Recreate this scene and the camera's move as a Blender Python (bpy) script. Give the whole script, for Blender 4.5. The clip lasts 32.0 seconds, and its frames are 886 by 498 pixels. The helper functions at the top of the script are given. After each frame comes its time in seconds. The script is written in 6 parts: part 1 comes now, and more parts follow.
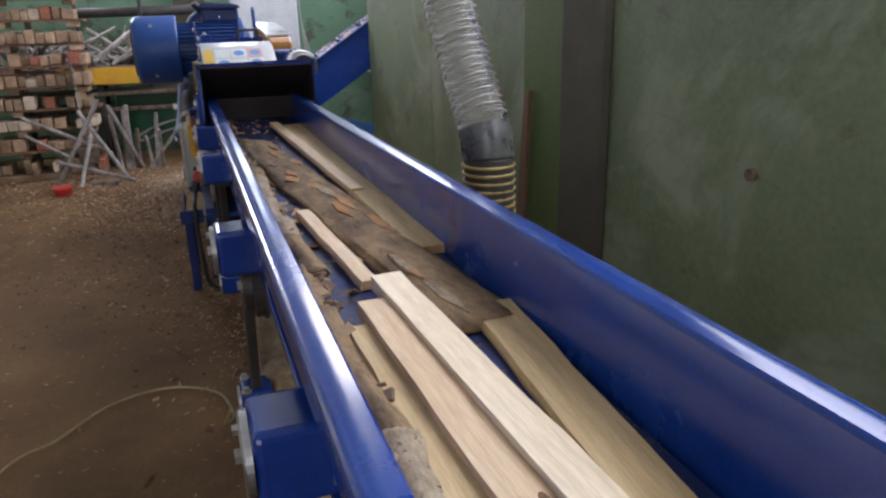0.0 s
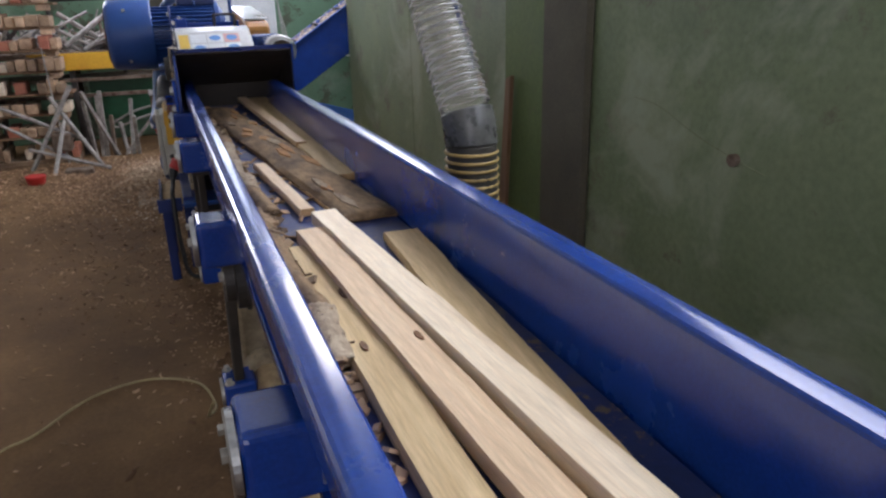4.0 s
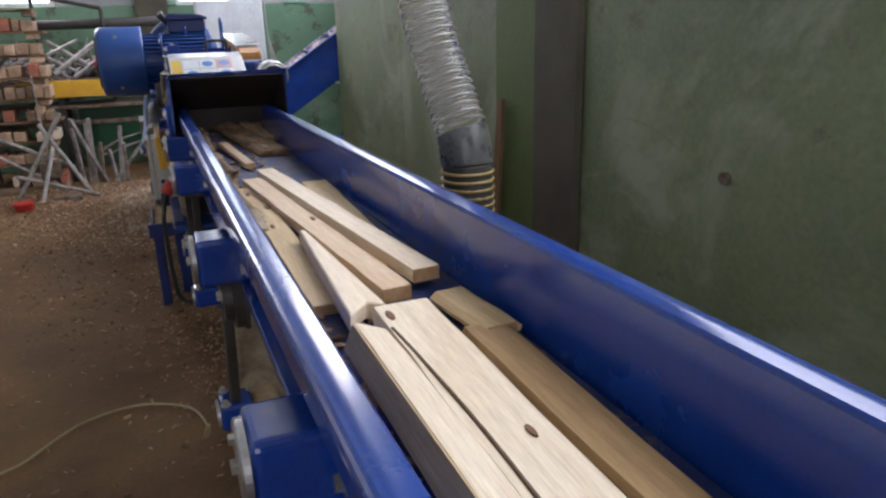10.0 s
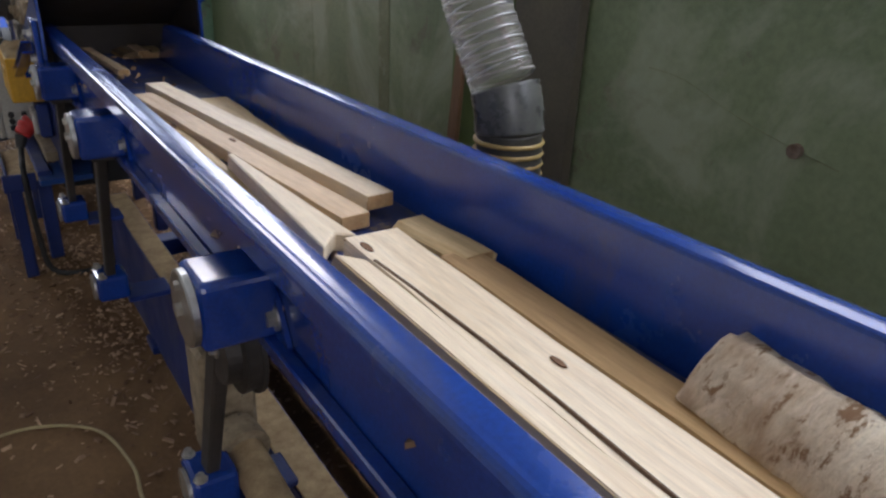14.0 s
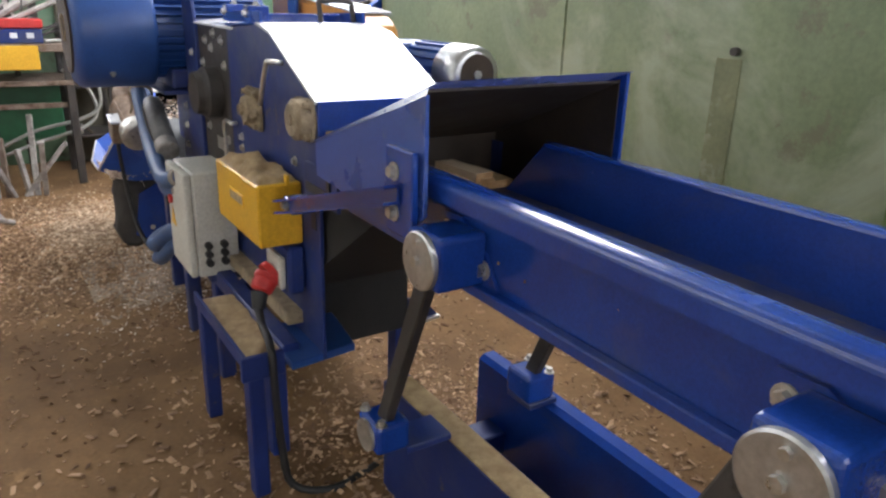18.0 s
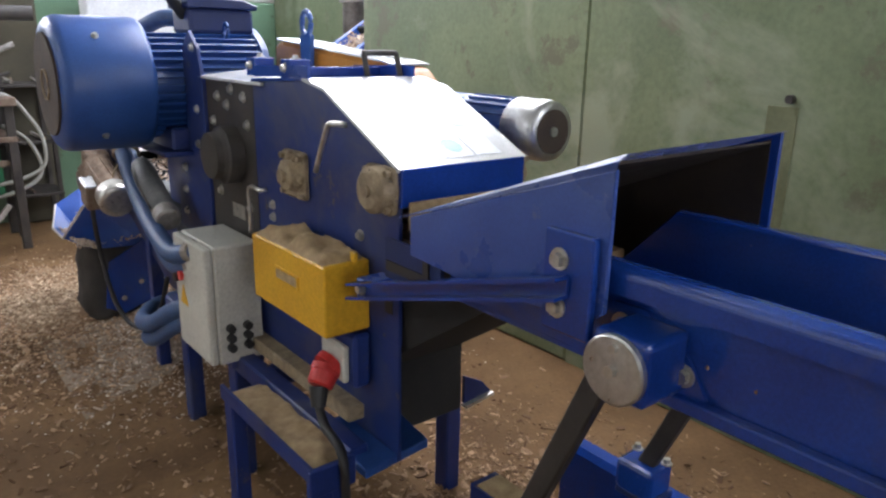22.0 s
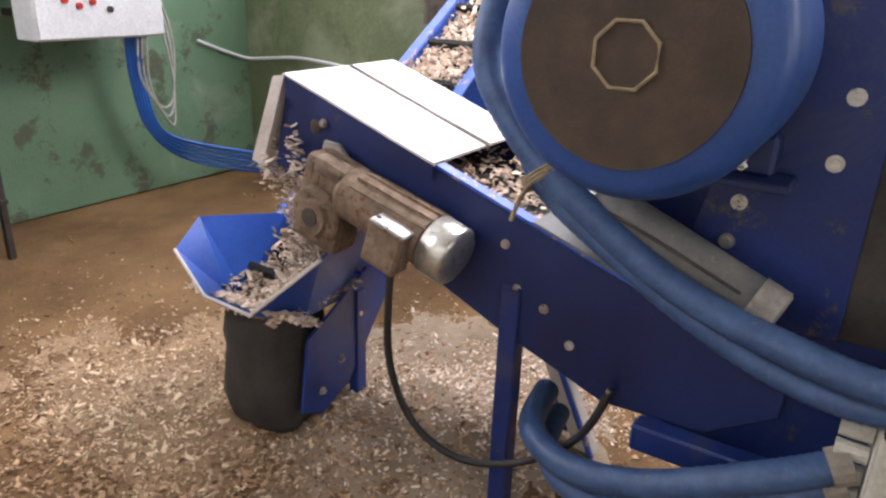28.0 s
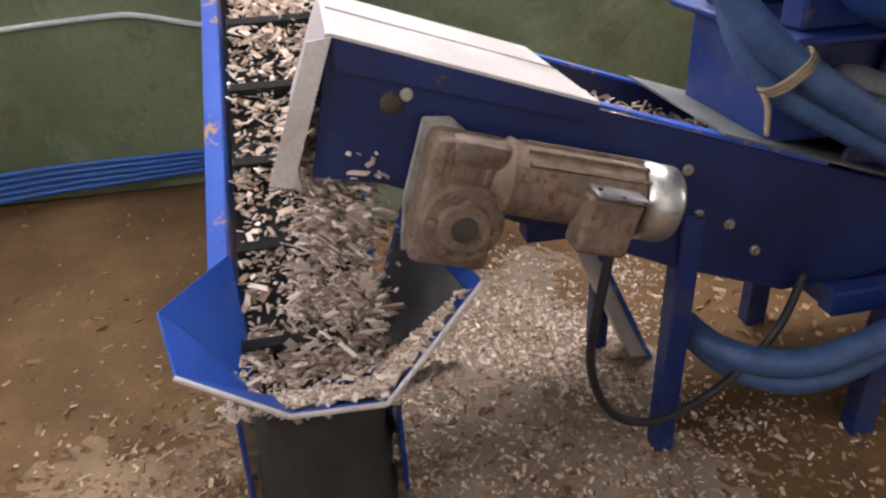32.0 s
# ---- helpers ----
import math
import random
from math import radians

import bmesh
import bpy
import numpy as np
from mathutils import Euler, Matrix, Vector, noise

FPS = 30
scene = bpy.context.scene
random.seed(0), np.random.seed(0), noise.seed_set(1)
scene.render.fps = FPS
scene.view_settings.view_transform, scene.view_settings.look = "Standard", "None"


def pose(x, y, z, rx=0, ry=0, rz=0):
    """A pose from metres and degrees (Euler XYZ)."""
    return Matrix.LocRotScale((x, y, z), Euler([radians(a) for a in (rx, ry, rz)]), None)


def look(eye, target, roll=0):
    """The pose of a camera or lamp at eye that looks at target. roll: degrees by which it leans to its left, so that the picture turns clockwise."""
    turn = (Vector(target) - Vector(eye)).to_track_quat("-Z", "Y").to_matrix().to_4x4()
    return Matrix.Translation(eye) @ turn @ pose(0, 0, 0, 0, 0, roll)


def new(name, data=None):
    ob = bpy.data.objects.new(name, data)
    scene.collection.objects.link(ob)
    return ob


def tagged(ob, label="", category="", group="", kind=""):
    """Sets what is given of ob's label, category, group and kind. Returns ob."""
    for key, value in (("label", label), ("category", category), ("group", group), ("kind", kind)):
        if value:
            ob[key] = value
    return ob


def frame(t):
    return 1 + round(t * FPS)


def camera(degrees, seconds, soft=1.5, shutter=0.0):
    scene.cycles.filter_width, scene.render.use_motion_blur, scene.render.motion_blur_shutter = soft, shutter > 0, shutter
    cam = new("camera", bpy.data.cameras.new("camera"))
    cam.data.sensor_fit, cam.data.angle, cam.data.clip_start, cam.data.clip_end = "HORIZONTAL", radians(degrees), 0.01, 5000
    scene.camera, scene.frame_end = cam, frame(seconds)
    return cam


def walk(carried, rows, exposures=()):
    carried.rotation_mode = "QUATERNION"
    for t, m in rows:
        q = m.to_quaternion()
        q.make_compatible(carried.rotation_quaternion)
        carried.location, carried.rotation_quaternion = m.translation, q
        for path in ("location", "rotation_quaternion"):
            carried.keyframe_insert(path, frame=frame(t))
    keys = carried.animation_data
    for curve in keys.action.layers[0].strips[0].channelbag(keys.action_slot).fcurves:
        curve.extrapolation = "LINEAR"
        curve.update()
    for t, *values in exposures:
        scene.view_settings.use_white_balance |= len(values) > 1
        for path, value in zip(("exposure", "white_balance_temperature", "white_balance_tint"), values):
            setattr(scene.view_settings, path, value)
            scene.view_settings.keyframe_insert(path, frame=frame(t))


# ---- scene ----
cam = camera(64.2, 32.0, soft=2.4)
PATH = [
    (0, (-0.41, -2.539, 1.593), (0.215, -0.748, 0.959), -1.5),
    (1, (-0.408, -2.534, 1.604), (0.217, -0.744, 0.967), -1.5),
    (2, (-0.418, -2.53, 1.601), (0.221, -0.746, 0.961), -1.6),
    (3, (-0.414, -2.521, 1.603), (0.238, -0.755, 0.927), -1.3),
    (3.5, (-0.413, -2.523, 1.602), (0.246, -0.764, 0.916), -1.5),
    (4, (-0.413, -2.517, 1.598), (0.258, -0.758, 0.922), -1.5),
    (4.5, (-0.416, -2.521, 1.597), (0.263, -0.761, 0.933), -1.5),
    (6.5, (-0.415, -2.52, 1.599), (0.283, -0.758, 0.96), -1.5),
    (7, (-0.42, -2.519, 1.588), (0.284, -0.757, 0.957), -1.5),
    (8, (-0.427, -2.517, 1.587), (0.281, -0.755, 0.959), -1.4),
    (9, (-0.434, -2.511, 1.588), (0.274, -0.748, 0.964), -1.1),
    (10, (-0.445, -2.519, 1.577), (0.269, -0.751, 0.972), -1.6),
    (10.5, (-0.442, -2.527, 1.593), (0.268, -0.758, 0.988), -1.9),
    (11, (-0.453, -2.518, 1.587), (0.28, -0.75, 1.007), -1.8),
    (11.5, (-0.494, -2.488, 1.587), (0.255, -0.742, 0.963), -1.5),
    (12, (-0.546, -2.388, 1.572), (0.25, -0.672, 0.924), 0.7),
    (12.5, (-0.566, -2.308, 1.57), (0.358, -0.672, 0.884), 2.9),
    (13, (-0.536, -2.153, 1.558), (0.436, -0.566, 0.826), 3.5),
    (13.5, (-0.513, -1.992, 1.55), (0.506, -0.452, 0.781), 2.7),
    (14, (-0.608, -1.768, 1.572), (0.434, -0.264, 0.764), 2.6),
    (14.5, (-0.689, -1.56, 1.545), (0.446, -0.127, 0.734), 2.7),
    (16.5, (-0.692, -0.633, 1.481), (0.52, 0.821, 0.836), 2.0),
    (17, (-0.72, -0.341, 1.489), (0.377, 1.199, 0.835), 1.2),
    (17.5, (-0.876, -0.215, 1.502), (0.173, 1.355, 0.843), 2.3),
    (18, (-1.066, -0.072, 1.541), (-0.037, 1.507, 0.872), 1.8),
    (18.5, (-1.111, 0.098, 1.538), (-0.079, 1.72, 0.985), 1.6),
    (19, (-1.183, 0.201, 1.56), (-0.192, 1.864, 1.054), 0.8),
    (19.5, (-1.288, 0.207, 1.561), (-0.207, 1.818, 1.074), 1.1),
    (20, (-1.349, 0.197, 1.569), (-0.17, 1.747, 1.113), 0.8),
    (20.5, (-1.366, 0.207, 1.56), (-0.141, 1.729, 1.132), 0.7),
    (21, (-1.374, 0.225, 1.559), (-0.107, 1.713, 1.132), 0.9),
    (21.5, (-1.351, 0.278, 1.557), (-0.062, 1.716, 1.036), 1.4),
    (22, (-1.266, 0.408, 1.554), (-0.055, 1.898, 0.994), 1.2),
    (22.5, (-1.218, 0.573, 1.546), (-0.069, 2.095, 0.943), 2.1),
    (23, (-1.257, 0.777, 1.565), (0.049, 2.176, 0.983), 4.1),
    (23.5, (-1.271, 1.014, 1.558), (0.122, 2.329, 0.985), 4.1),
    (24, (-1.247, 1.189, 1.566), (0.047, 2.592, 0.967), 2.8),
    (24.5, (-1.377, 1.42, 1.537), (-0.028, 2.782, 0.964), 5.6),
    (25, (-1.475, 1.553, 1.512), (-0.07, 2.911, 1.084), 6.1),
    (25.5, (-1.524, 1.795, 1.473), (-0.134, 3.175, 1.069), 6.3),
    (27.5, (-1.776, 2.759, 1.476), (-0.204, 3.773, 0.769), 4.0),
    (28, (-1.863, 2.985, 1.485), (-0.28, 3.974, 0.766), 2.1),
    (28.5, (-1.868, 3.215, 1.473), (-0.26, 4.168, 0.763), -0.6),
    (29, (-1.737, 3.462, 1.459), (-0.11, 4.366, 0.729), -1.7),
    (29.5, (-1.748, 3.758, 1.463), (-0.083, 4.548, 0.686), -2.6),
    (30, (-1.794, 3.995, 1.481), (-0.052, 4.481, 0.626), -2.3),
    (31, (-1.71, 4.276, 1.451), (0.066, 4.363, 0.535), -2.5),
    (31.5, (-1.734, 4.443, 1.449), (0.026, 4.339, 0.506), -3.8),
    (32, (-1.669, 4.519, 1.462), (0.068, 4.24, 0.512), -3.1),
]
EXPOSURES = [(0.0, -1.28, 5830, 19), (11.0, -1.28, 5830, 19), (14.5, -1.38, 5820, 18), (16.5, -1.22, 5800, 15), (17.0, -1.0, 5850, 14), (18.0, -0.26, 6100, 16), (19.0, -0.28, 6100, 16), (20.0, -0.50, 5950, 17), (21.0, -0.55, 5950, 17), (24.0, -0.56, 5880, 15), (25.5, -0.42, 5900, 15), (27.5, -0.25, 6350, 20), (29.0, -0.56, 6350, 22), (32.0, -0.80, 6300, 22)]
walk(cam, [(t, look(eye, target, roll)) for t, eye, target, roll in PATH], EXPOSURES)

# ---- world and light ----
world = bpy.data.worlds.new("sky")
scene.world = world
world.use_nodes = True
wn = world.node_tree
sky = wn.nodes.new("ShaderNodeTexSky")
sky.sky_type, sky.sun_disc = "NISHITA", False
sky.sun_elevation, sky.sun_rotation = radians(38), radians(60)
wn.links.new(sky.outputs[0], wn.nodes["Background"].inputs[0])
wn.nodes["Background"].inputs[1].default_value = 0.12


def daylight_panel(name, m, w, h, power, color=(0.86, 0.93, 1.0)):
    """A daylight area lamp, at a window opening or as added fill."""
    data = bpy.data.lights.new(name, "AREA")
    data.shape, data.size, data.size_y, data.energy, data.color = "RECTANGLE", w, h, power, color
    ob = new(name, data)
    ob.matrix_world = m
    return ob


# daylight through the windows over the ledge, high in the side wall and in the far wall; left and rear lamps are added
# fill
DAY = (1.0, 0.97, 0.93)
daylight_panel("window_light_ledge", look((1.40, 3.53, 3.1), (0.2, 3.4, 1.3)), 1.8, 2.1, 300, DAY)
daylight_panel("window_light_side", look((2.05, 6.5, 3.1), (0, 5.6, 0.9)), 3.3, 2.0, 95, DAY)
# added fill from the left; the wall there has no opening
daylight_panel("fill_light_left", look((-4.5, 3.6, 2.7), (0, 2.9, 1.0)), 3.4, 1.9, 40, DAY)
daylight_panel("window_light_far", look((-1.9, 7.2, 2.75), (-0.6, 3.0, 0.4)), 1.1, 1.55, 115, DAY)
daylight_panel("window_light_high", look((1.30, -1.7, 2.65), (-0.4, -1.7, 1.6)), 2.5, 1.65, 95, DAY)
# added fill from behind the loading end; the rear wall is closed
daylight_panel("fill_light_rear", look((-1.6, -6.0, 2.0), (0.1, -1.0, 1.0)), 2.6, 2.6, 205, DAY)

# ---- materials ----


def nodes_of(name):
    m = bpy.data.materials.new(name)
    m.use_nodes = True
    t = m.node_tree
    return m, t, t.nodes["Principled BSDF"]


def add(t, kind, **values):
    n = t.nodes.new(kind)
    for k, v in values.items():
        n.inputs[k.replace("_", " ")].default_value = v
    return n


def ramp(t, source, stops):
    r = t.nodes.new("ShaderNodeValToRGB")
    e = r.color_ramp.elements
    while len(e) < len(stops):
        e.new(0.5)
    for item, (pos, col) in zip(e, stops):
        item.position, item.color = pos, (*col, 1) if len(col) == 3 else col
    t.links.new(source, r.inputs[0])
    return r.outputs[0]


def surface(name, dark, light, scale=6.0, rough=(0.4, 0.6), metal=0.0, bump=0.15, fine=90.0, stretch=(1, 1, 1), spots=None, spot_amount=0.6, coat=0.0, vary=0.0, pale=None, pale_amount=0.6):
    """Two-tone noise paint at two scales, with relief, and worn or dusty spots if given."""
    m, t, b = nodes_of(name)
    co = t.nodes.new("ShaderNodeTexCoord")
    mp = t.nodes.new("ShaderNodeMapping")
    mp.inputs["Scale"].default_value = stretch
    geo = t.nodes.new("ShaderNodeNewGeometry")
    t.links.new(geo.outputs["Position"] if stretch == (1, 1, 1) else co.outputs["Object"], mp.inputs["Vector"])
    big = add(t, "ShaderNodeTexNoise", Scale=scale, Detail=6.0, Roughness=0.62)
    small = add(t, "ShaderNodeTexNoise", Scale=fine, Detail=4.0, Roughness=0.6)
    for n in (big, small):
        t.links.new(mp.outputs[0], n.inputs["Vector"])
    col = ramp(t, big.outputs[0], [(0.32, dark), (0.68, light)])
    mix = t.nodes.new("ShaderNodeMix")
    mix.data_type, mix.blend_type = "RGBA", "MULTIPLY"
    mix.inputs["Factor"].default_value = 0.35
    t.links.new(col, mix.inputs["A"])
    t.links.new(ramp(t, small.outputs[0], [(0.3, (0.55, 0.55, 0.55)), (0.7, (1.25, 1.25, 1.25))]), mix.inputs["B"])
    out = mix.outputs["Result"]
    if vary:
        info = t.nodes.new("ShaderNodeObjectInfo")
        hsv = t.nodes.new("ShaderNodeHueSaturation")
        mr = add(t, "ShaderNodeMapRange")
        mr.inputs["To Min"].default_value, mr.inputs["To Max"].default_value = 1 - vary, 1 + vary
        t.links.new(info.outputs["Random"], mr.inputs["Value"])
        t.links.new(mr.outputs[0], hsv.inputs["Value"])
        t.links.new(out, hsv.inputs["Color"])
        out = hsv.outputs[0]
    rough_in = ramp(t, big.outputs[0], [(0.3, (rough[0],) * 3), (0.7, (rough[1],) * 3)])
    if spots:
        patch = add(t, "ShaderNodeTexNoise", Scale=scale * 2.3, Detail=8.0, Roughness=0.72)
        t.links.new(mp.outputs[0], patch.inputs["Vector"])
        mask = ramp(t, patch.outputs[0], [(spot_amount, (0, 0, 0)), (spot_amount + 0.06, (1, 1, 1))])
        m2 = t.nodes.new("ShaderNodeMix")
        m2.data_type = "RGBA"
        t.links.new(mask, m2.inputs["Factor"])
        t.links.new(out, m2.inputs["A"])
        m2.inputs["B"].default_value = (*spots, 1)
        out = m2.outputs["Result"]
    if pale:
        worn = add(t, "ShaderNodeTexNoise", Scale=scale * 0.8, Detail=9.0, Roughness=0.66, Distortion=0.6)
        off = t.nodes.new("ShaderNodeVectorMath")
        off.inputs[1].default_value = (7.3, 2.1, 4.4)
        t.links.new(mp.outputs[0], off.inputs[0])
        t.links.new(off.outputs[0], worn.inputs["Vector"])
        m3 = t.nodes.new("ShaderNodeMix")
        m3.data_type = "RGBA"
        t.links.new(ramp(t, worn.outputs[0], [(pale_amount - 0.05, (0, 0, 0)), (pale_amount + 0.07, (0.85, 0.85, 0.85))]), m3.inputs["Factor"])
        t.links.new(out, m3.inputs["A"])
        m3.inputs["B"].default_value = (*pale, 1)
        out = m3.outputs["Result"]
    t.links.new(out, b.inputs["Base Color"])
    t.links.new(rough_in, b.inputs["Roughness"])
    b.inputs["Metallic"].default_value = metal
    b.inputs["Coat Weight"].default_value = coat
    b.inputs["Coat Roughness"].default_value = 0.12
    if bump:
        bp = add(t, "ShaderNodeBump", Strength=bump, Distance=0.004)
        t.links.new(small.outputs[0], bp.inputs["Height"])
        t.links.new(bp.outputs[0], b.inputs["Normal"])
    return m


def plain(name, color, rough=0.5, metal=0.0):
    return surface(name, tuple(c * 0.85 for c in color), tuple(min(1, c * 1.1) for c in color), 14, (rough * 0.85, min(1, rough * 1.15)), metal, 0.05)


def glow(name, color, strength):
    m, t, b = nodes_of(name)
    b.inputs["Base Color"].default_value = (*color, 1)
    b.inputs["Emission Color"].default_value = (*color, 1)
    b.inputs["Emission Strength"].default_value = strength
    return m


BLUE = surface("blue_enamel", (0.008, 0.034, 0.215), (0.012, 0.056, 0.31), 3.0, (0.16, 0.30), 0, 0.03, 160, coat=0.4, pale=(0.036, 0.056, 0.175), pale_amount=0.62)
# dust-hazed blue, lightened to paint the sky sheen on the hood
HOOD_BLUE = surface("hazy_sheen_blue_enamel", (0.026, 0.060, 0.25), (0.045, 0.092, 0.34), 3.0, (0.22, 0.36), 0, 0.03, 160, coat=0.3, spots=(0.085, 0.11, 0.22), spot_amount=0.6)
BED_BLUE = surface("rubbed_dusty_trough_blue", (0.010, 0.022, 0.105), (0.020, 0.040, 0.165), 7.0, (0.55, 0.75), 0, 0.2, 120, spots=(0.16, 0.115, 0.07), spot_amount=0.56, pale=(0.055, 0.055, 0.085), pale_amount=0.52)
BLUE_MOTOR = surface("faded_motor_blue", (0.016, 0.055, 0.21), (0.026, 0.085, 0.30), 4.0, (0.30, 0.45), 0, 0.05, 140, spots=(0.10, 0.10, 0.11), spot_amount=0.68)
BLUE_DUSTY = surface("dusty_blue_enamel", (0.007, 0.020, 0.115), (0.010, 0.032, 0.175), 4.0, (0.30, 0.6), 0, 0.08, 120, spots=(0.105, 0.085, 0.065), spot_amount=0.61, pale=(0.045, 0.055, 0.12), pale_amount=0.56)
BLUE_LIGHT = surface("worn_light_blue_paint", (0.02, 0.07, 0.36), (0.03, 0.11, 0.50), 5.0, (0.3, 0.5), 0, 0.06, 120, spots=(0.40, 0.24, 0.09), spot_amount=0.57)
# navy copy of the blue enamel, darkened for shade; rust spots are wear
NAVY_SHADED = surface("shade_darkened_navy_enamel", (0.005, 0.013, 0.070), (0.008, 0.022, 0.115), 4.0, (0.35, 0.6), 0, 0.08, 120, spots=(0.10, 0.062, 0.034), spot_amount=0.66)
# brown steel, darkened to hold the shade inside hood, throat and belly
INSIDE = surface("shade_darkened_steel", (0.022, 0.017, 0.013), (0.052, 0.039, 0.028), 8.0, (0.5, 0.75), 0.1, 0.1)
STEEL = surface("bare_steel", (0.42, 0.42, 0.42), (0.62, 0.62, 0.60), 18, (0.25, 0.42), 0.9, 0.05)
ZINC = surface("zinc_plated_steel", (0.45, 0.44, 0.40), (0.70, 0.68, 0.62), 40, (0.25, 0.45), 0.85, 0.05)
IRON = surface("dark_oily_iron", (0.030, 0.027, 0.025), (0.072, 0.062, 0.053), 10, (0.45, 0.7), 0.2, 0.15)
DUSTY_IRON = surface("sawdust_caked_iron", (0.20, 0.15, 0.09), (0.38, 0.30, 0.19), 22, (0.8, 0.95), 0, 0.5, 60, spots=(0.07, 0.06, 0.055), spot_amount=0.60)
RUBBER = surface("black_rubber", (0.010, 0.010, 0.010), (0.022, 0.021, 0.020), 12, (0.85, 0.98), 0, 0.1, vary=0.1)
YELLOW = surface("yellow_enamel", (0.62, 0.33, 0.012), (0.74, 0.42, 0.02), 5, (0.35, 0.5), 0, 0.05, spots=(0.40, 0.28, 0.12), spot_amount=0.74)
ORANGE = surface("orange_enamel", (0.42, 0.17, 0.02), (0.55, 0.24, 0.03), 5, (0.35, 0.5), 0, 0.05)
GREY_BOX = surface("light_grey_powder_coat", (0.46, 0.45, 0.39), (0.58, 0.57, 0.50), 5, (0.4, 0.55), 0, 0.04, spots=(0.36, 0.31, 0.23), spot_amount=0.70)
WHITE = surface("white_sheet", (0.66, 0.68, 0.70), (0.80, 0.82, 0.83), 4, (0.4, 0.55), 0, 0.03)
RED = plain("red_plastic", (0.52, 0.035, 0.03), 0.4)
BLACK = plain("black_plastic", (0.02, 0.02, 0.02), 0.5)
DUST = surface("sawdust", (0.30, 0.20, 0.10), (0.50, 0.37, 0.20), 25, (0.9, 1.0), 0, 0.8, 240)
BOARD = surface("fresh_sawn_pine", (0.66, 0.45, 0.25), (0.84, 0.65, 0.42), 5.0, (0.55, 0.7), 0, 0.15, 30, (9, 0.6, 9), vary=0.08)
BOARD_DARK = surface("weathered_sawn_pine", (0.34, 0.20, 0.08), (0.52, 0.34, 0.15), 5.0, (0.65, 0.8), 0, 0.15, 30, (9, 0.6, 9), vary=0.1)
BARK = surface("brown_bark", (0.085, 0.052, 0.028), (0.36, 0.24, 0.125), 11, (0.85, 0.95), 0, 1.0, 60, (2, 0.8, 2), spots=(0.46, 0.20, 0.055), spot_amount=0.63)
BIRCH = surface("white_birch_bark", (0.40, 0.27, 0.16), (0.82, 0.72, 0.54), 4, (0.75, 0.9), 0, 1.0, 34, (2.0, 4.5, 2.0), spots=(0.24, 0.135, 0.065), spot_amount=0.54, pale=(0.80, 0.66, 0.52), pale_amount=0.60)
END_GRAIN = surface("cut_wood_end", (0.42, 0.24, 0.10), (0.60, 0.40, 0.20), 30, (0.8, 0.9), 0, 0.3)
WALL_GREEN = surface("stained_green_wall_paint", (0.128, 0.170, 0.082), (0.225, 0.270, 0.148), 1.5, (0.45, 0.75), 0, 0.25, 40, spots=(0.145, 0.145, 0.085), spot_amount=0.575, pale=(0.30, 0.335, 0.225), pale_amount=0.56)
WALL_TOP = surface("whitewashed_wall", (0.52, 0.53, 0.49), (0.70, 0.71, 0.66), 1.7, (0.75, 0.9), 0, 0.2, spots=(0.25, 0.26, 0.22), spot_amount=0.66)
WALL_MINT = surface("mint_green_wall_paint", (0.12, 0.22, 0.13), (0.18, 0.31, 0.20), 1.2, (0.6, 0.8), 0, 0.15, spots=(0.095, 0.115, 0.072), spot_amount=0.54, pale=(0.30, 0.37, 0.28), pale_amount=0.60)
PILLAR = surface("dark_stained_plaster", (0.062, 0.054, 0.036), (0.115, 0.104, 0.068), 2.2, (0.7, 0.9), 0, 0.2)
WALL_GREY = surface("grey_whitewash", (0.30, 0.31, 0.30), (0.46, 0.47, 0.45), 1.7, (0.75, 0.9), 0, 0.2, spots=(0.20, 0.21, 0.18), spot_amount=0.64)
WALL_LIGHT_MINT = surface("pale_mint_paint", (0.22, 0.36, 0.26), (0.34, 0.48, 0.38), 3.0, (0.6, 0.8), 0, 0.15, spots=(0.45, 0.46, 0.42), spot_amount=0.62)
CEIL = surface("grey_ceiling_plaster", (0.48, 0.48, 0.45), (0.62, 0.62, 0.58), 1.3, (0.85, 0.95), 0, 0.1)
FLOOR = surface("sawdust_trodden_concrete", (0.112, 0.063, 0.029), (0.240, 0.145, 0.070), 1.6, (0.72, 0.9), 0, 0.7, 55, spots=(0.27, 0.165, 0.078), spot_amount=0.62, pale=(0.24, 0.145, 0.066), pale_amount=0.62)
FLOOR.node_tree.nodes["Principled BSDF"].inputs["Specular IOR Level"].default_value = 0.15
GLASS_GLOW = glow("bright_overcast_daylight", (0.93, 0.97, 1.0), 9.0)
PAINT_WHITE = plain("white_window_paint", (0.70, 0.71, 0.68), 0.5)
CABLE_BLUE = plain("blue_cable_sheath", (0.02, 0.12, 0.45), 0.45)
CABLE_GREY = plain("grey_cable_sheath", (0.36, 0.36, 0.32), 0.5)
CABLE_YELLOW = plain("dirty_yellow_cable", (0.42, 0.34, 0.16), 0.6)
CONDUIT = surface("dusty_blue_conduit", (0.032, 0.070, 0.175), (0.060, 0.120, 0.26), 20, (0.42, 0.6), 0, 0.2, spots=(0.15, 0.145, 0.14), spot_amount=0.62)
RUST = surface("rusty_scrap_steel", (0.10, 0.06, 0.035), (0.30, 0.24, 0.19), 15, (0.6, 0.85), 0.4, 0.4)
PALE_STEEL = surface("pale_weathered_bar", (0.17, 0.155, 0.14), (0.46, 0.43, 0.39), 12, (0.4, 0.65), 0.2, 0.2, spots=(0.16, 0.11, 0.07), spot_amount=0.62)
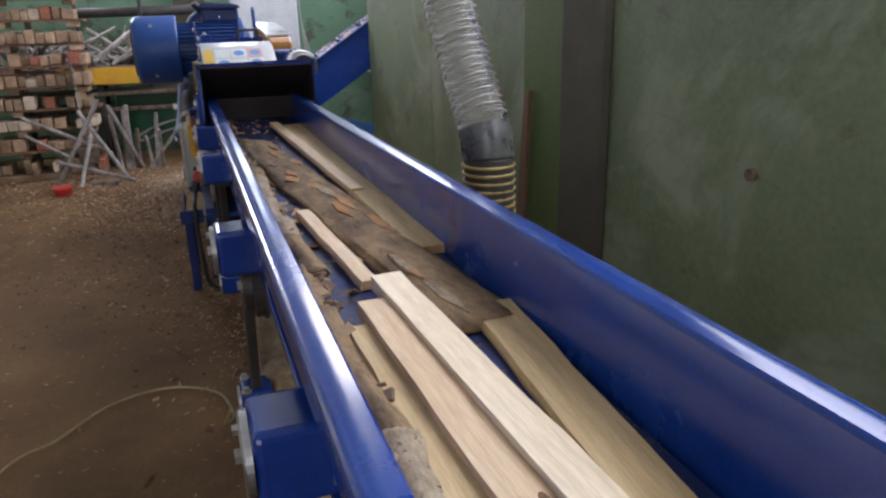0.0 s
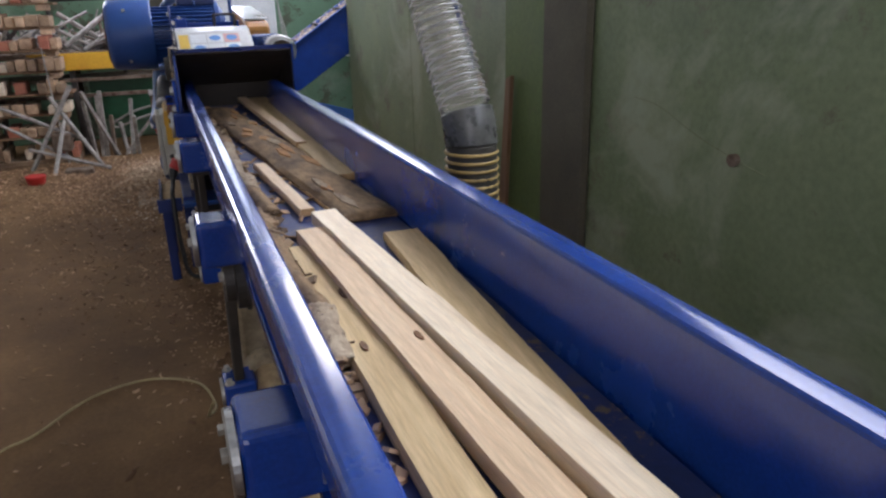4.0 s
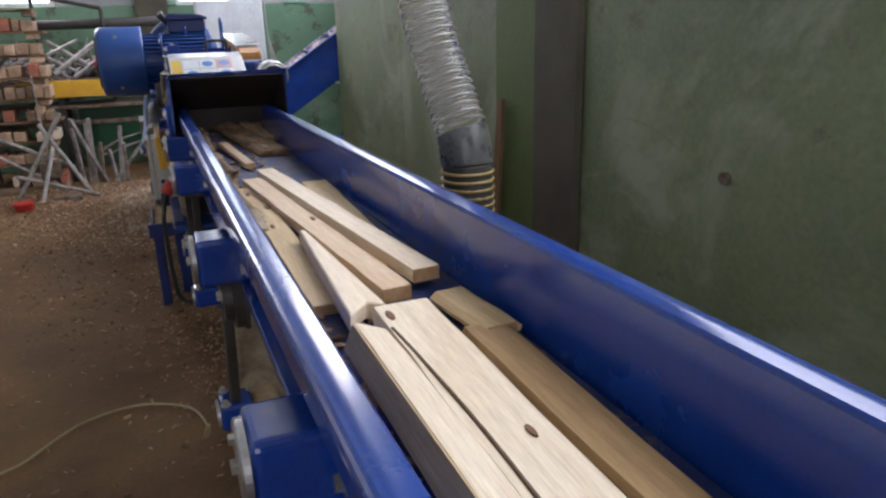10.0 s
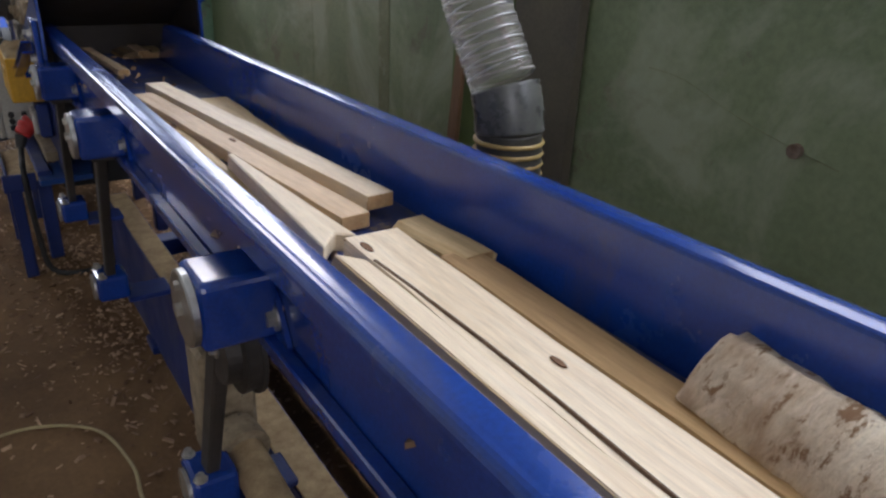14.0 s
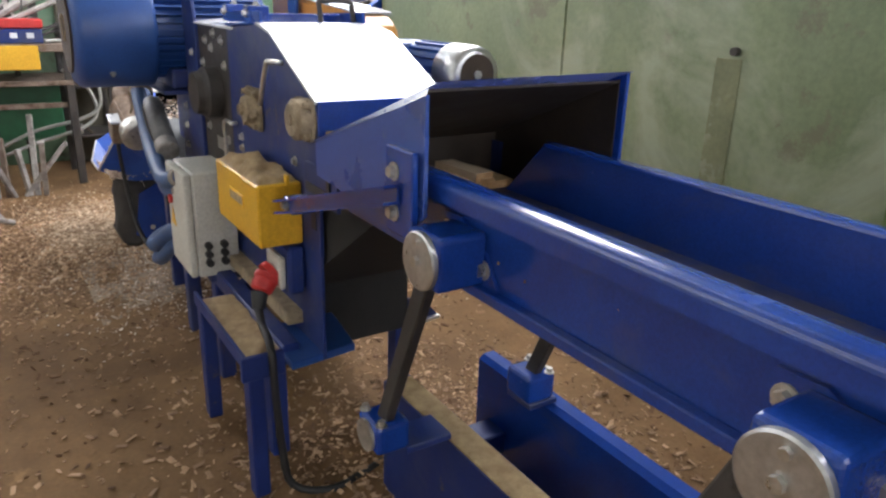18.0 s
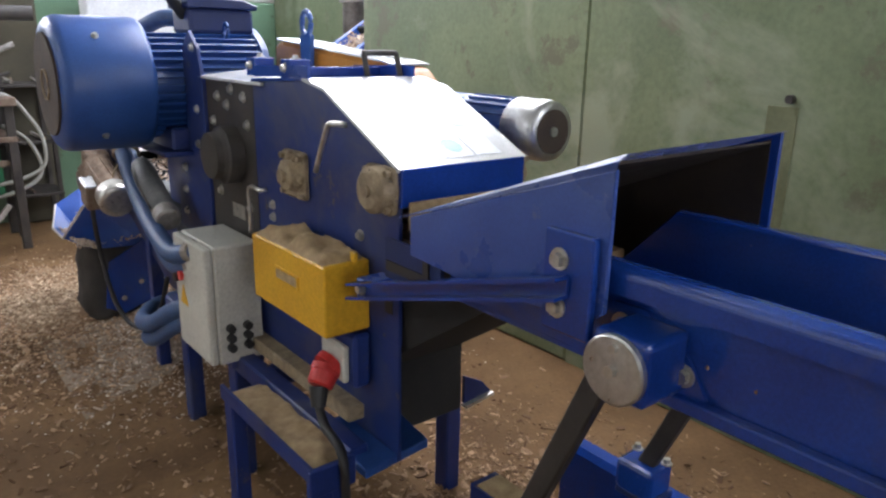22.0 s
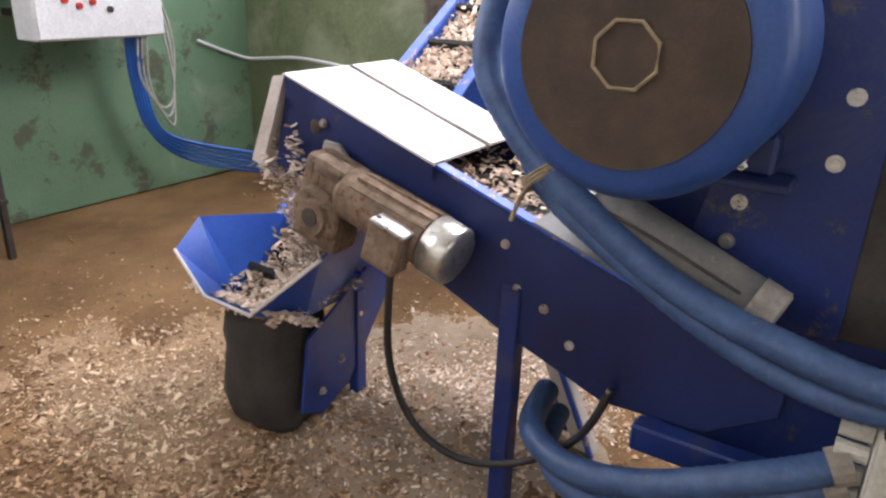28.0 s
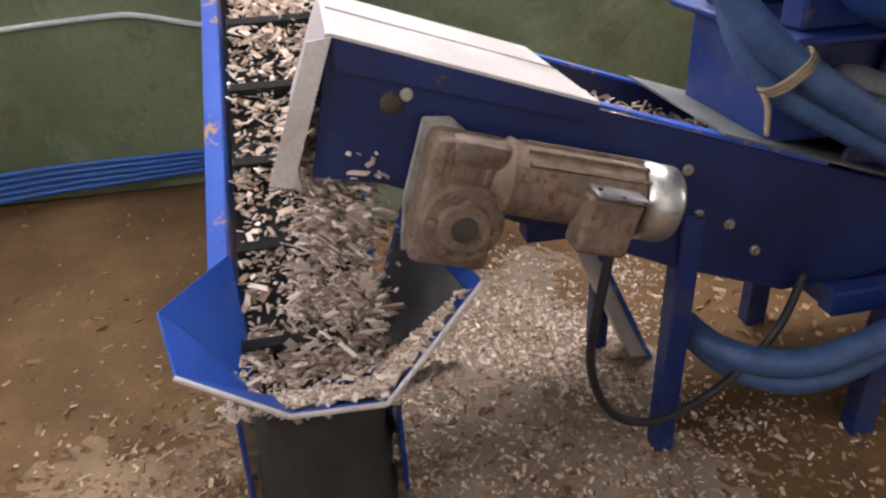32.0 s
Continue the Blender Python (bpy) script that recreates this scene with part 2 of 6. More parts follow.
FIREWOOD = surface("stacked_offcut_wood", (0.22, 0.14, 0.085), (0.50, 0.35, 0.22), 9, (0.75, 0.9), 0, 0.4, 40, vary=0.4)
PLANK_OLD = surface("old_brown_plank", (0.14, 0.08, 0.04), (0.24, 0.14, 0.075), 5.0, (0.65, 0.8), 0, 0.15, 30, (9, 9, 0.6))
GREEN_PAINT = plain("dark_green_enamel", (0.02, 0.12, 0.05), 0.45)


def clear_hose():
    m, t, b = nodes_of("clear_ribbed_hose")
    b.inputs["Base Color"].default_value = (0.80, 0.77, 0.70, 1)
    b.inputs["Roughness"].default_value = 0.16
    b.inputs["Transmission Weight"].default_value = 0.86
    b.inputs["IOR"].default_value = 1.12
    return m


HOSE = clear_hose()

# ---- mesh helpers ----


def part(name, bm, material, parent=None, label="", smooth=False):
    """Links a bmesh as one mesh object under a thing or a part."""
    data = bpy.data.meshes.new(name)
    if smooth:
        for f in bm.faces:
            f.smooth = True
    bm.normal_update()
    bm.to_mesh(data)
    bm.free()
    data.materials.append(material)
    ob = new(name, data)
    if parent:
        ob.parent = parent
    if label:
        ob["label"] = label
    return ob


def thing(name, label, category, group="", kind="", at=(0, 0, 0)):
    ob = new(name)
    ob.empty_display_size = 0.1
    ob.location = at
    return tagged(ob, label, category, group, kind)


def box(x0, x1, y0, y1, z0, z1, bevel=0.004, bm=None, seg=1):
    bm = bm or bmesh.new()
    vs = bmesh.ops.create_cube(bm, size=1.0)["verts"]
    for v in vs:
        v.co = Vector(((x0 + x1) / 2 + v.co.x * (x1 - x0), (y0 + y1) / 2 + v.co.y * (y1 - y0), (z0 + z1) / 2 + v.co.z * (z1 - z0)))
    if bevel:
        es = list({e for v in vs for e in v.link_edges})
        bmesh.ops.bevel(bm, geom=es, offset=bevel, segments=seg, affect="EDGES", profile=0.5)
    return bm


def prism(points, axis, a, b, bevel=0.0, bm=None):
    """A plate: an outline in the plane across axis, between a and b on it."""
    bm = bm or bmesh.new()

    def at(p, s):
        return Vector((s, p[0], p[1])) if axis == "x" else Vector((p[0], s, p[1])) if axis == "y" else Vector((p[0], p[1], s))

    low = [bm.verts.new(at(p, a)) for p in points]
    high = [bm.verts.new(at(p, b)) for p in points]
    n = len(points)
    faces = [bm.faces.new(low), bm.faces.new(list(reversed(high)))]
    for i in range(n):
        faces.append(bm.faces.new((low[i], high[i], high[(i + 1) % n], low[(i + 1) % n])))
    bmesh.ops.recalc_face_normals(bm, faces=faces)
    if bevel:
        bmesh.ops.bevel(bm, geom=list({e for f in faces for e in f.edges}), offset=bevel, segments=1, affect="EDGES", profile=0.5)
    return bm


def rod(p, q, r, seg=16, r2=None, bm=None, caps=True):
    """A round bar or cone from p to q."""
    bm = bm or bmesh.new()
    p, q = Vector(p), Vector(q)
    m = Matrix.Translation((p + q) / 2) @ (q - p).to_track_quat("Z", "Y").to_matrix().to_4x4()
    bmesh.ops.create_cone(bm, cap_ends=caps, segments=seg, radius1=r, radius2=r if r2 is None else r2, depth=(q - p).length, matrix=m)
    return bm


def lathe(p, q, outline, seg=32, bm=None):
    """A turned part along p to q; outline is rows of (share of the way, radius)."""
    bm = bm or bmesh.new()
    p, q = Vector(p), Vector(q)
    rot = (q - p).to_track_quat("Z", "Y").to_matrix()
    rings = []
    for s, r in outline:
        c = p + (q - p) * s
        rings.append([bm.verts.new(c + rot @ Vector((r * math.cos(2 * math.pi * i / seg), r * math.sin(2 * math.pi * i / seg), 0))) for i in range(seg)])
    for a, b in zip(rings, rings[1:]):
        for i in range(seg):
            bm.faces.new((a[i], a[(i + 1) % seg], b[(i + 1) % seg], b[i]))
    bm.faces.new(list(reversed(rings[0])))
    bm.faces.new(rings[-1])
    return bm


def tube(points, r, seg=8, bm=None, smooth=4, wobble=0.0):
    """A cable or hose through the points, rounded between them."""
    bm = bm or bmesh.new()
    pts = [Vector(p) for p in points]
    path = []
    for i in range(len(pts) - 1):
        p0, p1, p2, p3 = pts[max(i - 1, 0)], pts[i], pts[i + 1], pts[min(i + 2, len(pts) - 1)]
        for k in range(smooth):
            u = k / smooth
            path.append(0.5 * (2 * p1 + (p2 - p0) * u + (2 * p0 - 5 * p1 + 4 * p2 - p3) * u * u + (3 * p1 - p0 - 3 * p2 + p3) * u ** 3))
    path.append(pts[-1])
    rings, up = [], Vector((0.13, 0.21, 0.97))
    for i, c in enumerate(path):
        d = (path[min(i + 1, len(path) - 1)] - path[max(i - 1, 0)]).normalized()
        x = d.cross(up)
        x = x.normalized() if x.length > 0.05 else d.orthogonal().normalized()
        y = d.cross(x).normalized()
        rr = r * (1 + wobble * ((i % 2) - 0.5))
        rings.append([bm.verts.new(c + rr * (x * math.cos(2 * math.pi * k / seg) + y * math.sin(2 * math.pi * k / seg))) for k in range(seg)])
    for a, b in zip(rings, rings[1:]):
        for k in range(seg):
            bm.faces.new((a[k], a[(k + 1) % seg], b[(k + 1) % seg], b[k]))
    bm.faces.new(list(reversed(rings[0])))
    bm.faces.new(rings[-1])
    bmesh.ops.recalc_face_normals(bm, faces=bm.faces)
    return bm


def bolt(parent, p, way, r=0.011, h=0.009, material=None, name="bolt"):
    """A hexagon bolt head with its washer."""
    p, way = Vector(p), Vector(way)
    bm = rod(p, p + way * 0.003, r * 1.45, 14)
    rod(p + way * 0.003, p + way * (0.003 + h), r, 6, r * 0.93, bm)
    return part(name, bm, material or ZINC, parent)


def shift(bm, m):
    bmesh.ops.transform(bm, matrix=m, verts=bm.verts)
    return bm

# ---- the hall ----
HALL = 4.7


def structure(name, bm, material, label="", smooth=False):
    ob = part(name, bm, material, None, label, smooth)
    return tagged(ob, label, name.split("_")[0], "", "structure")


def ground():
    bm = bmesh.new()
    nx, ny = 110, 150
    x0, x1, y0, y1 = -4.6, 2.3, -6.1, 7.6
    grid = []
    for j in range(ny + 1):
        row = []
        for i in range(nx + 1):
            x, y = x0 + (x1 - x0) * i / nx, y0 + (y1 - y0) * j / ny
            z = 0.010 * noise.noise(Vector((x * 2.1, y * 2.1, 0))) + 0.005 * noise.noise(Vector((x * 9, y * 9, 3))) - 0.004
            # chips drifted up under the machine, round the scoop and by the stack
            for cx, cy, r, h in ((0.05, 1.75, 0.55, 0.07), (-0.05, 4.1, 0.65, 0.06), (-0.75, 4.9, 0.45, 0.03), (-1.75, 5.1, 0.9, 0.10), (0.1, 2.9, 0.6, 0.06)):
                d = math.hypot(x - cx, y - cy) / r
                z += h * math.exp(-2.2 * d * d) * (0.8 + 0.5 * noise.noise(Vector((x * 14, y * 14, 1))))
            row.append(bm.verts.new((x, y, z)))
        grid.append(row)
    for j in range(ny):
        for i in range(nx):
            bm.faces.new((grid[j][i], grid[j][i + 1], grid[j + 1][i + 1], grid[j + 1][i]))
    structure("floor", bm, FLOOR, "brown concrete floor trodden over with sawdust and chips", True)


def hall():
    # side wall: full height beside the trough, a lower ledge by the chipper, the window wall behind it
    structure("wall_side", box(1.32, 1.62, -0.42, 2.58, 0, 4.0, 0), WALL_GREEN, "stained green painted side wall")
    structure("wall_side_low", box(1.32, 1.62, -6.1, -0.42, 0, 1.78, 0), WALL_GREEN, "stained green painted wall below the high windows")
    structure("wall_side_high", box(1.322, 1.62, -6.1, 2.58, 4.003, HALL, 0.01), WALL_TOP, "whitewashed wall above the high windows")
    for a, b in ((-6.1, -3.0), (-1.74, -1.66)):
        structure("wall_side_pier", box(1.324, 1.618, a, b, 1.783, 3.997, 0.006), WALL_GREEN, "green painted pier between the high windows")
    structure("wall_ledge", box(1.322, 2.1, 2.583, 4.46, 0, 1.92, 0.015), WALL_GREEN, "low green painted wall with a ledge under the windows")
    structure("trim_ledge", box(1.30, 2.1, 2.583, 4.475, 1.923, 1.965, 0.006), WALL_TOP, "pale chipped cement ledge")
    structure("wall_window_low", box(2.1, 2.4, 4.5, 9.2, 0, 2.05, 0.01), WALL_GREEN, "stained green painted wall below the windows")
    structure("wall_window_high", box(2.1, 2.4, 4.5, 9.2, 4.2, HALL, 0.01), WALL_TOP, "whitewashed wall above the windows")
    structure("wall_ledge_high", box(1.42, 1.62, 2.583, 4.5, 4.2, HALL, 0.01), WALL_TOP, "whitewashed wall above the ledge window")
    structure("wall_return", box(1.62, 2.4, 4.462, 4.5, 1.965, HALL, 0.005), WALL_TOP, "whitewashed return beside the ledge")
    for i, (x, z, a, b) in enumerate(((1.45, 1.966, 2.60, 3.52), (1.45, 1.966, 3.53, 4.46), (2.1, 2.05, 4.80, 6.48), (2.1, 2.05, 6.56, 8.30), (1.36, 1.783, -2.99, -1.75), (1.36, 1.783, -1.65, -0.43)), 1):
        w = tagged(new(f"window_{i}"), "white painted window with bright panes over the wall", "window", "hall windows", "structure")
        w.location = (x, a, z)
        f = bmesh.new()
        n, h = b - a, (3.995 if x < 1.4 else 4.2) - z
        for y0, y1, z0, z1 in ((0, n, 0, 0.05), (0, n, h - 0.06, h), (0, 0.05, 0.05, h - 0.06), (n - 0.05, n, 0.05, h - 0.06), (0.05, n - 0.05, h / 2 - 0.02, h / 2 + 0.02)):
            box(0.02, 0.1, y0, y1, z0, z1, 0.005, f)
        part("window_frame", f, PAINT_WHITE, w)
        part("pane", box(0.07, 0.076, 0.05, n - 0.05, 0.05, h - 0.06, 0), GLASS_GLOW, w)
    for a, b in ((4.50, 4.80), (6.48, 6.56), (8.30, 9.2)):
        structure("wall_window_pier", box(2.103, 2.39, a, b, 2.05, 4.2, 0.006), WALL_TOP, "whitewashed pier between the windows")
    # dark pilaster and pale plaster patches of the side wall
    structure("pillar_side", box(1.285, 1.33, 0.15, 0.555, 0, 2.42, 0.02), PILLAR, "dark stained pilaster on the green wall")
    structure("wall_panel", box(1.308, 1.33, 0.57, 0.99, 0, 2.5, 0.004), WALL_LEAF, "strip of fresher leaf green paint beside the pilaster")
    structure("plaster_patch", box(1.317, 1.33, 1.60, 1.715, 0, 1.36, 0.002), DAMP, "narrow damp stained plaster patch")
    structure("wall_crack", tube([(1.3198, -0.15, 1.20), (1.3198, -0.30, 1.185), (1.3198, -0.52, 1.11), (1.3198, -0.72, 1.06), (1.3198, -0.85, 1.035)], 0.0016, 5), DAMP, "thin dark crack in the plaster")
    structure("rust_stain", rod((1.30, -0.72, 1.06), (1.325, -0.72, 1.06), 0.022, 9), RUST, "rusty bolt stub in the wall")
    structure("wall_stub", rod((1.295, 1.63, 1.386), (1.325, 1.63, 1.386), 0.016, 9), IRON, "dark pipe stub in the wall")
    # far wall
    structure("wall_far_low", box(-4.6, 2.1, 7.3, 7.6, 0, 1.90, 0.01), WALL_MINT, "mint green painted far wall")
    structure("wall_far_high", box(-4.6, 2.1, 7.302, 7.6, 3.6, HALL, 0.01), WALL_TOP, "whitewashed top of the far wall")
    for a, b in ((-4.6, -2.5), (-1.3, 0.05), (0.72, 2.1)):
        structure("wall_far_pier", box(a, b, 7.304, 7.598, 1.90, 3.6, 0.006), WALL_GREY, "whitewashed pier of the far wall")
    for i, (a, b) in enumerate(((-2.5, -1.3), (0.05, 0.72)), 7):
        w = tagged(new(f"window_{i}"), "white painted far window with bright panes", "window", "hall windows", "structure")
        w.location = (a, 7.3, 1.9)
        f = bmesh.new()
        n = b - a
        for x0, x1, z0, z1 in ((0, n, 0, 0.05), (0, n, 1.65, 1.7), (0, 0.05, 0.05, 1.65), (n - 0.05, n, 0.05, 1.65), (n / 2 - 0.02, n / 2 + 0.02, 0.05, 1.65), (0.05, n - 0.05, 1.1, 1.14)):
            box(x0, x1, 0.03, 0.1, z0, z1, 0.005, f)
        part("window_frame", f, PAINT_WHITE, w)
        part("pane", box(0.05, n - 0.05, 0.07, 0.076, 0.05, 1.65, 0), GLASS_GLOW, w)
    for a, b, z0 in ((-0.43, -0.06, 0.0), (0.86, 1.04, 1.9)):
        structure("pillar_far", box(a, b, 7.21, 7.298, z0, 3.9, 0.01), PILLAR, "dark stained post against the far wall")
    for a, b in ((-0.05, 0.045), (0.725, 0.80), (1.38, 1.66)):
        structure("trim_window", box(a, b, 7.27, 7.302, 1.903, 3.6, 0.004), WALL_LIGHT_MINT, "pale mint painted window surround")
    structure("wall_rear", box(-4.6, 1.62, -6.4, -6.1, 0, HALL, 0.01), WALL_TOP, "whitewashed rear wall")
    structure("wall_left", box(-4.9, -4.6, -6.4, 7.6, 0, HALL, 0.01), WALL_TOP, "whitewashed left wall")
    structure("ceiling", box(-4.9, 2.4, -6.4, 7.6, HALL, HALL + 0.2, 0.01), CEIL, "plain grey ceiling")


WALL_LEAF = surface("leaf_green_wall_paint", (0.085, 0.125, 0.030), (0.125, 0.175, 0.055), 2.2, (0.55, 0.8), 0, 0.2, 40, spots=(0.10, 0.095, 0.05), spot_amount=0.62)
DAMP = surface("damp_olive_plaster", (0.13, 0.145, 0.072), (0.21, 0.225, 0.12), 3.0, (0.6, 0.85), 0, 0.3, 40, spots=(0.23, 0.25, 0.16), spot_amount=0.56)
hall()
ground()

# ---- vibrating infeed conveyor ----
LX, RX, RAIL, BED = -0.268, 0.078, 1.20, 1.055


def conveyor():
    c = thing("vibrating_conveyor", "long blue enamelled vibrating trough conveyor feeding the chipper", "conveyor")
    y0, y1 = -5.6, 1.62
    # side walls with a rolled flange along the top
    def side(x, s, top, flange):
        crown = [(0.0, 0.010), (0.0015, 0.0055), (0.005, 0.0025)] + [(0.005 + (flange - 0.021) * k / 8, 0.0025 - 0.0025 * math.sin(math.pi * k / 16) + 0.003 * (k / 8) ** 3) for k in range(1, 9)]
        crown += [(flange - 0.016 + 0.016 * math.sin(radians(a)), 0.003 + 0.016 * (1 - math.cos(radians(a)))) for a in (18, 36, 54, 72, 90)]
        o = [(x, 0.99)] + [(x + s * u, top - d) for u, d in crown] + [
             (x + s * flange, top - 0.05), (x + s * (flange - 0.004), top - 0.05), (x + s * (flange - 0.006), top - 0.014), (x + s * 0.005, top - 0.008), (x + s * 0.005, 0.99)]
        return prism(o, "y", y0, y1)
    part("trough_side", side(LX, -1, RAIL, 0.052), BLUE, c, "glossy blue side wall with a rolled top rail")
    far_side = side(RX, 1, 1.213, 0.055)
    for v in far_side.verts:
        # the far wall stands a little wider and higher towards the loading end
        if v.co.z > 1.05:
            v.co.z += (0.7 - v.co.y) * 0.0065
            # its end is cut back on a slant inside the hood
            if v.co.y > 1.5:
                v.co.y = 1.27
        elif v.co.y > 1.5:
            v.co.y = 1.47
        v.co.x += (0.7 - v.co.y) * 0.006 + 0.024
    part("trough_side", far_side, BLUE, c, "glossy blue side wall with a rolled top rail")
    part("trough_bed", box(LX, RX + 0.03, y0, y1, BED - 0.006, BED, 0), BED_BLUE, c, "rubbed blue trough bed")
    part("trough_belly", prism([(LX - 0.006, 0.985), (RX + 0.006, 0.985), (RX + 0.006, 0.995), (LX - 0.006, 0.995)], "y", y0, y1), BLUE, c)
    # stiffening strip welded along the outside
    part("stiffener", box(LX - 0.03, LX - 0.005, y0, 1.05, 0.975, 1.0, 0.003), BLUE, c)
    # base frame
    near_beam = [(-0.160, 0.02), (-0.148, 0.02), (-0.148, 0.408), (-0.070, 0.408), (-0.070, 0.42), (-0.160, 0.42)]
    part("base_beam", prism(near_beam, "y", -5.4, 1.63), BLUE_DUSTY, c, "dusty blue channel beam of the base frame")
    far_beam = [(0.195, 0.02), (0.207, 0.02), (0.207, 0.40), (0.222, 0.415), (0.250, 0.415), (0.262, 0.40), (0.262, 0.36), (0.270, 0.36), (0.270, 0.404), (0.254, 0.424), (0.212, 0.424), (0.195, 0.408)]
    part("base_beam", prism(far_beam, "y", -5.4, 1.62), BLUE, c, "glossy blue channel beam of the base frame")
    part("dust_layer", box(-0.156, -0.074, -5.3, 1.61, 0.4205, 0.426, 0.002), DUST, c, "sawdust lying on the beam")
    for y in (-3.6, -2.0, -0.9, 0.62, 1.5):
        part("cross_member", box(-0.146, 0.193, y - 0.05, y + 0.05, 0.14, 0.22, 0.005), BLUE_DUSTY, c)
    for y in (-3.5, -1.3, 0.9):
        for x in (-0.12, 0.23):
            part("foot", box(x - 0.06, x + 0.06, y - 0.06, y + 0.06, -0.01, 0.03, 0.004), BLUE_DUSTY, c)
    # rocker mounts: a square housing on the trough, an arm, and a lower housing on the base
    for y in (-4.3, -2.62, -1.71, -0.805, 0.262, 1.036):
        for s in (-1, 1):
            rocker(c, y, s)


def rocker(c, y, s):
    face = LX - 0.006 if s < 0 else RX + 0.030 + 0.006 * (0.7 - y)
    out = face + s * 0.118
    x0, x1 = min(face, out), max(face, out)
    z = 1.056
    # upper housing with its end disc
    r = part("rocker_housing", box(x0, x1, y - 0.056, y + 0.056, z - 0.056, z + 0.057, 0.012, seg=3), BLUE, c, "square blue rubber-spring housing")
    part("end_disc", lathe((out, y, z), (out + s * 0.012, y, z), [(0, 0.060), (0.8, 0.060), (1, 0.056)], 36), STEEL, r, "bare steel end disc")
    part("disc_bolt", rod((out + s * 0.012, y, z), (out + s * 0.021, y, z), 0.011, 6), ZINC, r)
    part("disc_nut", rod((out + s * 0.012, y - 0.002, z + 0.040), (out + s * 0.020, y - 0.002, z + 0.040), 0.008, 6), ZINC, r)
    # leaf-shaped mounting plate with bolts on the trough
    pl = prism([(y - 0.10, z - 0.052), (y - 0.088, z - 0.076), (y - 0.04, z - 0.086), (y + 0.06, z - 0.056), (y + 0.108, z - 0.006), (y + 0.122, z + 0.040), (y + 0.096, z + 0.064), (y + 0.03, z + 0.066), (y - 0.06, z + 0.010)], "x", face, face + s * 0.008)
    p = part("mount_plate", pl, BLUE, c)
    bolt(p, (face + s * 0.008, y + 0.076, z + 0.028), (s, 0, 0), 0.014, 0.012)
    bolt(p, (face + s * 0.008, y - 0.056, z - 0.022), (s, 0, 0), 0.014, 0.012)
    # flat rocker arm, leaning towards the chipper
    ax = (x0 + x1) / 2 - s * 0.006
    a = prism([(y + 0.030, z - 0.02), (y + 0.085, z - 0.02), (y + 0.305, 0.50), (y + 0.262, 0.49)], "x", ax - 0.014, ax + 0.014, 0.004)
    part("rocker_arm", a, IRON, c, "dark iron rocker arm")
    part("clamp", box(ax - 0.034, ax + 0.034, y + 0.02, y + 0.085, z - 0.085, z - 0.05, 0.008), IRON, c)
    lo = part("lower_housing", box(ax - 0.048, ax + 0.048, y + 0.225, y + 0.335, 0.446, 0.530, 0.012, seg=2), BLUE, c, "lower blue rubber-spring housing")
    part("lower_disc", rod((ax + s * 0.048, y + 0.28, 0.486), (ax + s * 0.056, y + 0.28, 0.486), 0.042, 24), ZINC, lo)
    q = -0.15 if s < 0 else 0.22
    part("mount_bracket", box(min(ax - s * 0.04, q), max(ax - s * 0.04, q), y + 0.225, y + 0.335, 0.4265, 0.445, 0.003), BLUE_DUSTY, c)
    for dy in (0.235, 0.325):
        bolt(lo, (ax + s * 0.03, y + dy, 0.530), (0, 0, 1), 0.010, 0.012)
    if abs(y + 0.805) < 0.01:
        # the driven pair carries a round clutch plate and a clamp hub
        h = part("hub", lathe((ax - s * 0.04, y + 0.085, 0.925), (ax + s * 0.012, y + 0.085, 0.925), [(0, 0.088), (0.5, 0.090), (0.55, 0.070), (1, 0.066)], 32), IRON, c, "round dark clutch plate")
        part("hub_rim", lathe((ax - s * 0.046, y + 0.085, 0.925), (ax - s * 0.038, y + 0.085, 0.925), [(0, 0.096), (1, 0.096)], 32), IRON, h, "dark worn rim")
        bolt(h, (ax + s * 0.012, y + 0.085, 0.925), (s, 0, 0), 0.014)


conveyor()

# ---- the chipper ----
SX, EX = -0.295, 0.119  # outer faces of the chipper's side plates


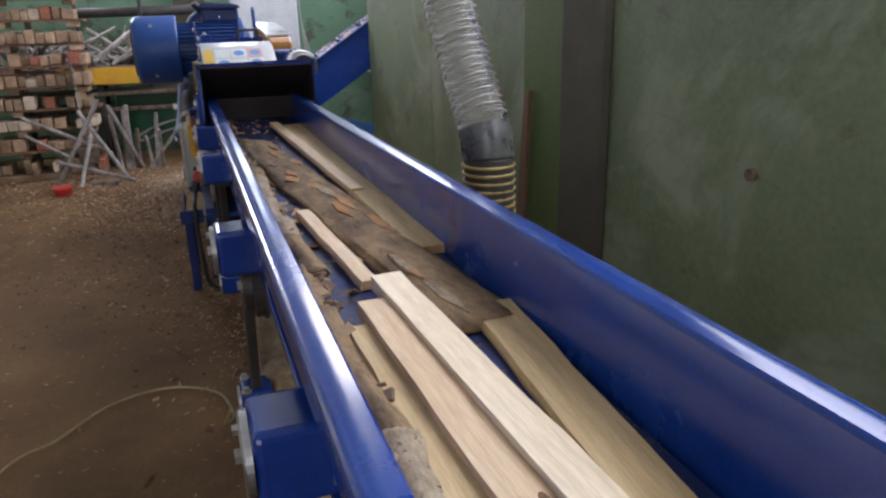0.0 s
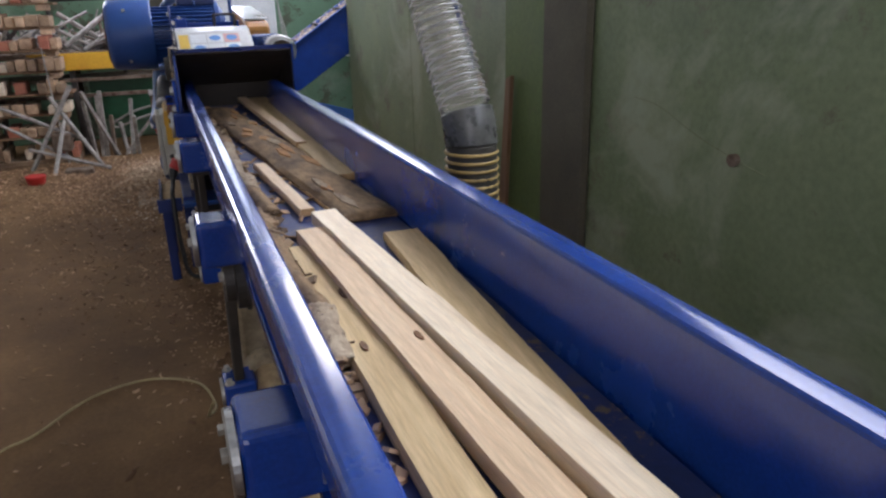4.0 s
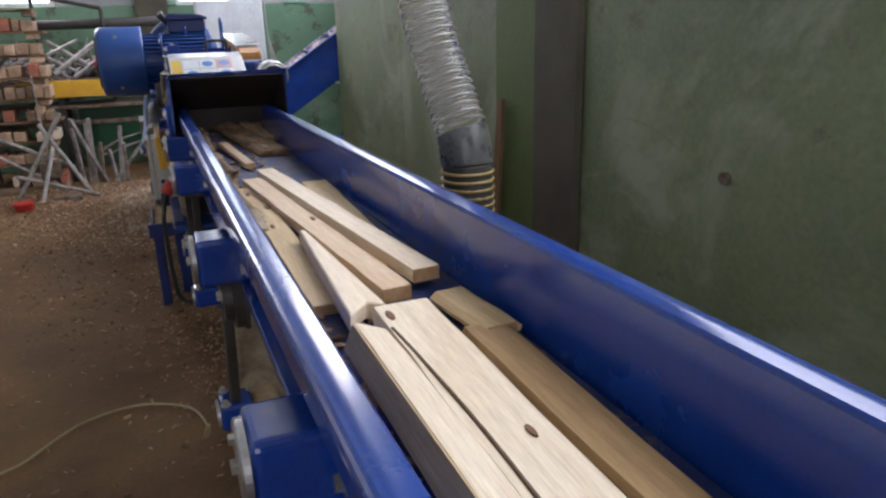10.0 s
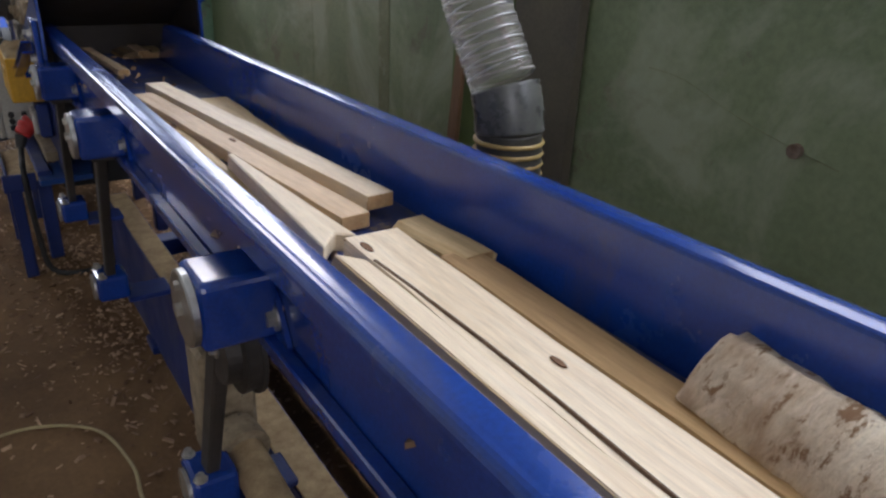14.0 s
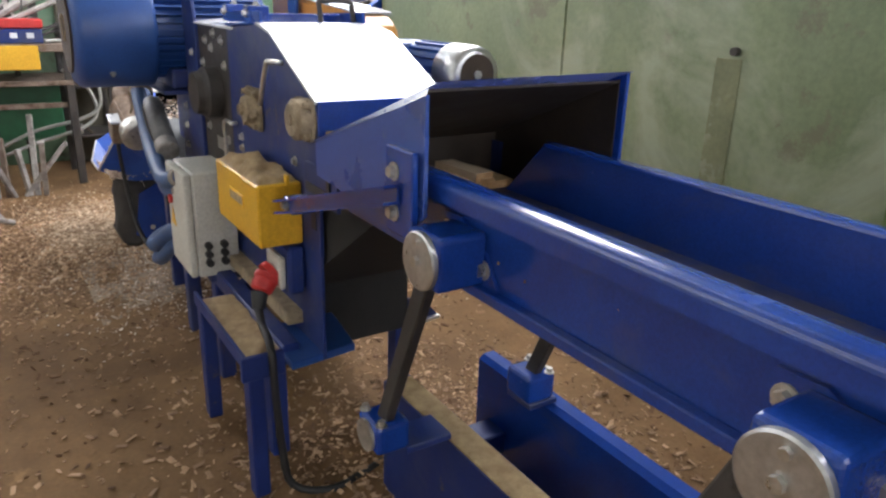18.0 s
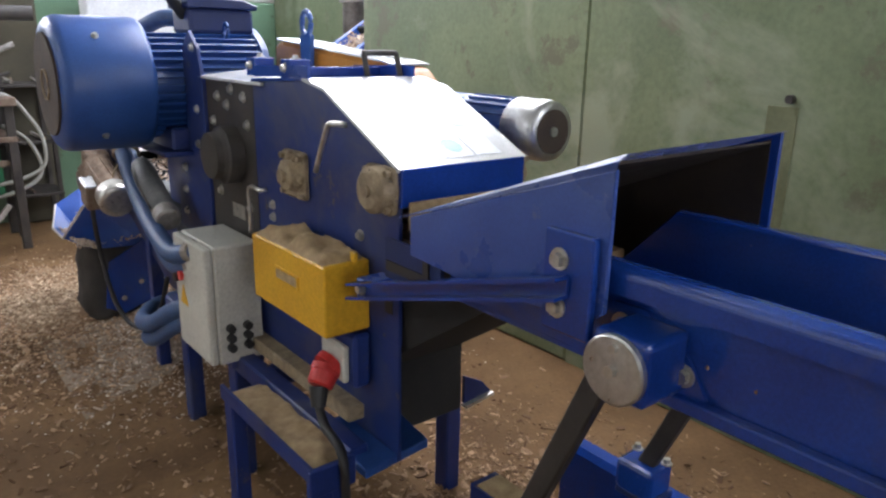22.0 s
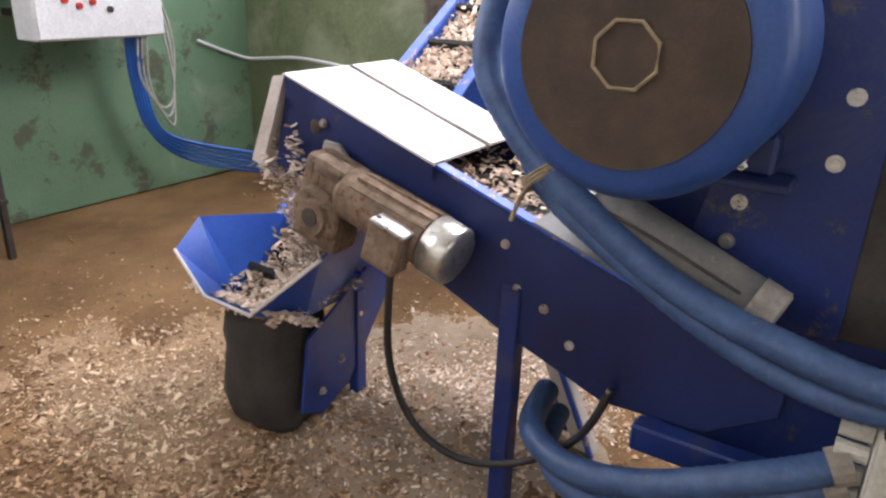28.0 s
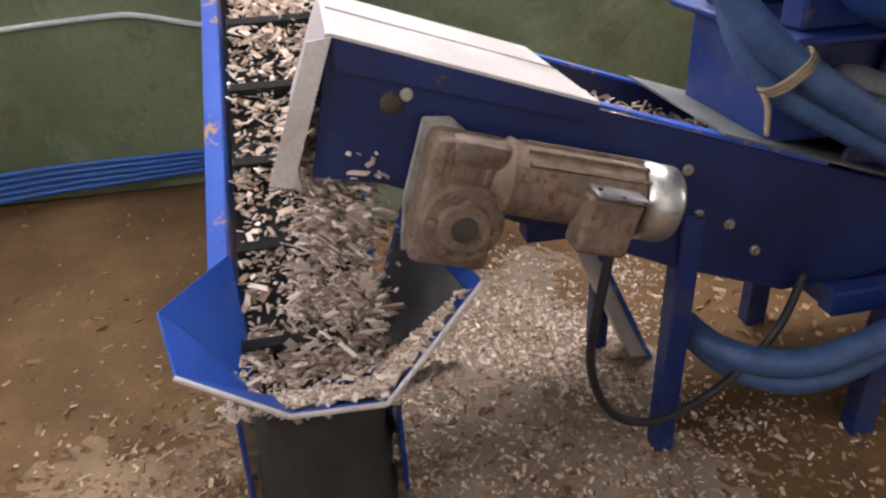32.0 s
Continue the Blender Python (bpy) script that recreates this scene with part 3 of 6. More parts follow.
def chipper():
    c = thing("wood_chipper", "blue enamelled drum wood chipper with dusty flange bearings", "chipper")
    upper = [(1.775, 0.80), (1.775, 1.26), (2.12, 1.425), (2.24, 1.445), (2.58, 1.425), (2.58, 0.80)]
    low = [(1.70, 0.50), (1.83, 0.80), (3.25, 0.80), (3.25, 0.50)]
    for x, d in ((SX, 0.012), (EX, -0.012)):
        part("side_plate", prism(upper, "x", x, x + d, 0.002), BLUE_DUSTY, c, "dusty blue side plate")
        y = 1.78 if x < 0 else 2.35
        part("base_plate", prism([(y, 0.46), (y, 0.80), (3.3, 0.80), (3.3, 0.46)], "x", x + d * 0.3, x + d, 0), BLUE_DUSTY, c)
    # sloping front cover and its lip
    m = 0.03
    part("front_cover", prism([(1.768, 1.262), (2.115, 1.43), (2.24, 1.452), (2.24, 1.444), (2.118, 1.422), (1.772, 1.254)], "x", SX - 0.006, EX + 0.006), WHITE_BLUE, c, "white sloping cover plate")
    part("front_plate", box(SX, EX, 1.765, 1.777, 1.165, 1.262, 0.003), BLUE, c)
    part("rubber_fringe", box(SX + 0.02, EX - 0.02, 1.755, 1.764, 1.11, 1.18, 0.002), DUST, c, "sawdust-caked rubber fringe")
    part("rear_cover", prism([(2.24, 1.445), (2.58, 1.426), (2.58, 1.434), (2.24, 1.453)], "x", SX - 0.004, EX + 0.004), BLUE, c)
    # lids and hinge rail on top
    part("hinge_rail", prism([(2.22, 1.452), (2.22, 1.485), (2.27, 1.485), (2.56, 1.475), (2.60, 1.445)], "x", SX + 0.002, SX + 0.012), BLUE, c)
    part("hinge_rail", prism([(2.22, 1.452), (2.22, 1.485), (2.27, 1.485), (2.56, 1.475), (2.60, 1.445)], "x", EX - 0.05, EX - 0.04), BLUE, c)
    part("hinge_beam", box(SX + 0.02, EX - 0.02, 2.40, 2.45, 1.445, 1.475, 0.004), BLUE, c)
    for y in (2.60, 2.36):
        hb = part("hinge_bracket", box(SX + 0.004, SX + 0.075, y - 0.03, y + 0.03, 1.44, 1.50, 0.004), BLUE, c, "dark blue hinge bracket")
        bolt(hb, (SX + 0.004, y, 1.475), (-1, 0, 0), 0.010)
        bolt(hb, (SX + 0.04, y, 1.50), (0, 0, 1), 0.009)
    h = bmesh.new()
    tube([(-0.06, 2.27, 1.445), (-0.06, 2.29, 1.51), (-0.05, 2.296, 1.52), (0.05, 2.296, 1.52), (0.06, 2.29, 1.51), (0.06, 2.27, 1.445)], 0.009, 8, h, 3)
    part("cover_handle", h, IRON, c, "bent bar handle on the cover", True)
    # rear gearbox casing with the drive plate
    part("casing_top", prism([(SX - 0.012, 1.414), (SX - 0.012, 1.424), (-0.10, 1.446), (EX, 1.446), (EX, 1.436), (-0.10, 1.436)], "y", 2.50, 3.02, 0.002), WHITE_BLUE, c, "white coated casing lid")
    part("casing_side", box(SX + 0.002, SX + 0.014, 2.585, 3.02, 0.80, 1.425, 0.002), IRON, c, "dark greasy drive plate")
    part("casing_far", box(EX - 0.014, EX - 0.002, 2.585, 3.3, 0.80, 1.425, 0.002), BLUE_DUSTY, c)
    part("casing_front", box(SX + 0.015, EX - 0.015, 2.585, 2.60, 0.9, 1.42, 0), BLUE_DUSTY, c)
    part("drive_hub", lathe((SX, 2.76, 1.17), (SX - 0.09, 2.76, 1.17), [(0, 0.098), (0.55, 0.098), (0.62, 0.09), (0.75, 0.082), (1, 0.078)], 36), IRON, c, "round black drive hub")
    for y, z in ((2.66, 1.37), (2.76, 1.39), (2.88, 1.36), (2.93, 1.27), (2.64, 1.28), (2.90, 1.02), (2.65, 1.0), (2.80, 1.335)):
        bolt(c, (SX + 0.002, y, z), (-1, 0, 0), 0.013)
    part("rating_plate", box(SX - 0.001, SX + 0.003, 2.70, 2.80, 0.945, 0.995, 0), ZINC, c, "small stamped rating plate")
    pl = prism([(2.98, 0.80), (2.98, 1.40), (3.02, 1.52), (3.09, 1.58), (3.16, 1.52), (3.17, 1.2), (3.28, 1.1), (3.34, 0.80)], "x", SX - 0.012, SX + 0.002, 0.002)
    part("motor_plate", pl, BLUE_DUSTY, c, "blue motor bracket plate with a rounded top")
    for y, z in ((3.06, 1.52), (3.05, 1.30), (3.06, 1.17), (3.22, 1.06), (3.23, 0.97), (3.24, 0.88)):
        bolt(c, (SX - 0.012, y, z), (-1, 0, 0), 0.012)
    # flange bearings
    for y, z in ((2.29, 1.172), (1.835, 1.205)):
        for s, x in ((-1, SX), (1, EX)):
            k = 0.8 if y < 2 else 0.95
            b = part("flange_bearing", flange_bearing(x, y, z, s, k), DUSTY_IRON, c, "square flange bearing caked with sawdust")
            for dy, dz in ((-0.056 * k, -0.056 * k), (0.056 * k, -0.056 * k), (-0.056 * k, 0.056 * k), (0.056 * k, 0.056 * k)):
                bolt(b, (x + s * 0.016, y + dy, z + dz), (s, 0, 0), 0.010, 0.014, DUSTY_IRON)
    part("bearing_guard", lathe((SX, 1.835, 1.205), (SX - 0.055, 1.835, 1.205), [(0, 0.06), (0.8, 0.058), (1, 0.045)], 24), DUSTY_IRON, c)
    # clamp levers and bolts
    h = tube([(SX - 0.01, 2.0, 1.345), (SX - 0.05, 2.0, 1.35), (SX - 0.055, 2.02, 1.335), (SX - 0.055, 2.085, 1.215)], 0.008, 8, None, 3)
    part("clamp_lever", h, ZINC, c, "zinc clamp lever", True)
    h = tube([(SX - 0.01, 2.50, 1.09), (SX - 0.03, 2.50, 1.09), (SX - 0.032, 2.58, 1.085), (SX - 0.03, 2.585, 0.99), (SX - 0.03, 2.59, 0.93)], 0.007, 8, None, 3)
    part("clamp_lever", h, ZINC, c, "zinc clamp lever", True)
    for y, z in ((2.47, 1.045), (2.47, 1.005), (2.10, 0.99), (1.83, 1.155), (2.55, 0.93), (1.95, 1.06), (2.28, 1.00)):
        bolt(c, (SX, y, z), (-1, 0, 0), 0.011)
    part("dust_patch", box(SX - 0.004, SX + 0.001, 2.06, 2.14, 0.985, 1.02, 0.002), DUST, c)
    part("slot", box(SX - 0.002, SX + 0.002, 1.80, 1.835, 0.88, 0.95, 0), BLACK, c)
    # discharge apron under the drum; the black paints the shade of the recess
    part("chute_belly", prism([(1.48, 1.018), (1.48, 0.985), (2.066, 0.585), (2.066, 0.86), (1.768, 1.018)], "x", -0.272, 0.172), RUBBER, c, "underside of the infeed chute, its shade in the black")
    part("apron", box(SX + 0.014, 0.175, 2.068, 2.080, 0.34, 0.80, 0.002), RUBBER, c, "black sheet standing for the shaded recess under the drum")
    part("apron_tab", prism([(0.176, 0.366), (0.176, 0.468), (0.258, 0.424), (0.298, 0.378)], "y", 2.05, 2.062), NAVY_SHADED, c)
    part("tab_edge", prism([(0.176, 0.350), (0.176, 0.362), (0.302, 0.376), (0.302, 0.366)], "y", 2.035, 2.066), ZINC, c, "bare steel edge of the tab")
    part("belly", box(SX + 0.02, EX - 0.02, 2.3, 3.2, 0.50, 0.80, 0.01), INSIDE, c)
    # lower frame and legs
    for x in (-0.40, 0.135):
        for y in (2.03, 2.65, 3.15) if x < 0 else (2.12, 2.65, 3.15):
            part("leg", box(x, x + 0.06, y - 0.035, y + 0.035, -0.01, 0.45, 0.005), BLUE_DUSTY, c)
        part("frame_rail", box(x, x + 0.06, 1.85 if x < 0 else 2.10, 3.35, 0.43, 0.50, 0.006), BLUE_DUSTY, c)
    for y in (2.42, 2.78, 3.28):
        part("frame_cross", box(-0.35, 0.22, y, y + 0.06, 0.43, 0.495, 0.006), BLUE_DUSTY, c)
    # side tray heaped with sawdust
    t = part("side_tray", prism([(-0.53, 0.455), (-0.53, 0.50), (-0.52, 0.50), (-0.52, 0.465), (-0.35, 0.465), (-0.35, 0.455)], "y", 1.825, 2.42), BLUE_DUSTY, c, "narrow blue side tray")
    part("tray_end", box(-0.545, -0.41, 1.805, 1.824, 0.43, 0.51, 0.003), BLUE_DUSTY, t)
    bm = bmesh.new()
    heap(bm, -0.515, -0.355, 1.83, 2.41, 0.467, 0.022)
    part("sawdust_layer", bm, DUST, t, "sawdust lying in the tray", True)
    for y in (1.84, 2.38):
        part("tray_leg", box(-0.525, -0.475, y - 0.03, y + 0.03, -0.01, 0.455, 0.005), BLUE_DUSTY, c)
    part("ledge", box(-0.345, -0.285, 1.95, 2.62, 0.515, 0.56, 0.004), DUSTY_IRON, c, "dust-covered ledge")
    part("shelf", prism([(-0.40, 1.772), (-0.175, 1.800), (-0.140, 2.06), (-0.34, 2.06), (-0.40, 1.95)], "z", 0.452, 0.478, 0.003), BLUE_MOTOR, c, "flat blue shelf under the plug")
    # hinged infeed hood
    part("hood_side", prism([(1.10, 1.12), (1.10, 1.366), (1.652, 1.178), (1.652, 1.088), (1.48, 1.078), (1.25, 1.085), (1.13, 1.095)], "x", -0.352, -0.342, 0.002), HOOD_BLUE, c, "smooth hazy blue hood cheek, sky sheen in its colour")
    part("hood_side", prism([(1.11, 1.02), (1.11, 1.392), (1.72, 1.165), (1.72, 1.0)], "x", 0.20, 0.21, 0.002), BLUE, c, "smooth blue hood cheek")
    top = bmesh.new()
    o = [(-0.352, 1.362), (-0.345, 1.380), (-0.325, 1.390), (0.21, 1.395)]
    p = [(-0.352, 1.165), (-0.345, 1.168), (-0.325, 1.17), (0.21, 1.17)]
    va = [top.verts.new((x, 1.10, z)) for x, z in o]
    vb = [top.verts.new((x, 1.70, z)) for x, z in p]
    fs = [top.faces.new((va[i], va[i + 1], vb[i + 1], vb[i])) for i in range(3)]
    bmesh.ops.solidify(top, geom=fs, thickness=0.006)
    part("hood_top", top, HOOD_BLUE, c, "blue hood roof sloping to the drum")
    # lining plates carry the hood's inner shade in their dark colour
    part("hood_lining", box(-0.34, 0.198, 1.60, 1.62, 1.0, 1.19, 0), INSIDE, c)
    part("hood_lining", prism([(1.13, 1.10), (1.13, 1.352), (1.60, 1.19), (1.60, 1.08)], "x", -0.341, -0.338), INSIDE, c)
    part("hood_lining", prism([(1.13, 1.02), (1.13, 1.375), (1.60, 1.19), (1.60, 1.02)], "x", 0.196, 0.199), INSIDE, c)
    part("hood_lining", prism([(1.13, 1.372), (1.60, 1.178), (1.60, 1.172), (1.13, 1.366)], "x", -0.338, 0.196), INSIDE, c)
    part("infeed_floor", box(-0.338, 0.195, 1.62, 1.77, 1.02, 1.045, 0), INSIDE, c, "steel floor of the throat with shade in its colour")
    # plates added to close the gap beside the throat, coloured as its shade
    part("throat_plate", box(-0.335, -0.325, 1.56, 1.776, 1.0, 1.10, 0), NAVY_SHADED, c, "added throat plate with shade in its colour")
    part("throat_plate", box(0.185, 0.195, 1.56, 1.776, 0.90, 1.15, 0), NAVY_SHADED, c, "added throat plate with shade in its colour")
    pl = part("hood_bracket", box(-0.372, -0.354, 1.115, 1.225, 1.065, 1.25, 0.003), BLUE, c)
    for z in (1.20, 1.112):
        bolt(pl, (-0.372, 1.187, z), (-1, 0, 0), 0.014, 0.012)
    o = [(1.16, 1.135), (1.16, 1.175), (1.40, 1.105), (1.75, 1.0), (1.84, 0.975), (1.84, 0.945), (1.75, 0.965), (1.40, 1.065)]
    part("hood_brace", prism(o, "x", -0.380, -0.374, 0.001), BLUE, c, "bent blue channel brace")
    for dz in (0.0, -0.036):
        o = [(1.16, 1.172 + dz), (1.16, 1.179 + dz), (1.40, 1.109 + dz), (1.75, 1.004 + dz), (1.84, 0.979 + dz), (1.84, 0.972 + dz), (1.75, 0.997 + dz), (1.40, 1.102 + dz)]
        part("brace_flange", prism(o, "x", -0.412, -0.3805), BLUE, c)
    part("brace_foot", box(-0.374, SX, 1.79, 1.85, 0.94, 0.985, 0.003), BLUE, c)
    bolt(c, (-0.381, 1.81, 0.968), (-1, 0, 0), 0.012, 0.012)


def flange_bearing(x, y, z, s, k=1.0):
    w = 0.074 * k
    bm = box(x if s > 0 else x - 0.018, x + 0.018 if s > 0 else x, y - w, y + w, z - w, z + w, 0.014, seg=2)
    lathe((x + s * 0.016, y, z), (x + s * 0.05, y, z), [(0, 0.058 * k), (0.5, 0.049 * k), (0.9, 0.044 * k), (1, 0.03 * k)], 24, bm)
    rod((x + s * 0.05, y, z), (x + s * 0.062, y, z), 0.02 * k, 12, bm=bm)
    # lumps of caked sawdust
    rnd = random.Random(int(y * 100) + s)
    for _ in range(16):
        a, r = rnd.uniform(0, 6.3), rnd.uniform(0.02, 0.07) * k
        m = Matrix.Translation((x + s * rnd.uniform(0.014, 0.03), y + r * math.cos(a), z + r * math.sin(a))) @ Euler((rnd.uniform(0, 3), rnd.uniform(0, 3), 0)).to_matrix().to_4x4() @ Matrix.Diagonal((1, rnd.uniform(0.6, 1.4), rnd.uniform(0.5, 1), 1))
        bmesh.ops.create_icosphere(bm, subdivisions=1, radius=rnd.uniform(0.008, 0.018), matrix=m)
    return bm


def heap(bm, x0, x1, y0, y1, z, h, n=10, k=26):
    rows = []
    for j in range(k + 1):
        row = []
        for i in range(n + 1):
            u, v = i / n, j / k
            x, y = x0 + (x1 - x0) * u, y0 + (y1 - y0) * v
            e = min(1, 5 * min(u, 1 - u, v * 2, (1 - v) * 2))
            row.append(bm.verts.new((x, y, z + e * h * (0.6 + 0.9 * noise.noise(Vector((x * 17, y * 17, z * 5)))))))
        rows.append(row)
    for j in range(k):
        for i in range(n):
            bm.faces.new((rows[j][i], rows[j][i + 1], rows[j + 1][i + 1], rows[j + 1][i]))


WHITE_BLUE = surface("white_coated_sheet", (0.58, 0.59, 0.60), (0.72, 0.73, 0.74), 5, (0.14, 0.26), 0, 0.03, 150, coat=0.4, spots=(0.45, 0.41, 0.36), spot_amount=0.70)
chipper()


def motor():
    c = thing("electric_motor", "large blue finned electric motor over the chipper", "motor")
    y, z = 3.36, 1.380
    part("fan_cover", lathe((-0.733, y, z), (-0.42, y, z), [(0, 0.185), (0.01, 0.218), (0.06, 0.238), (0.12, 0.245), (0.95, 0.246), (1, 0.242)], 56), BLUE_MOTOR, c, "round blue fan cover", True)
    g = part("fan_grille", rod((-0.742, y, z), (-0.732, y, z), 0.184, 48), DUSTY_BROWN, c, "dusty brown fan grille")
    o = [(y + 0.056 * math.cos(k * math.pi / 4 + 0.39), z + 0.056 * math.sin(k * math.pi / 4 + 0.39)) for k in range(9)]
    part("grille_ring", tube([(-0.744, *q) for q in o], 0.0035, 6, None, 1), DUSTY_IRON, g, "pale octagonal ring")
    part("stator", rod((-0.42, y, z), (0.03, y, z), 0.183, 48), BLUE_MOTOR, c)
    for i in range(40):
        a = 2 * math.pi * i / 40
        if abs(math.sin(a) - 1) < 0.09:
            continue
        cy, cz = math.cos(a), math.sin(a)
        bm = box(-0.42, 0.02, -0.004, 0.004, 0.178, 0.213, 0)
        shift(bm, Matrix.Translation((0, y, z)) @ Matrix.Rotation(a - math.pi / 2, 4, "X"))
        part("cooling_fin", bm, BLUE_MOTOR, c)
    part("end_bell", lathe((0.02, y, z), (0.10, y, z), [(0, 0.222), (0.35, 0.222), (0.5, 0.19), (1, 0.12)], 48), BLUE_MOTOR, c)
    t = part("terminal_box", box(-0.235, 0.03, y - 0.10, y + 0.10, z + 0.19, z + 0.285, 0.015, seg=2), NAVY_SHADED, c, "cast terminal box")
    part("box_lid", prism([(-0.245, z + 0.285), (0.045, z + 0.285), (0.045, z + 0.302), (-0.01, z + 0.322), (-0.21, z + 0.330), (-0.245, z + 0.310)], "y", y - 0.11, y + 0.11, 0.005), NAVY_SHADED, t)
    part("lug_eye", tube([(-0.12, y - 0.17 + 0.02 * math.cos(k * math.pi / 6), z + 0.205 + 0.026 * math.sin(k * math.pi / 6)) for k in range(13)], 0.007, 6, None, 1), BLUE_MOTOR, c)
    part("cable_gland", rod((-0.225, y - 0.02, z + 0.26), (-0.285, y - 0.05, z + 0.33), 0.026, 12), BLACK, t)
    for x in (-0.33, -0.02):
        part("motor_foot", box(x - 0.04, x + 0.04, y - 0.2, y + 0.2, z - 0.245, z - 0.16, 0.008), BLUE_DUSTY, c)
    part("motor_base", box(-0.42, 0.12, y - 0.24, y + 0.24, z - 0.262, z - 0.245, 0.004), BLUE_DUSTY, c)
    part("base_stand", box(-0.28, 0.10, y - 0.20, y + 0.18, 0.86, z - 0.262, 0.01), BLUE_DUSTY, c)
    for i in range(4):
        a = math.pi * (0.25 + i / 2)
        w = Vector((0, math.cos(a), math.sin(a)))
        p = Vector((-0.60, y, z)) + w * 0.245
        bolt(c, p, w, 0.009)
    bm = prism([(y - 0.44, 1.44), (y - 0.44, 1.575), (y - 0.355, 1.575), (y - 0.355, 1.44)], "x", 0.10, 0.118, 0.003)
    tube([(0.109, y - 0.3975 + 0.034 * math.cos(k * math.pi / 8), 1.615 + 0.045 * math.sin(k * math.pi / 8)) for k in range(17)], 0.011, 8, bm, 1)
    part("lifting_lug", bm, BLUE_MOTOR, c, "blue lifting lug")


DUSTY_BROWN = surface("dusty_brown_mesh", (0.045, 0.032, 0.022), (0.085, 0.06, 0.042), 12, (0.8, 0.95), 0, 0.5, 300)
motor()


def small_motor():
    c = thing("feed_motor", "small blue feed motor with a bare steel fan cap", "motor")
    x, y, z = 0.262, 1.80, 1.315
    part("fan_cap", lathe((x, y + 0.0, z), (x, y + 0.13, z), [(0, 0.066), (0.04, 0.084), (0.2, 0.089), (1, 0.09)], 36), STEEL, c, "bare steel fan cap", True)
    part("cap_grille", rod((x, y - 0.003, z), (x, y, z), 0.064, 28), DUSTY_BROWN, c)
    part("cap_screw", rod((x, y - 0.008, z), (x, y - 0.003, z), 0.014, 12), STEEL, c)
    part("stator", rod((x, y + 0.13, z), (x, y + 0.36, z), 0.078, 28), BLUE_MOTOR, c)
    for i in range(18):
        a = 2 * math.pi * i / 18
        bm = box(-0.003, 0.003, y + 0.135, y + 0.34, 0.074, 0.088, 0)
        part("cooling_fin", shift(bm, Matrix.Translation((x, 0, z)) @ Matrix.Rotation(a, 4, "Y")), BLUE_MOTOR, c)
    part("gearbox", box(x - 0.12, x + 0.07, y + 0.36, y + 0.52, z - 0.1, z + 0.08, 0.02, seg=2), BLUE_MOTOR, c)
    part("mount", box(0.122, x - 0.05, y + 0.38, y + 0.5, z - 0.3, z - 0.05, 0.01), BLUE_DUSTY, c)
    g = thing("belt_guard", "long orange belt guard on the far side of the chipper", "guard")
    o = [(2.34, 1.0), (2.335, 1.38), (2.35, 1.43), (2.40, 1.468), (2.50, 1.485), (3.10, 1.535), (3.26, 1.55), (3.30, 1.53), (3.31, 1.0)]
    part("guard_shell", prism(o, "x", 0.135, 0.285, 0.014), ORANGE, g, "orange enamelled shell")
    # white strip paints the glare on the guard's flat top
    part("guard_rim", prism([(2.42, 1.478), (2.50, 1.489), (3.10, 1.539), (3.27, 1.554), (3.27, 1.560), (3.10, 1.545), (2.50, 1.495), (2.42, 1.484)], "x", 0.130, 0.290), WHITE_BLUE, g, "white top strip standing for window glare")
    part("guard_foot", box(0.122, 0.28, 2.45, 3.25, 0.94, 1.0, 0.005), BLUE_DUSTY, g)


small_motor()


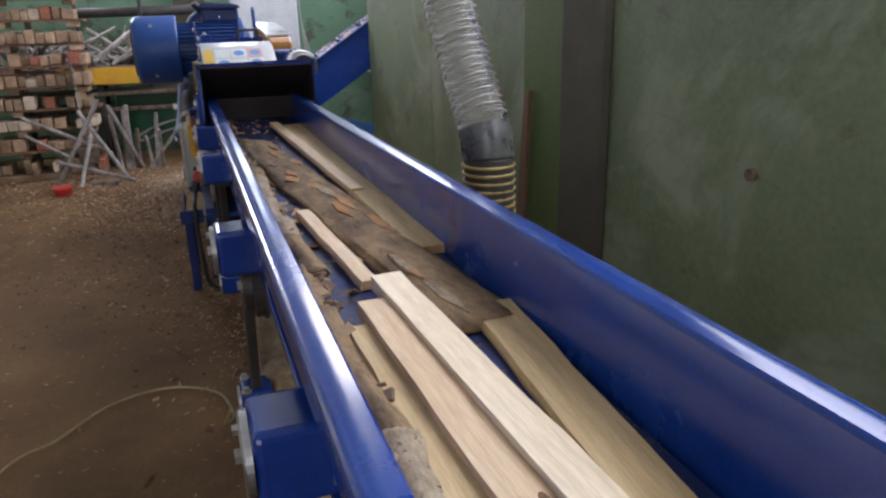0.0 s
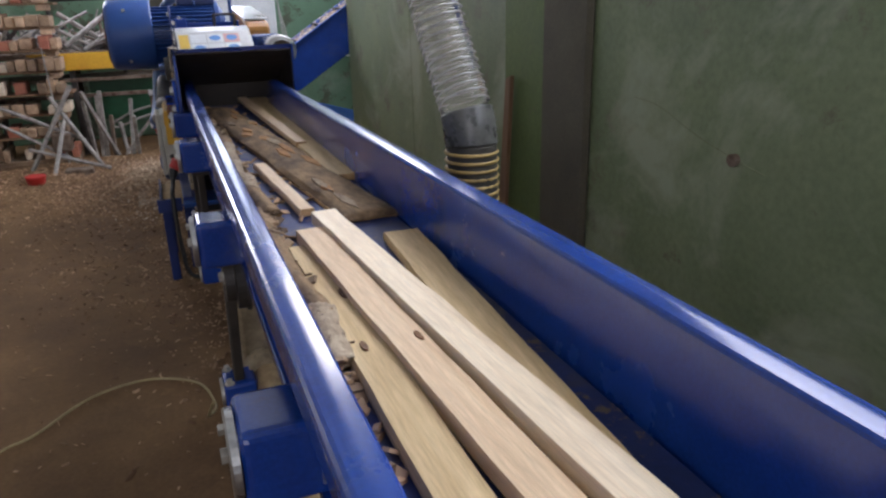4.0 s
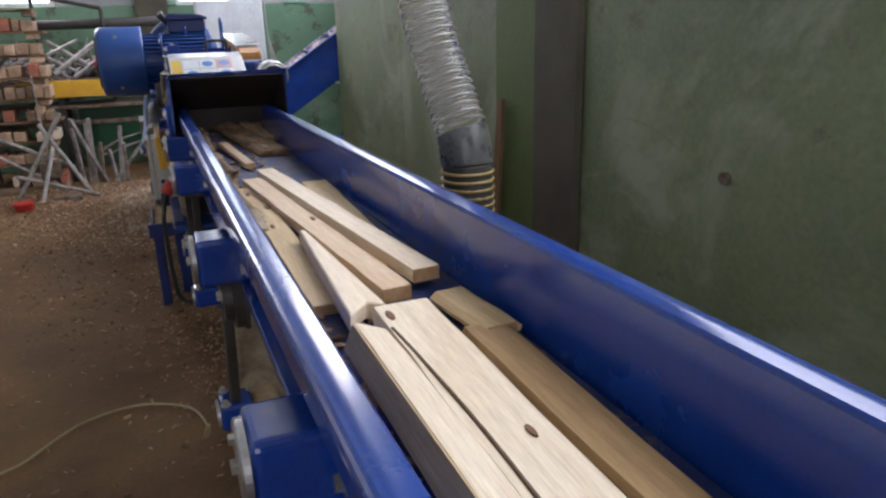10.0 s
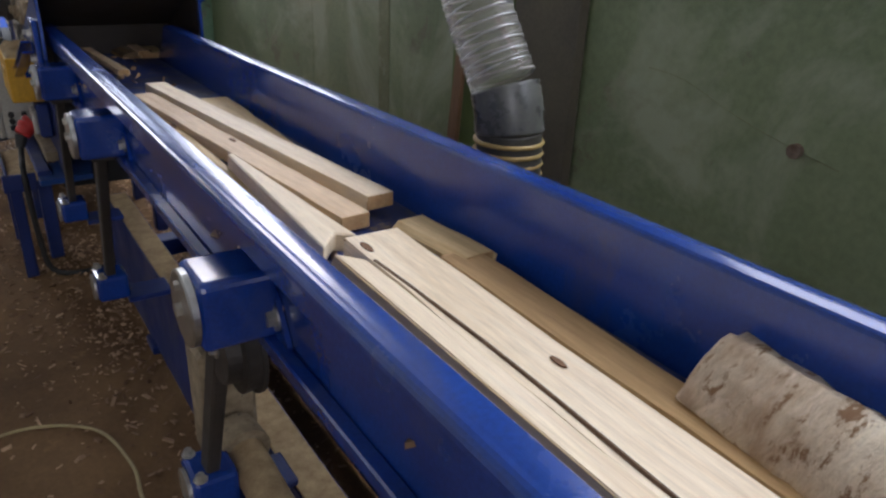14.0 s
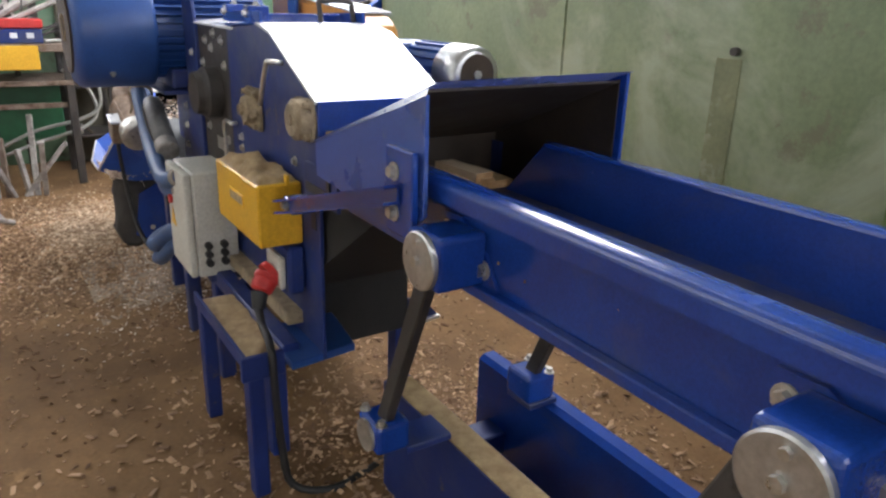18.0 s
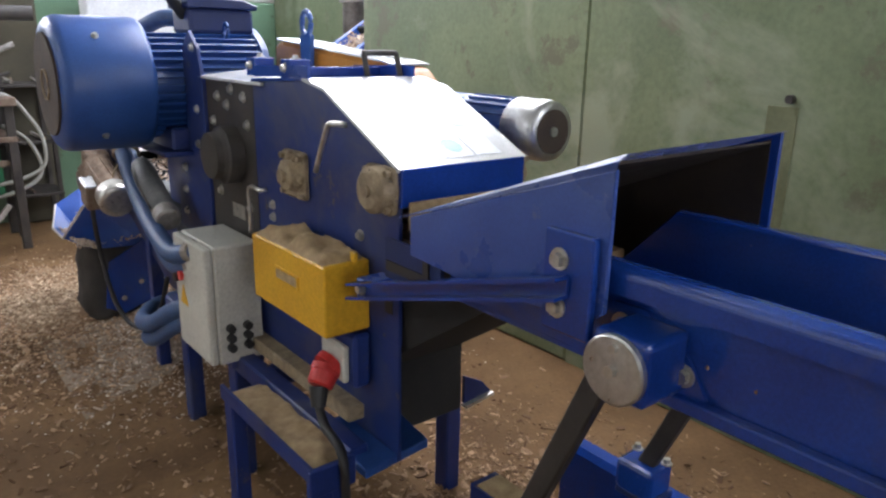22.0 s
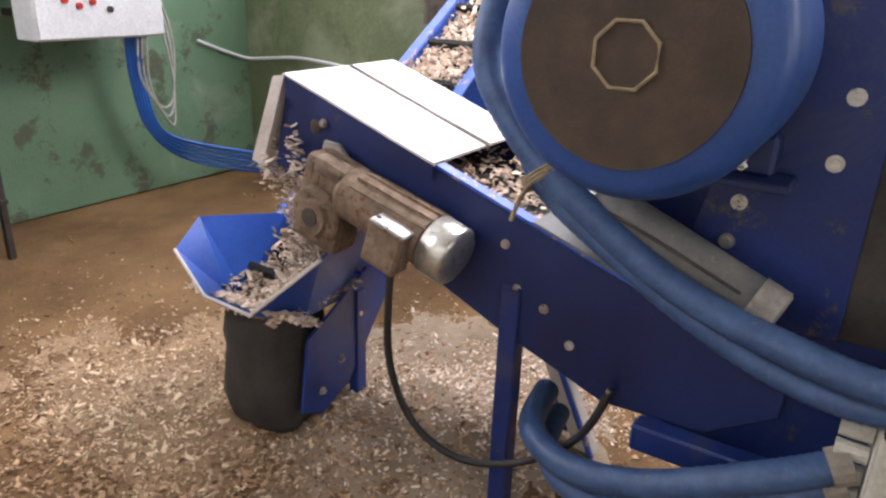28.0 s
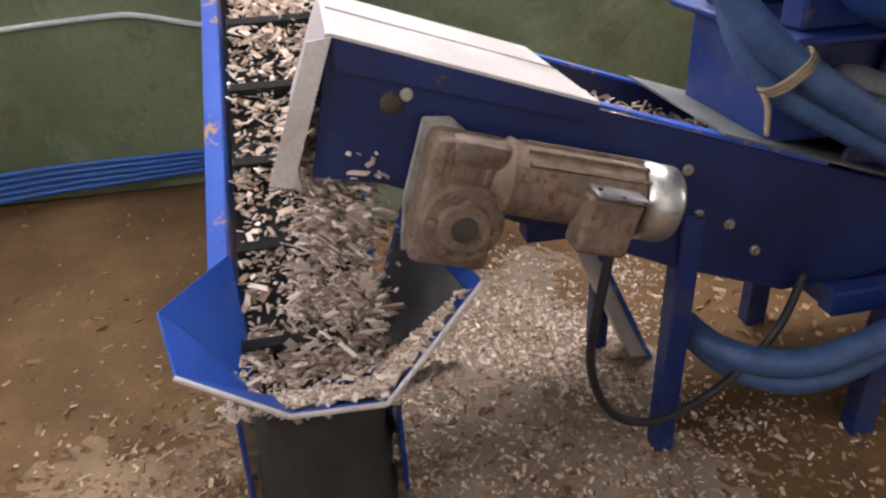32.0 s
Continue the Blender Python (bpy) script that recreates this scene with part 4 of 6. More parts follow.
def control_boxes():
    c = thing("control_cabinet", "light grey steel control cabinet with a keyed door", "cabinet")
    x0, x1, y0, y1, z0, z1 = -0.495, -0.305, 2.575, 2.875, 0.485, 0.90
    part("cabinet_body", box(x0 + 0.03, x1, y0, y1, z0, z1, 0.006), GREY_BOX, c)
    d = part("cabinet_door", box(x0, x0 + 0.028, y0 + 0.002, y1 - 0.002, z0 + 0.003, z1 - 0.003, 0.008, seg=2), GREY_BOX, c, "grey door with a rounded edge")
    part("stop_button", rod((x0 - 0.012, 2.80, 0.755), (x0, 2.80, 0.755), 0.017, 20), RED, d, "red stop button")
    part("door_lock", rod((x0 - 0.012, 2.855, 0.735), (x0, 2.855, 0.735), 0.016, 20), BLACK, d, "black rotary lock")
    part("warning_sticker", prism([(2.76, 0.65), (2.835, 0.65), (2.7975, 0.725)], "x", x0 - 0.0015, x0), YELLOW, d, "yellow triangular warning sticker")
    for i in range(3):
        for k in range(2):
            part("cable_gland", rod((x0 + 0.07 + 0.06 * k, y0 - 0.022, z0 + 0.06 + 0.035 * i), (x0 + 0.07 + 0.06 * k, y0, z0 + 0.06 + 0.035 * i), 0.015, 10), BLACK, c)
    part("bracket", box(-0.42, -0.30, 2.59, 2.86, 0.45, 0.484, 0.004), BLUE_DUSTY, c)
    g = thing("pulley_guard", "yellow sheet metal guard with sawdust heaped on it", "guard")
    part("guard_shell", box(-0.435, -0.296, 1.905, 2.33, 0.81, 1.005, 0.005), YELLOW, g)
    bm = bmesh.new()
    heap(bm, -0.43, -0.30, 1.92, 2.32, 1.004, 0.045, 10, 30)
    part("sawdust_layer", bm, DUST, g, "sawdust heaped on top", True)
    part("guard_emboss", prism([(2.04, 0.905), (2.18, 0.905), (2.18, 0.945), (2.04, 0.945)], "x", -0.4385, -0.4345, 0.001), YELLOW, g, "raised rim of the guard")
    part("emboss_recess", prism([(2.05, 0.912), (2.17, 0.912), (2.17, 0.938), (2.05, 0.938)], "x", -0.4392, -0.4383), DUST, g, "dusty recess in the guard")
    part("guard_tab", box(-0.345, -0.335, 1.90, 1.925, 1.0, 1.03, 0.002), YELLOW, g)
    s = thing("power_inlet", "red industrial plug pushed into a grey inlet socket", "plug")
    part("inlet_plate", box(-0.372, -0.35, 1.925, 2.045, 0.655, 0.765, 0.006), GREY_BOX, s)
    part("inlet_collar", rod((-0.372, 1.985, 0.70), (-0.392, 1.982, 0.69), 0.044, 24), RED, s)
    part("plug_head", lathe((-0.388, 1.983, 0.692), (-0.425, 1.965, 0.650), [(0, 0.042), (0.3, 0.043), (0.35, 0.039), (0.9, 0.036), (1, 0.03)], 24), RED, s, "red plug head")
    part("plug_grip", rod((-0.425, 1.965, 0.650), (-0.440, 1.945, 0.600), 0.028, 16, 0.02), BLACK, s)
    part("plug_cable", tube([(-0.438, 1.947, 0.605), (-0.446, 1.90, 0.565), (-0.455, 1.80, 0.535), (-0.455, 1.782, 0.40), (-0.445, 1.775, 0.20), (-0.42, 1.76, 0.05), (-0.30, 1.70, 0.03), (-0.10, 1.75, 0.03)], 0.013, 8), BLACK, s, "", True)
    part("inlet_back", box(-0.35, -0.296, 1.90, 2.06, 0.64, 0.80, 0.01), BLUE_DUSTY, s)


control_boxes()

# ---- discharge conveyor and chip elevator ----


def chips(points, size, seed, bm_data=None):
    """Many thin splinters at the points, as one mesh."""
    rnd = random.Random(seed)
    vs, fs = [], []
    for p in points:
        k = rnd.uniform(0.55, 1.0) if rnd.random() < 0.8 else rnd.uniform(1.2, 1.9)
        l, w, h = k * size * rnd.uniform(0.5, 1.5), k * size * rnd.uniform(0.25, 0.7), size * rnd.uniform(0.06, 0.2)
        m = Euler((rnd.uniform(-0.6, 0.6), rnd.uniform(-0.6, 0.6), rnd.uniform(0, 6.3))).to_matrix()
        n = len(vs)
        for sx, sy, sz in ((-1, -1, 0), (1, -0.7, 0), (0.8, 1, 0), (-0.9, 0.8, 0), (-0.9, -0.8, 1), (0.9, -0.6, 1), (0.7, 0.9, 1), (-0.8, 0.7, 1)):
            q = m @ Vector((sx * l / 2, sy * w / 2, sz * h))
            vs.append((p[0] + q.x, p[1] + q.y, p[2] + q.z))
        fs += [(n + a, n + b, n + c, n + d) for a, b, c, d in ((3, 2, 1, 0), (4, 5, 6, 7), (0, 1, 5, 4), (1, 2, 6, 5), (2, 3, 7, 6), (3, 0, 4, 7))]
    return vs, fs


def chip_object(name, points, size, seed, material, parent=None, label="", kind=""):
    data = bpy.data.meshes.new(name)
    data.from_pydata(*[chips(points, size, seed)[0], [], chips(points, size, seed)[1]])
    data.materials.append(material)
    ob = new(name, data)
    if parent:
        ob.parent = parent
        tagged(ob, label, "", "", "stuff")
    else:
        tagged(ob, label, "wood chips", "", kind)
    return ob


def island_chip(name, dark, light):
    m, t, b = nodes_of(name)
    geo = t.nodes.new("ShaderNodeNewGeometry")
    col = ramp(t, geo.outputs["Random Per Island"], [(0.0, dark), (0.55, tuple((a + c) / 2 for a, c in zip(dark, light))), (1.0, light)])
    t.links.new(col, b.inputs["Base Color"])
    b.inputs["Roughness"].default_value = 0.85
    return m


CHIPS_PALE = island_chip("pale_wood_chips", (0.38, 0.255, 0.165), (0.93, 0.81, 0.68))
CHIPS_SPILT = island_chip("spilt_wood_chips", (0.15, 0.085, 0.042), (0.82, 0.64, 0.44))
CHIPS_STREAM = island_chip("tumbling_wood_chips", (0.27, 0.18, 0.125), (0.90, 0.79, 0.67))
CHIPS_FLOOR = island_chip("trodden_wood_chips", (0.12, 0.062, 0.028), (0.56, 0.37, 0.22))


def discharge():
    c = thing("discharge_conveyor", "short blue covered conveyor that carries chips up to the scoop", "conveyor")
    top = lambda y: 0.735 + 0.345 * (y - 3.22)
    near, far = -0.335, 0.17
    for x, d in ((near, 0.01), (far, -0.01)):
        o = [(3.05, 0.60), (3.05, top(3.05) + 0.02), (4.50, top(4.50) + 0.015), (4.56, 0.93), (4.42, 0.90), (3.75, 0.60), (3.45, 0.49), (3.2, 0.50)]
        # same blue paint as the chipper; the side's shade is in the navy
        part("conveyor_side", prism(o, "x", x, x + d, 0.002), NAVY_SHADED, c, "blue side plate with shade in its colour")
        part("top_flange", prism([(3.4, top(3.4) + 0.02), (3.97, top(3.97) + 0.02), (3.97, top(3.97) + 0.028), (3.4, top(3.4) + 0.028)], "x", min(x, x + 4 * d), max(x, x + 4 * d)), BLUE_LIGHT, c)
    a, b = 3.06, 3.675
    # cover sheet whose darker grey paints the shade below the motor
    part("transition_sheet", prism([(a, top(a) + 0.030), (b, top(b) + 0.030), (b, top(b) + 0.036), (a, top(a) + 0.036)], "x", near - 0.006, far + 0.005), SLEEVE, c, "dusty sheet over the lower trough, motor shade in its grey")
    a, b = 3.97, 4.49
    for x0, x1 in ((near - 0.015, -0.072), (-0.045, far + 0.01)):
        part("cover_plate", prism([(a, top(a) + 0.028), (b, top(b) + 0.028), (b, top(b) + 0.036), (a, top(a) + 0.036)], "x", x0, x1), COVER, c, "pale dusty cover plate")
    part("cover_seam", prism([(a, top(a) + 0.024), (b, top(b) + 0.024), (b, top(b) + 0.029), (a, top(a) + 0.029)], "x", -0.073, -0.044), IRON, c)
    part("cover_skirt", prism([(a, top(a) - 0.01), (a, top(a) + 0.029), (b, top(b) + 0.029), (b, top(b) - 0.03)], "x", near - 0.017, near - 0.012), NAVY_SHADED, c)
    # head chute over the elevator
    part("chute_front", prism([(4.49, top(4.49) + 0.036), (4.50, top(4.49) + 0.036), (4.60, 0.97), (4.60, 0.92), (4.585, 0.92), (4.585, 0.97)], "x", near - 0.015, far + 0.01), COVER, c, "pale sheet closing the chute")
    part("chute_flange", prism([(4.49, top(4.49) + 0.03), (4.535, top(4.49) + 0.025), (4.645, 0.93), (4.60, 0.92)], "x", near - 0.02, near - 0.014), COVER, c, "pale folded flange")
    part("belt", prism([(3.1, 0.62), (4.42, 1.06), (4.42, 1.05), (3.1, 0.61)], "x", near + 0.03, far - 0.03), RUBBER, c, "black rubber belt")
    rnd = random.Random(5)
    pts = [(rnd.uniform(near + 0.04, far - 0.04), y, 0.62 + 0.333 * (y - 3.1) + rnd.uniform(0.01, 0.055)) for y in (rnd.uniform(3.3, 4.05) for _ in range(1300))]
    chip_object("chip_load", pts, 0.022, 8, CHIPS_PALE, c, "fresh chips lying on the belt")
    part("rust_patch", lathe((near, 4.39, 1.065), (near - 0.008, 4.39, 1.065), [(0, 0.024), (0.6, 0.019), (1, 0.008)], 9), DUSTY_BROWN, c, "rusty scab on the side plate")
    for y, z in ((3.709, 0.735), (3.628, 0.70), (3.75, 0.85), (3.55, 0.62), (4.36, 1.08)):
        bolt(c, (near, y, z), (-1, 0, 0), 0.009)
    for x in (near - 0.012, far - 0.04):
        part("leg", box(x, x + 0.055, 3.695, 3.75, -0.01, 0.74, 0.004), BLUE_DUSTY, c)
    part("brace", prism([(3.80, 0.50), (3.87, 0.50), (3.64, 0.02), (3.57, 0.02)], "x", 0.06, 0.115, 0.004), COVER, c, "leaning pale dusty brace")
    part("brace_edge", prism([(3.80, 0.50), (3.815, 0.50), (3.585, 0.02), (3.57, 0.02)], "x", 0.045, 0.059), BLUE_LIGHT, c, "blue painted edge of the brace")
    part("brace_rail", box(0.05, 0.13, 3.45, 4.0, 0.50, 0.56, 0.005), BLUE_DUSTY, c)


SLEEVE = surface("dusty_grey_plastic", (0.10, 0.105, 0.105), (0.20, 0.20, 0.19), 9, (0.5, 0.7), 0, 0.2, spots=(0.30, 0.27, 0.22), spot_amount=0.64)
COVER = surface("pale_dusty_sheet", (0.50, 0.46, 0.42), (0.66, 0.62, 0.58), 5, (0.28, 0.42), 0, 0.05, 140, spots=(0.36, 0.28, 0.20), spot_amount=0.70)
discharge()


def gearmotor():
    c = thing("gear_motor", "sawdust-caked gear motor with a bare steel fan cap", "motor")
    y, z = 4.285, 0.86
    rot = Matrix.Translation((0, y, z)) @ Matrix.Rotation(radians(17), 4, "X")
    part("gear_case", shift(box(-0.455, -0.345, -0.085, 0.085, -0.115, 0.15, 0.022, seg=2), rot), GEAR, c, "cast gear case caked with dust")
    part("torque_plate", prism([(4.40, 0.76), (4.385, 0.88), (4.335, 1.04), (4.28, 1.035), (4.20, 0.95), (4.20, 0.80), (4.30, 0.73)], "x", -0.366, -0.352, 0.003), PALE_STEEL, c, "pale steel torque plate behind the gear case")
    part("output_hub", lathe((-0.45, y, z - 0.01), (-0.487, y, z - 0.01), [(0, 0.074), (0.5, 0.072), (0.55, 0.055), (1, 0.05)], 28), GEAR, c)
    part("hub_ring", lathe((-0.455, y, z - 0.01), (-0.470, y, z - 0.01), [(0, 0.086), (0.6, 0.085), (1, 0.078)], 28), GEAR, c)
    for k in range(6):
        a = k * math.pi / 3 + 0.3
        bolt(c, (-0.474, y + 0.062 * math.cos(a), z - 0.01 + 0.062 * math.sin(a)), (-1, 0, 0), 0.007, 0.006, GEAR)
    for k in range(5):
        part("case_rib", shift(box(-0.4575, -0.452, -0.06 + 0.026 * k, -0.050 + 0.026 * k, 0.075, 0.135, 0.002), rot), GEAR, c)
    part("hub_bore", rod((-0.488, y, z - 0.01), (-0.491, y, z - 0.01), 0.027, 16), IRON, c)
    part("motor_body", lathe((-0.41, 4.22, 0.928), (-0.42, 3.925, 0.842), [(0, 0.05), (0.10, 0.080), (0.17, 0.074), (1, 0.074)], 28), GEAR, c, "dusty motor body")
    for k in range(7):
        a = radians(95 + 25 * k)
        part("body_fin", shift(box(-0.003, 0.003, -0.13, 0.13, 0.070, 0.081, 0), Matrix.Translation((-0.416, 4.04, 0.876)) @ Matrix.Rotation(radians(16), 4, "X") @ Matrix.Rotation(a - math.pi / 2 - 0.9, 4, "Y")), GEAR, c)
    part("cap_gap", lathe((-0.42, 3.930, 0.843), (-0.42, 3.913, 0.838), [(0, 0.070), (1, 0.070)], 28), IRON, c)
    part("fan_cap", lathe((-0.42, 3.915, 0.839), (-0.424, 3.835, 0.815), [(0, 0.082), (0.85, 0.081), (0.95, 0.074), (1, 0.05)], 28), ZINC, c, "bare steel fan cap", True)
    tilt = Matrix.Translation((-0.490, 4.005, 0.842)) @ Matrix.Rotation(radians(17), 4, "X")
    t = part("terminal_box", shift(box(-0.040, 0.03, -0.056, 0.056, -0.070, 0.048, 0.008), tilt), GEAR, c, "dusty terminal box")
    part("terminal_lid", shift(box(-0.046, 0.034, -0.060, 0.052, 0.049, 0.060, 0.004), tilt), STEEL, t, "bright bare steel lid")
    part("lid_screw", shift(rod((-0.02, 0.04, 0.060), (-0.02, 0.04, 0.064), 0.006, 8), tilt), IRON, t)
    part("rust_crust", shift(box(-0.462, -0.40, -0.07, 0.05, 0.10, 0.158, 0.02, seg=2), rot), RUST, c, "rusty crust on the gear case")
    part("motor_cable", tube([(-0.50, 3.99, 0.78), (-0.50, 4.00, 0.70), (-0.48, 4.01, 0.48), (-0.46, 3.94, 0.30), (-0.43, 3.80, 0.22), (-0.40, 3.62, 0.27), (-0.38, 3.48, 0.40), (-0.36, 3.42, 0.55)], 0.011, 8, None, 6), BLACK, c, "black motor cable", True)


GEAR = surface("dust_caked_brown_casting", (0.120, 0.082, 0.055), (0.265, 0.195, 0.138), 18, (0.8, 0.95), 0, 0.6, 70, spots=(0.15, 0.062, 0.028), spot_amount=0.56)
gearmotor()
BOOT = surface("dusty_black_rubber", (0.022, 0.020, 0.018), (0.052, 0.046, 0.040), 9, (0.7, 0.9), 0, 0.3, 60)
RISE = 0.64  # slope of the elevator
RUN = Vector((1, 0, RISE)).normalized()


def elevator():
    c = thing("chip_elevator", "steep blue chip elevator with a worn paint scoop", "conveyor")
    top = lambda x: 0.68 + RISE * x
    for y, d in ((4.80, 0.012), (4.49, -0.012)):
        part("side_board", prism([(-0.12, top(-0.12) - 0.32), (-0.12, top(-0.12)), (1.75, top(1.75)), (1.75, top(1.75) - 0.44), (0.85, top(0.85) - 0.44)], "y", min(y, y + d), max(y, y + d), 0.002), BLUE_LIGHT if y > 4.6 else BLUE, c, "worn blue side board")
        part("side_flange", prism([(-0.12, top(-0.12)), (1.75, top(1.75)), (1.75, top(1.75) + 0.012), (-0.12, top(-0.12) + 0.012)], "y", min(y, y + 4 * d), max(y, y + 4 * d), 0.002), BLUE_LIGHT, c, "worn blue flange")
    part("belt", prism([(-0.36, top(-0.36) - 0.05), (1.7, top(1.7) - 0.05), (1.7, top(1.7) - 0.075), (-0.36, top(-0.36) - 0.075)], "y", 4.505, 4.785), RUBBER, c, "black flighted belt")
    for i in range(9):
        x = -0.25 + 0.22 * i
        z = top(x) - 0.05
        part("flight", prism([(x, z), (x + 0.02, z + 0.018), (x - 0.025, z + 0.06), (x - 0.04, z + 0.045)], "y", 4.515, 4.775), RUBBER, c, "black rubber flight")
    rnd = random.Random(11)
    pts = []
    for _ in range(3600):
        x = rnd.uniform(-0.34, 1.2)
        u = ((x + 0.25) % 0.22) / 0.22
        if rnd.random() < 0.35 + 0.6 * u:
            pts.append((x, rnd.uniform(4.515, 4.775), top(x) - 0.05 + rnd.uniform(0.0, 0.02 + 0.04 * u)))
    chip_object("chip_load", pts, 0.023, 12, CHIPS_PALE, c, "fresh chips riding on the belt")
    # scoop
    rim = [(-0.07, 4.80, 0.65), (-0.37, 4.91, 0.69), (-0.505, 4.87, 0.62), (-0.57, 4.66, 0.535), (-0.56, 4.47, 0.52), (-0.485, 4.25, 0.73), (-0.1, 4.36, 0.74)]
    low = [(-0.12, 4.76, 0.42), (-0.33, 4.76, 0.43), (-0.41, 4.73, 0.44), (-0.44, 4.62, 0.44), (-0.43, 4.50, 0.44), (-0.36, 4.44, 0.44), (-0.12, 4.47, 0.42)]
    bm = bmesh.new()
    r, l = [bm.verts.new(p) for p in rim], [bm.verts.new(p) for p in low]
    fs = [bm.faces.new((r[i], r[i + 1], l[i + 1], l[i])) for i in range(6)]
    fs.append(bm.faces.new(l))
    bmesh.ops.recalc_face_normals(bm, faces=fs)
    bmesh.ops.solidify(bm, geom=fs, thickness=0.006)
    s = part("scoop", bm, SCOOP, c, "flared blue scoop with chipped paint")
    flap = bmesh.new()
    q = [flap.verts.new(p) for p in ((-0.455, 4.283, 0.70), (-0.12, 4.368, 0.715), (-0.13, 4.480, 0.43), (-0.36, 4.452, 0.452))]
    bmesh.ops.solidify(flap, geom=[flap.faces.new(q)], thickness=0.004)
    part("rubber_flap", flap, SLEEVE, s, "grey rubber flap lining the scoop")
    for i in range(2, 5):
        part("worn_lip", rod(rim[i], rim[i + 1], 0.006, 8), COVER, s, "edge of the scoop worn bare and dusty")
    pts = []
    for _ in range(1500):
        x, y = rnd.uniform(-0.50, -0.10), rnd.uniform(4.40, 4.80)
        e = max(abs(x + 0.32) / 0.22, abs(y - 4.60) / 0.19)
        if e < 1:
            pts.append((x, y, 0.448 + 0.06 * max(0, (e - 0.5)) + rnd.uniform(0, 0.025)))
    for _ in range(1500):
        # drift along the front lip, thinning out towards the edge
        u = rnd.random()
        y = 4.80 - 0.5 * u
        k = rnd.triangular(0.05, 0.95, 0.35)
        pts.append((-0.42 - 0.125 * k, y, 0.454 + 0.078 * k + 0.05 * max(0, u - 0.7) + rnd.uniform(0.002, 0.028) * (1.1 - k)))
    for _ in range(700):
        # drift on the raised cheek of the scoop
        u, k = rnd.random(), rnd.uniform(0.15, 0.95)
        x, y, z = -0.56 + 0.075 * u, 4.47 - 0.22 * u, 0.52 + 0.21 * u
        pts.append((x + (1 - k) * (-0.40 - x), y + (1 - k) * (4.48 - y) + 0.012, z + (1 - k) * (0.45 - z) + rnd.uniform(0.004, 0.024)))
    chip_object("chip_drift", pts, 0.019, 21, CHIPS_PALE, s, "fresh chips drifted in the scoop")
    # rubber boot and the tail frame below
    boot = lathe((-0.33, 4.62, 0.015), (-0.32, 4.62, 0.44), [(0, 0.135), (0.06, 0.150), (0.2, 0.16), (0.35, 0.152), (0.5, 0.162), (0.62, 0.15), (0.75, 0.157), (0.9, 0.148), (1, 0.14)], 36)
    for v in boot.verts:
        d = v.co - Vector((-0.325, 4.62, v.co.z))
        g = max(abs(d.x), abs(d.y)) / max(d.length, 1e-6)
        v.co += d * 0.28 * (1 / max(g, 0.75) - 1)
        v.co += Vector((1, 1, 0)) * 0.022 * noise.noise(v.co * 9) + Vector((1, -1, 0)) * 0.012 * noise.noise(v.co * 23)
    b = part("rubber_boot", boot, BOOT, c, "black rubber boot under the scoop", True)
    for y in (4.43, 4.80):
        part("tail_plate", prism([(-0.40, 0.10), (-0.30, 0.05), (-0.16, 0.10), (0.10, 0.42), (-0.05, 0.52), (-0.36, 0.36)], "y", y, y + 0.012, 0.002), BLUE, c, "blue tail bearing plate")
        for x, z in ((-0.30, 0.14), (-0.20, 0.22), (-0.1, 0.36)):
            bolt(c, (x, y, z), (0, -1, 0), 0.010)
    for y in (4.42, 4.80):
        part("stand_leg", box(-0.12, -0.07, y, y + 0.045, -0.01, 0.45, 0.004), BLUE, c)
    for y in (4.48, 4.78):
        part("upper_leg", box(1.50, 1.56, y, y + 0.05, -0.01, top(1.53) - 0.40, 0.004), BLUE, c)


SCOOP = surface("chipped_bright_blue_paint", (0.016, 0.065, 0.34), (0.025, 0.11, 0.50), 4, (0.28, 0.45), 0, 0.05, 120, spots=(0.32, 0.26, 0.18), spot_amount=0.68)
elevator()

# ---- conduits and cables on the chipper ----


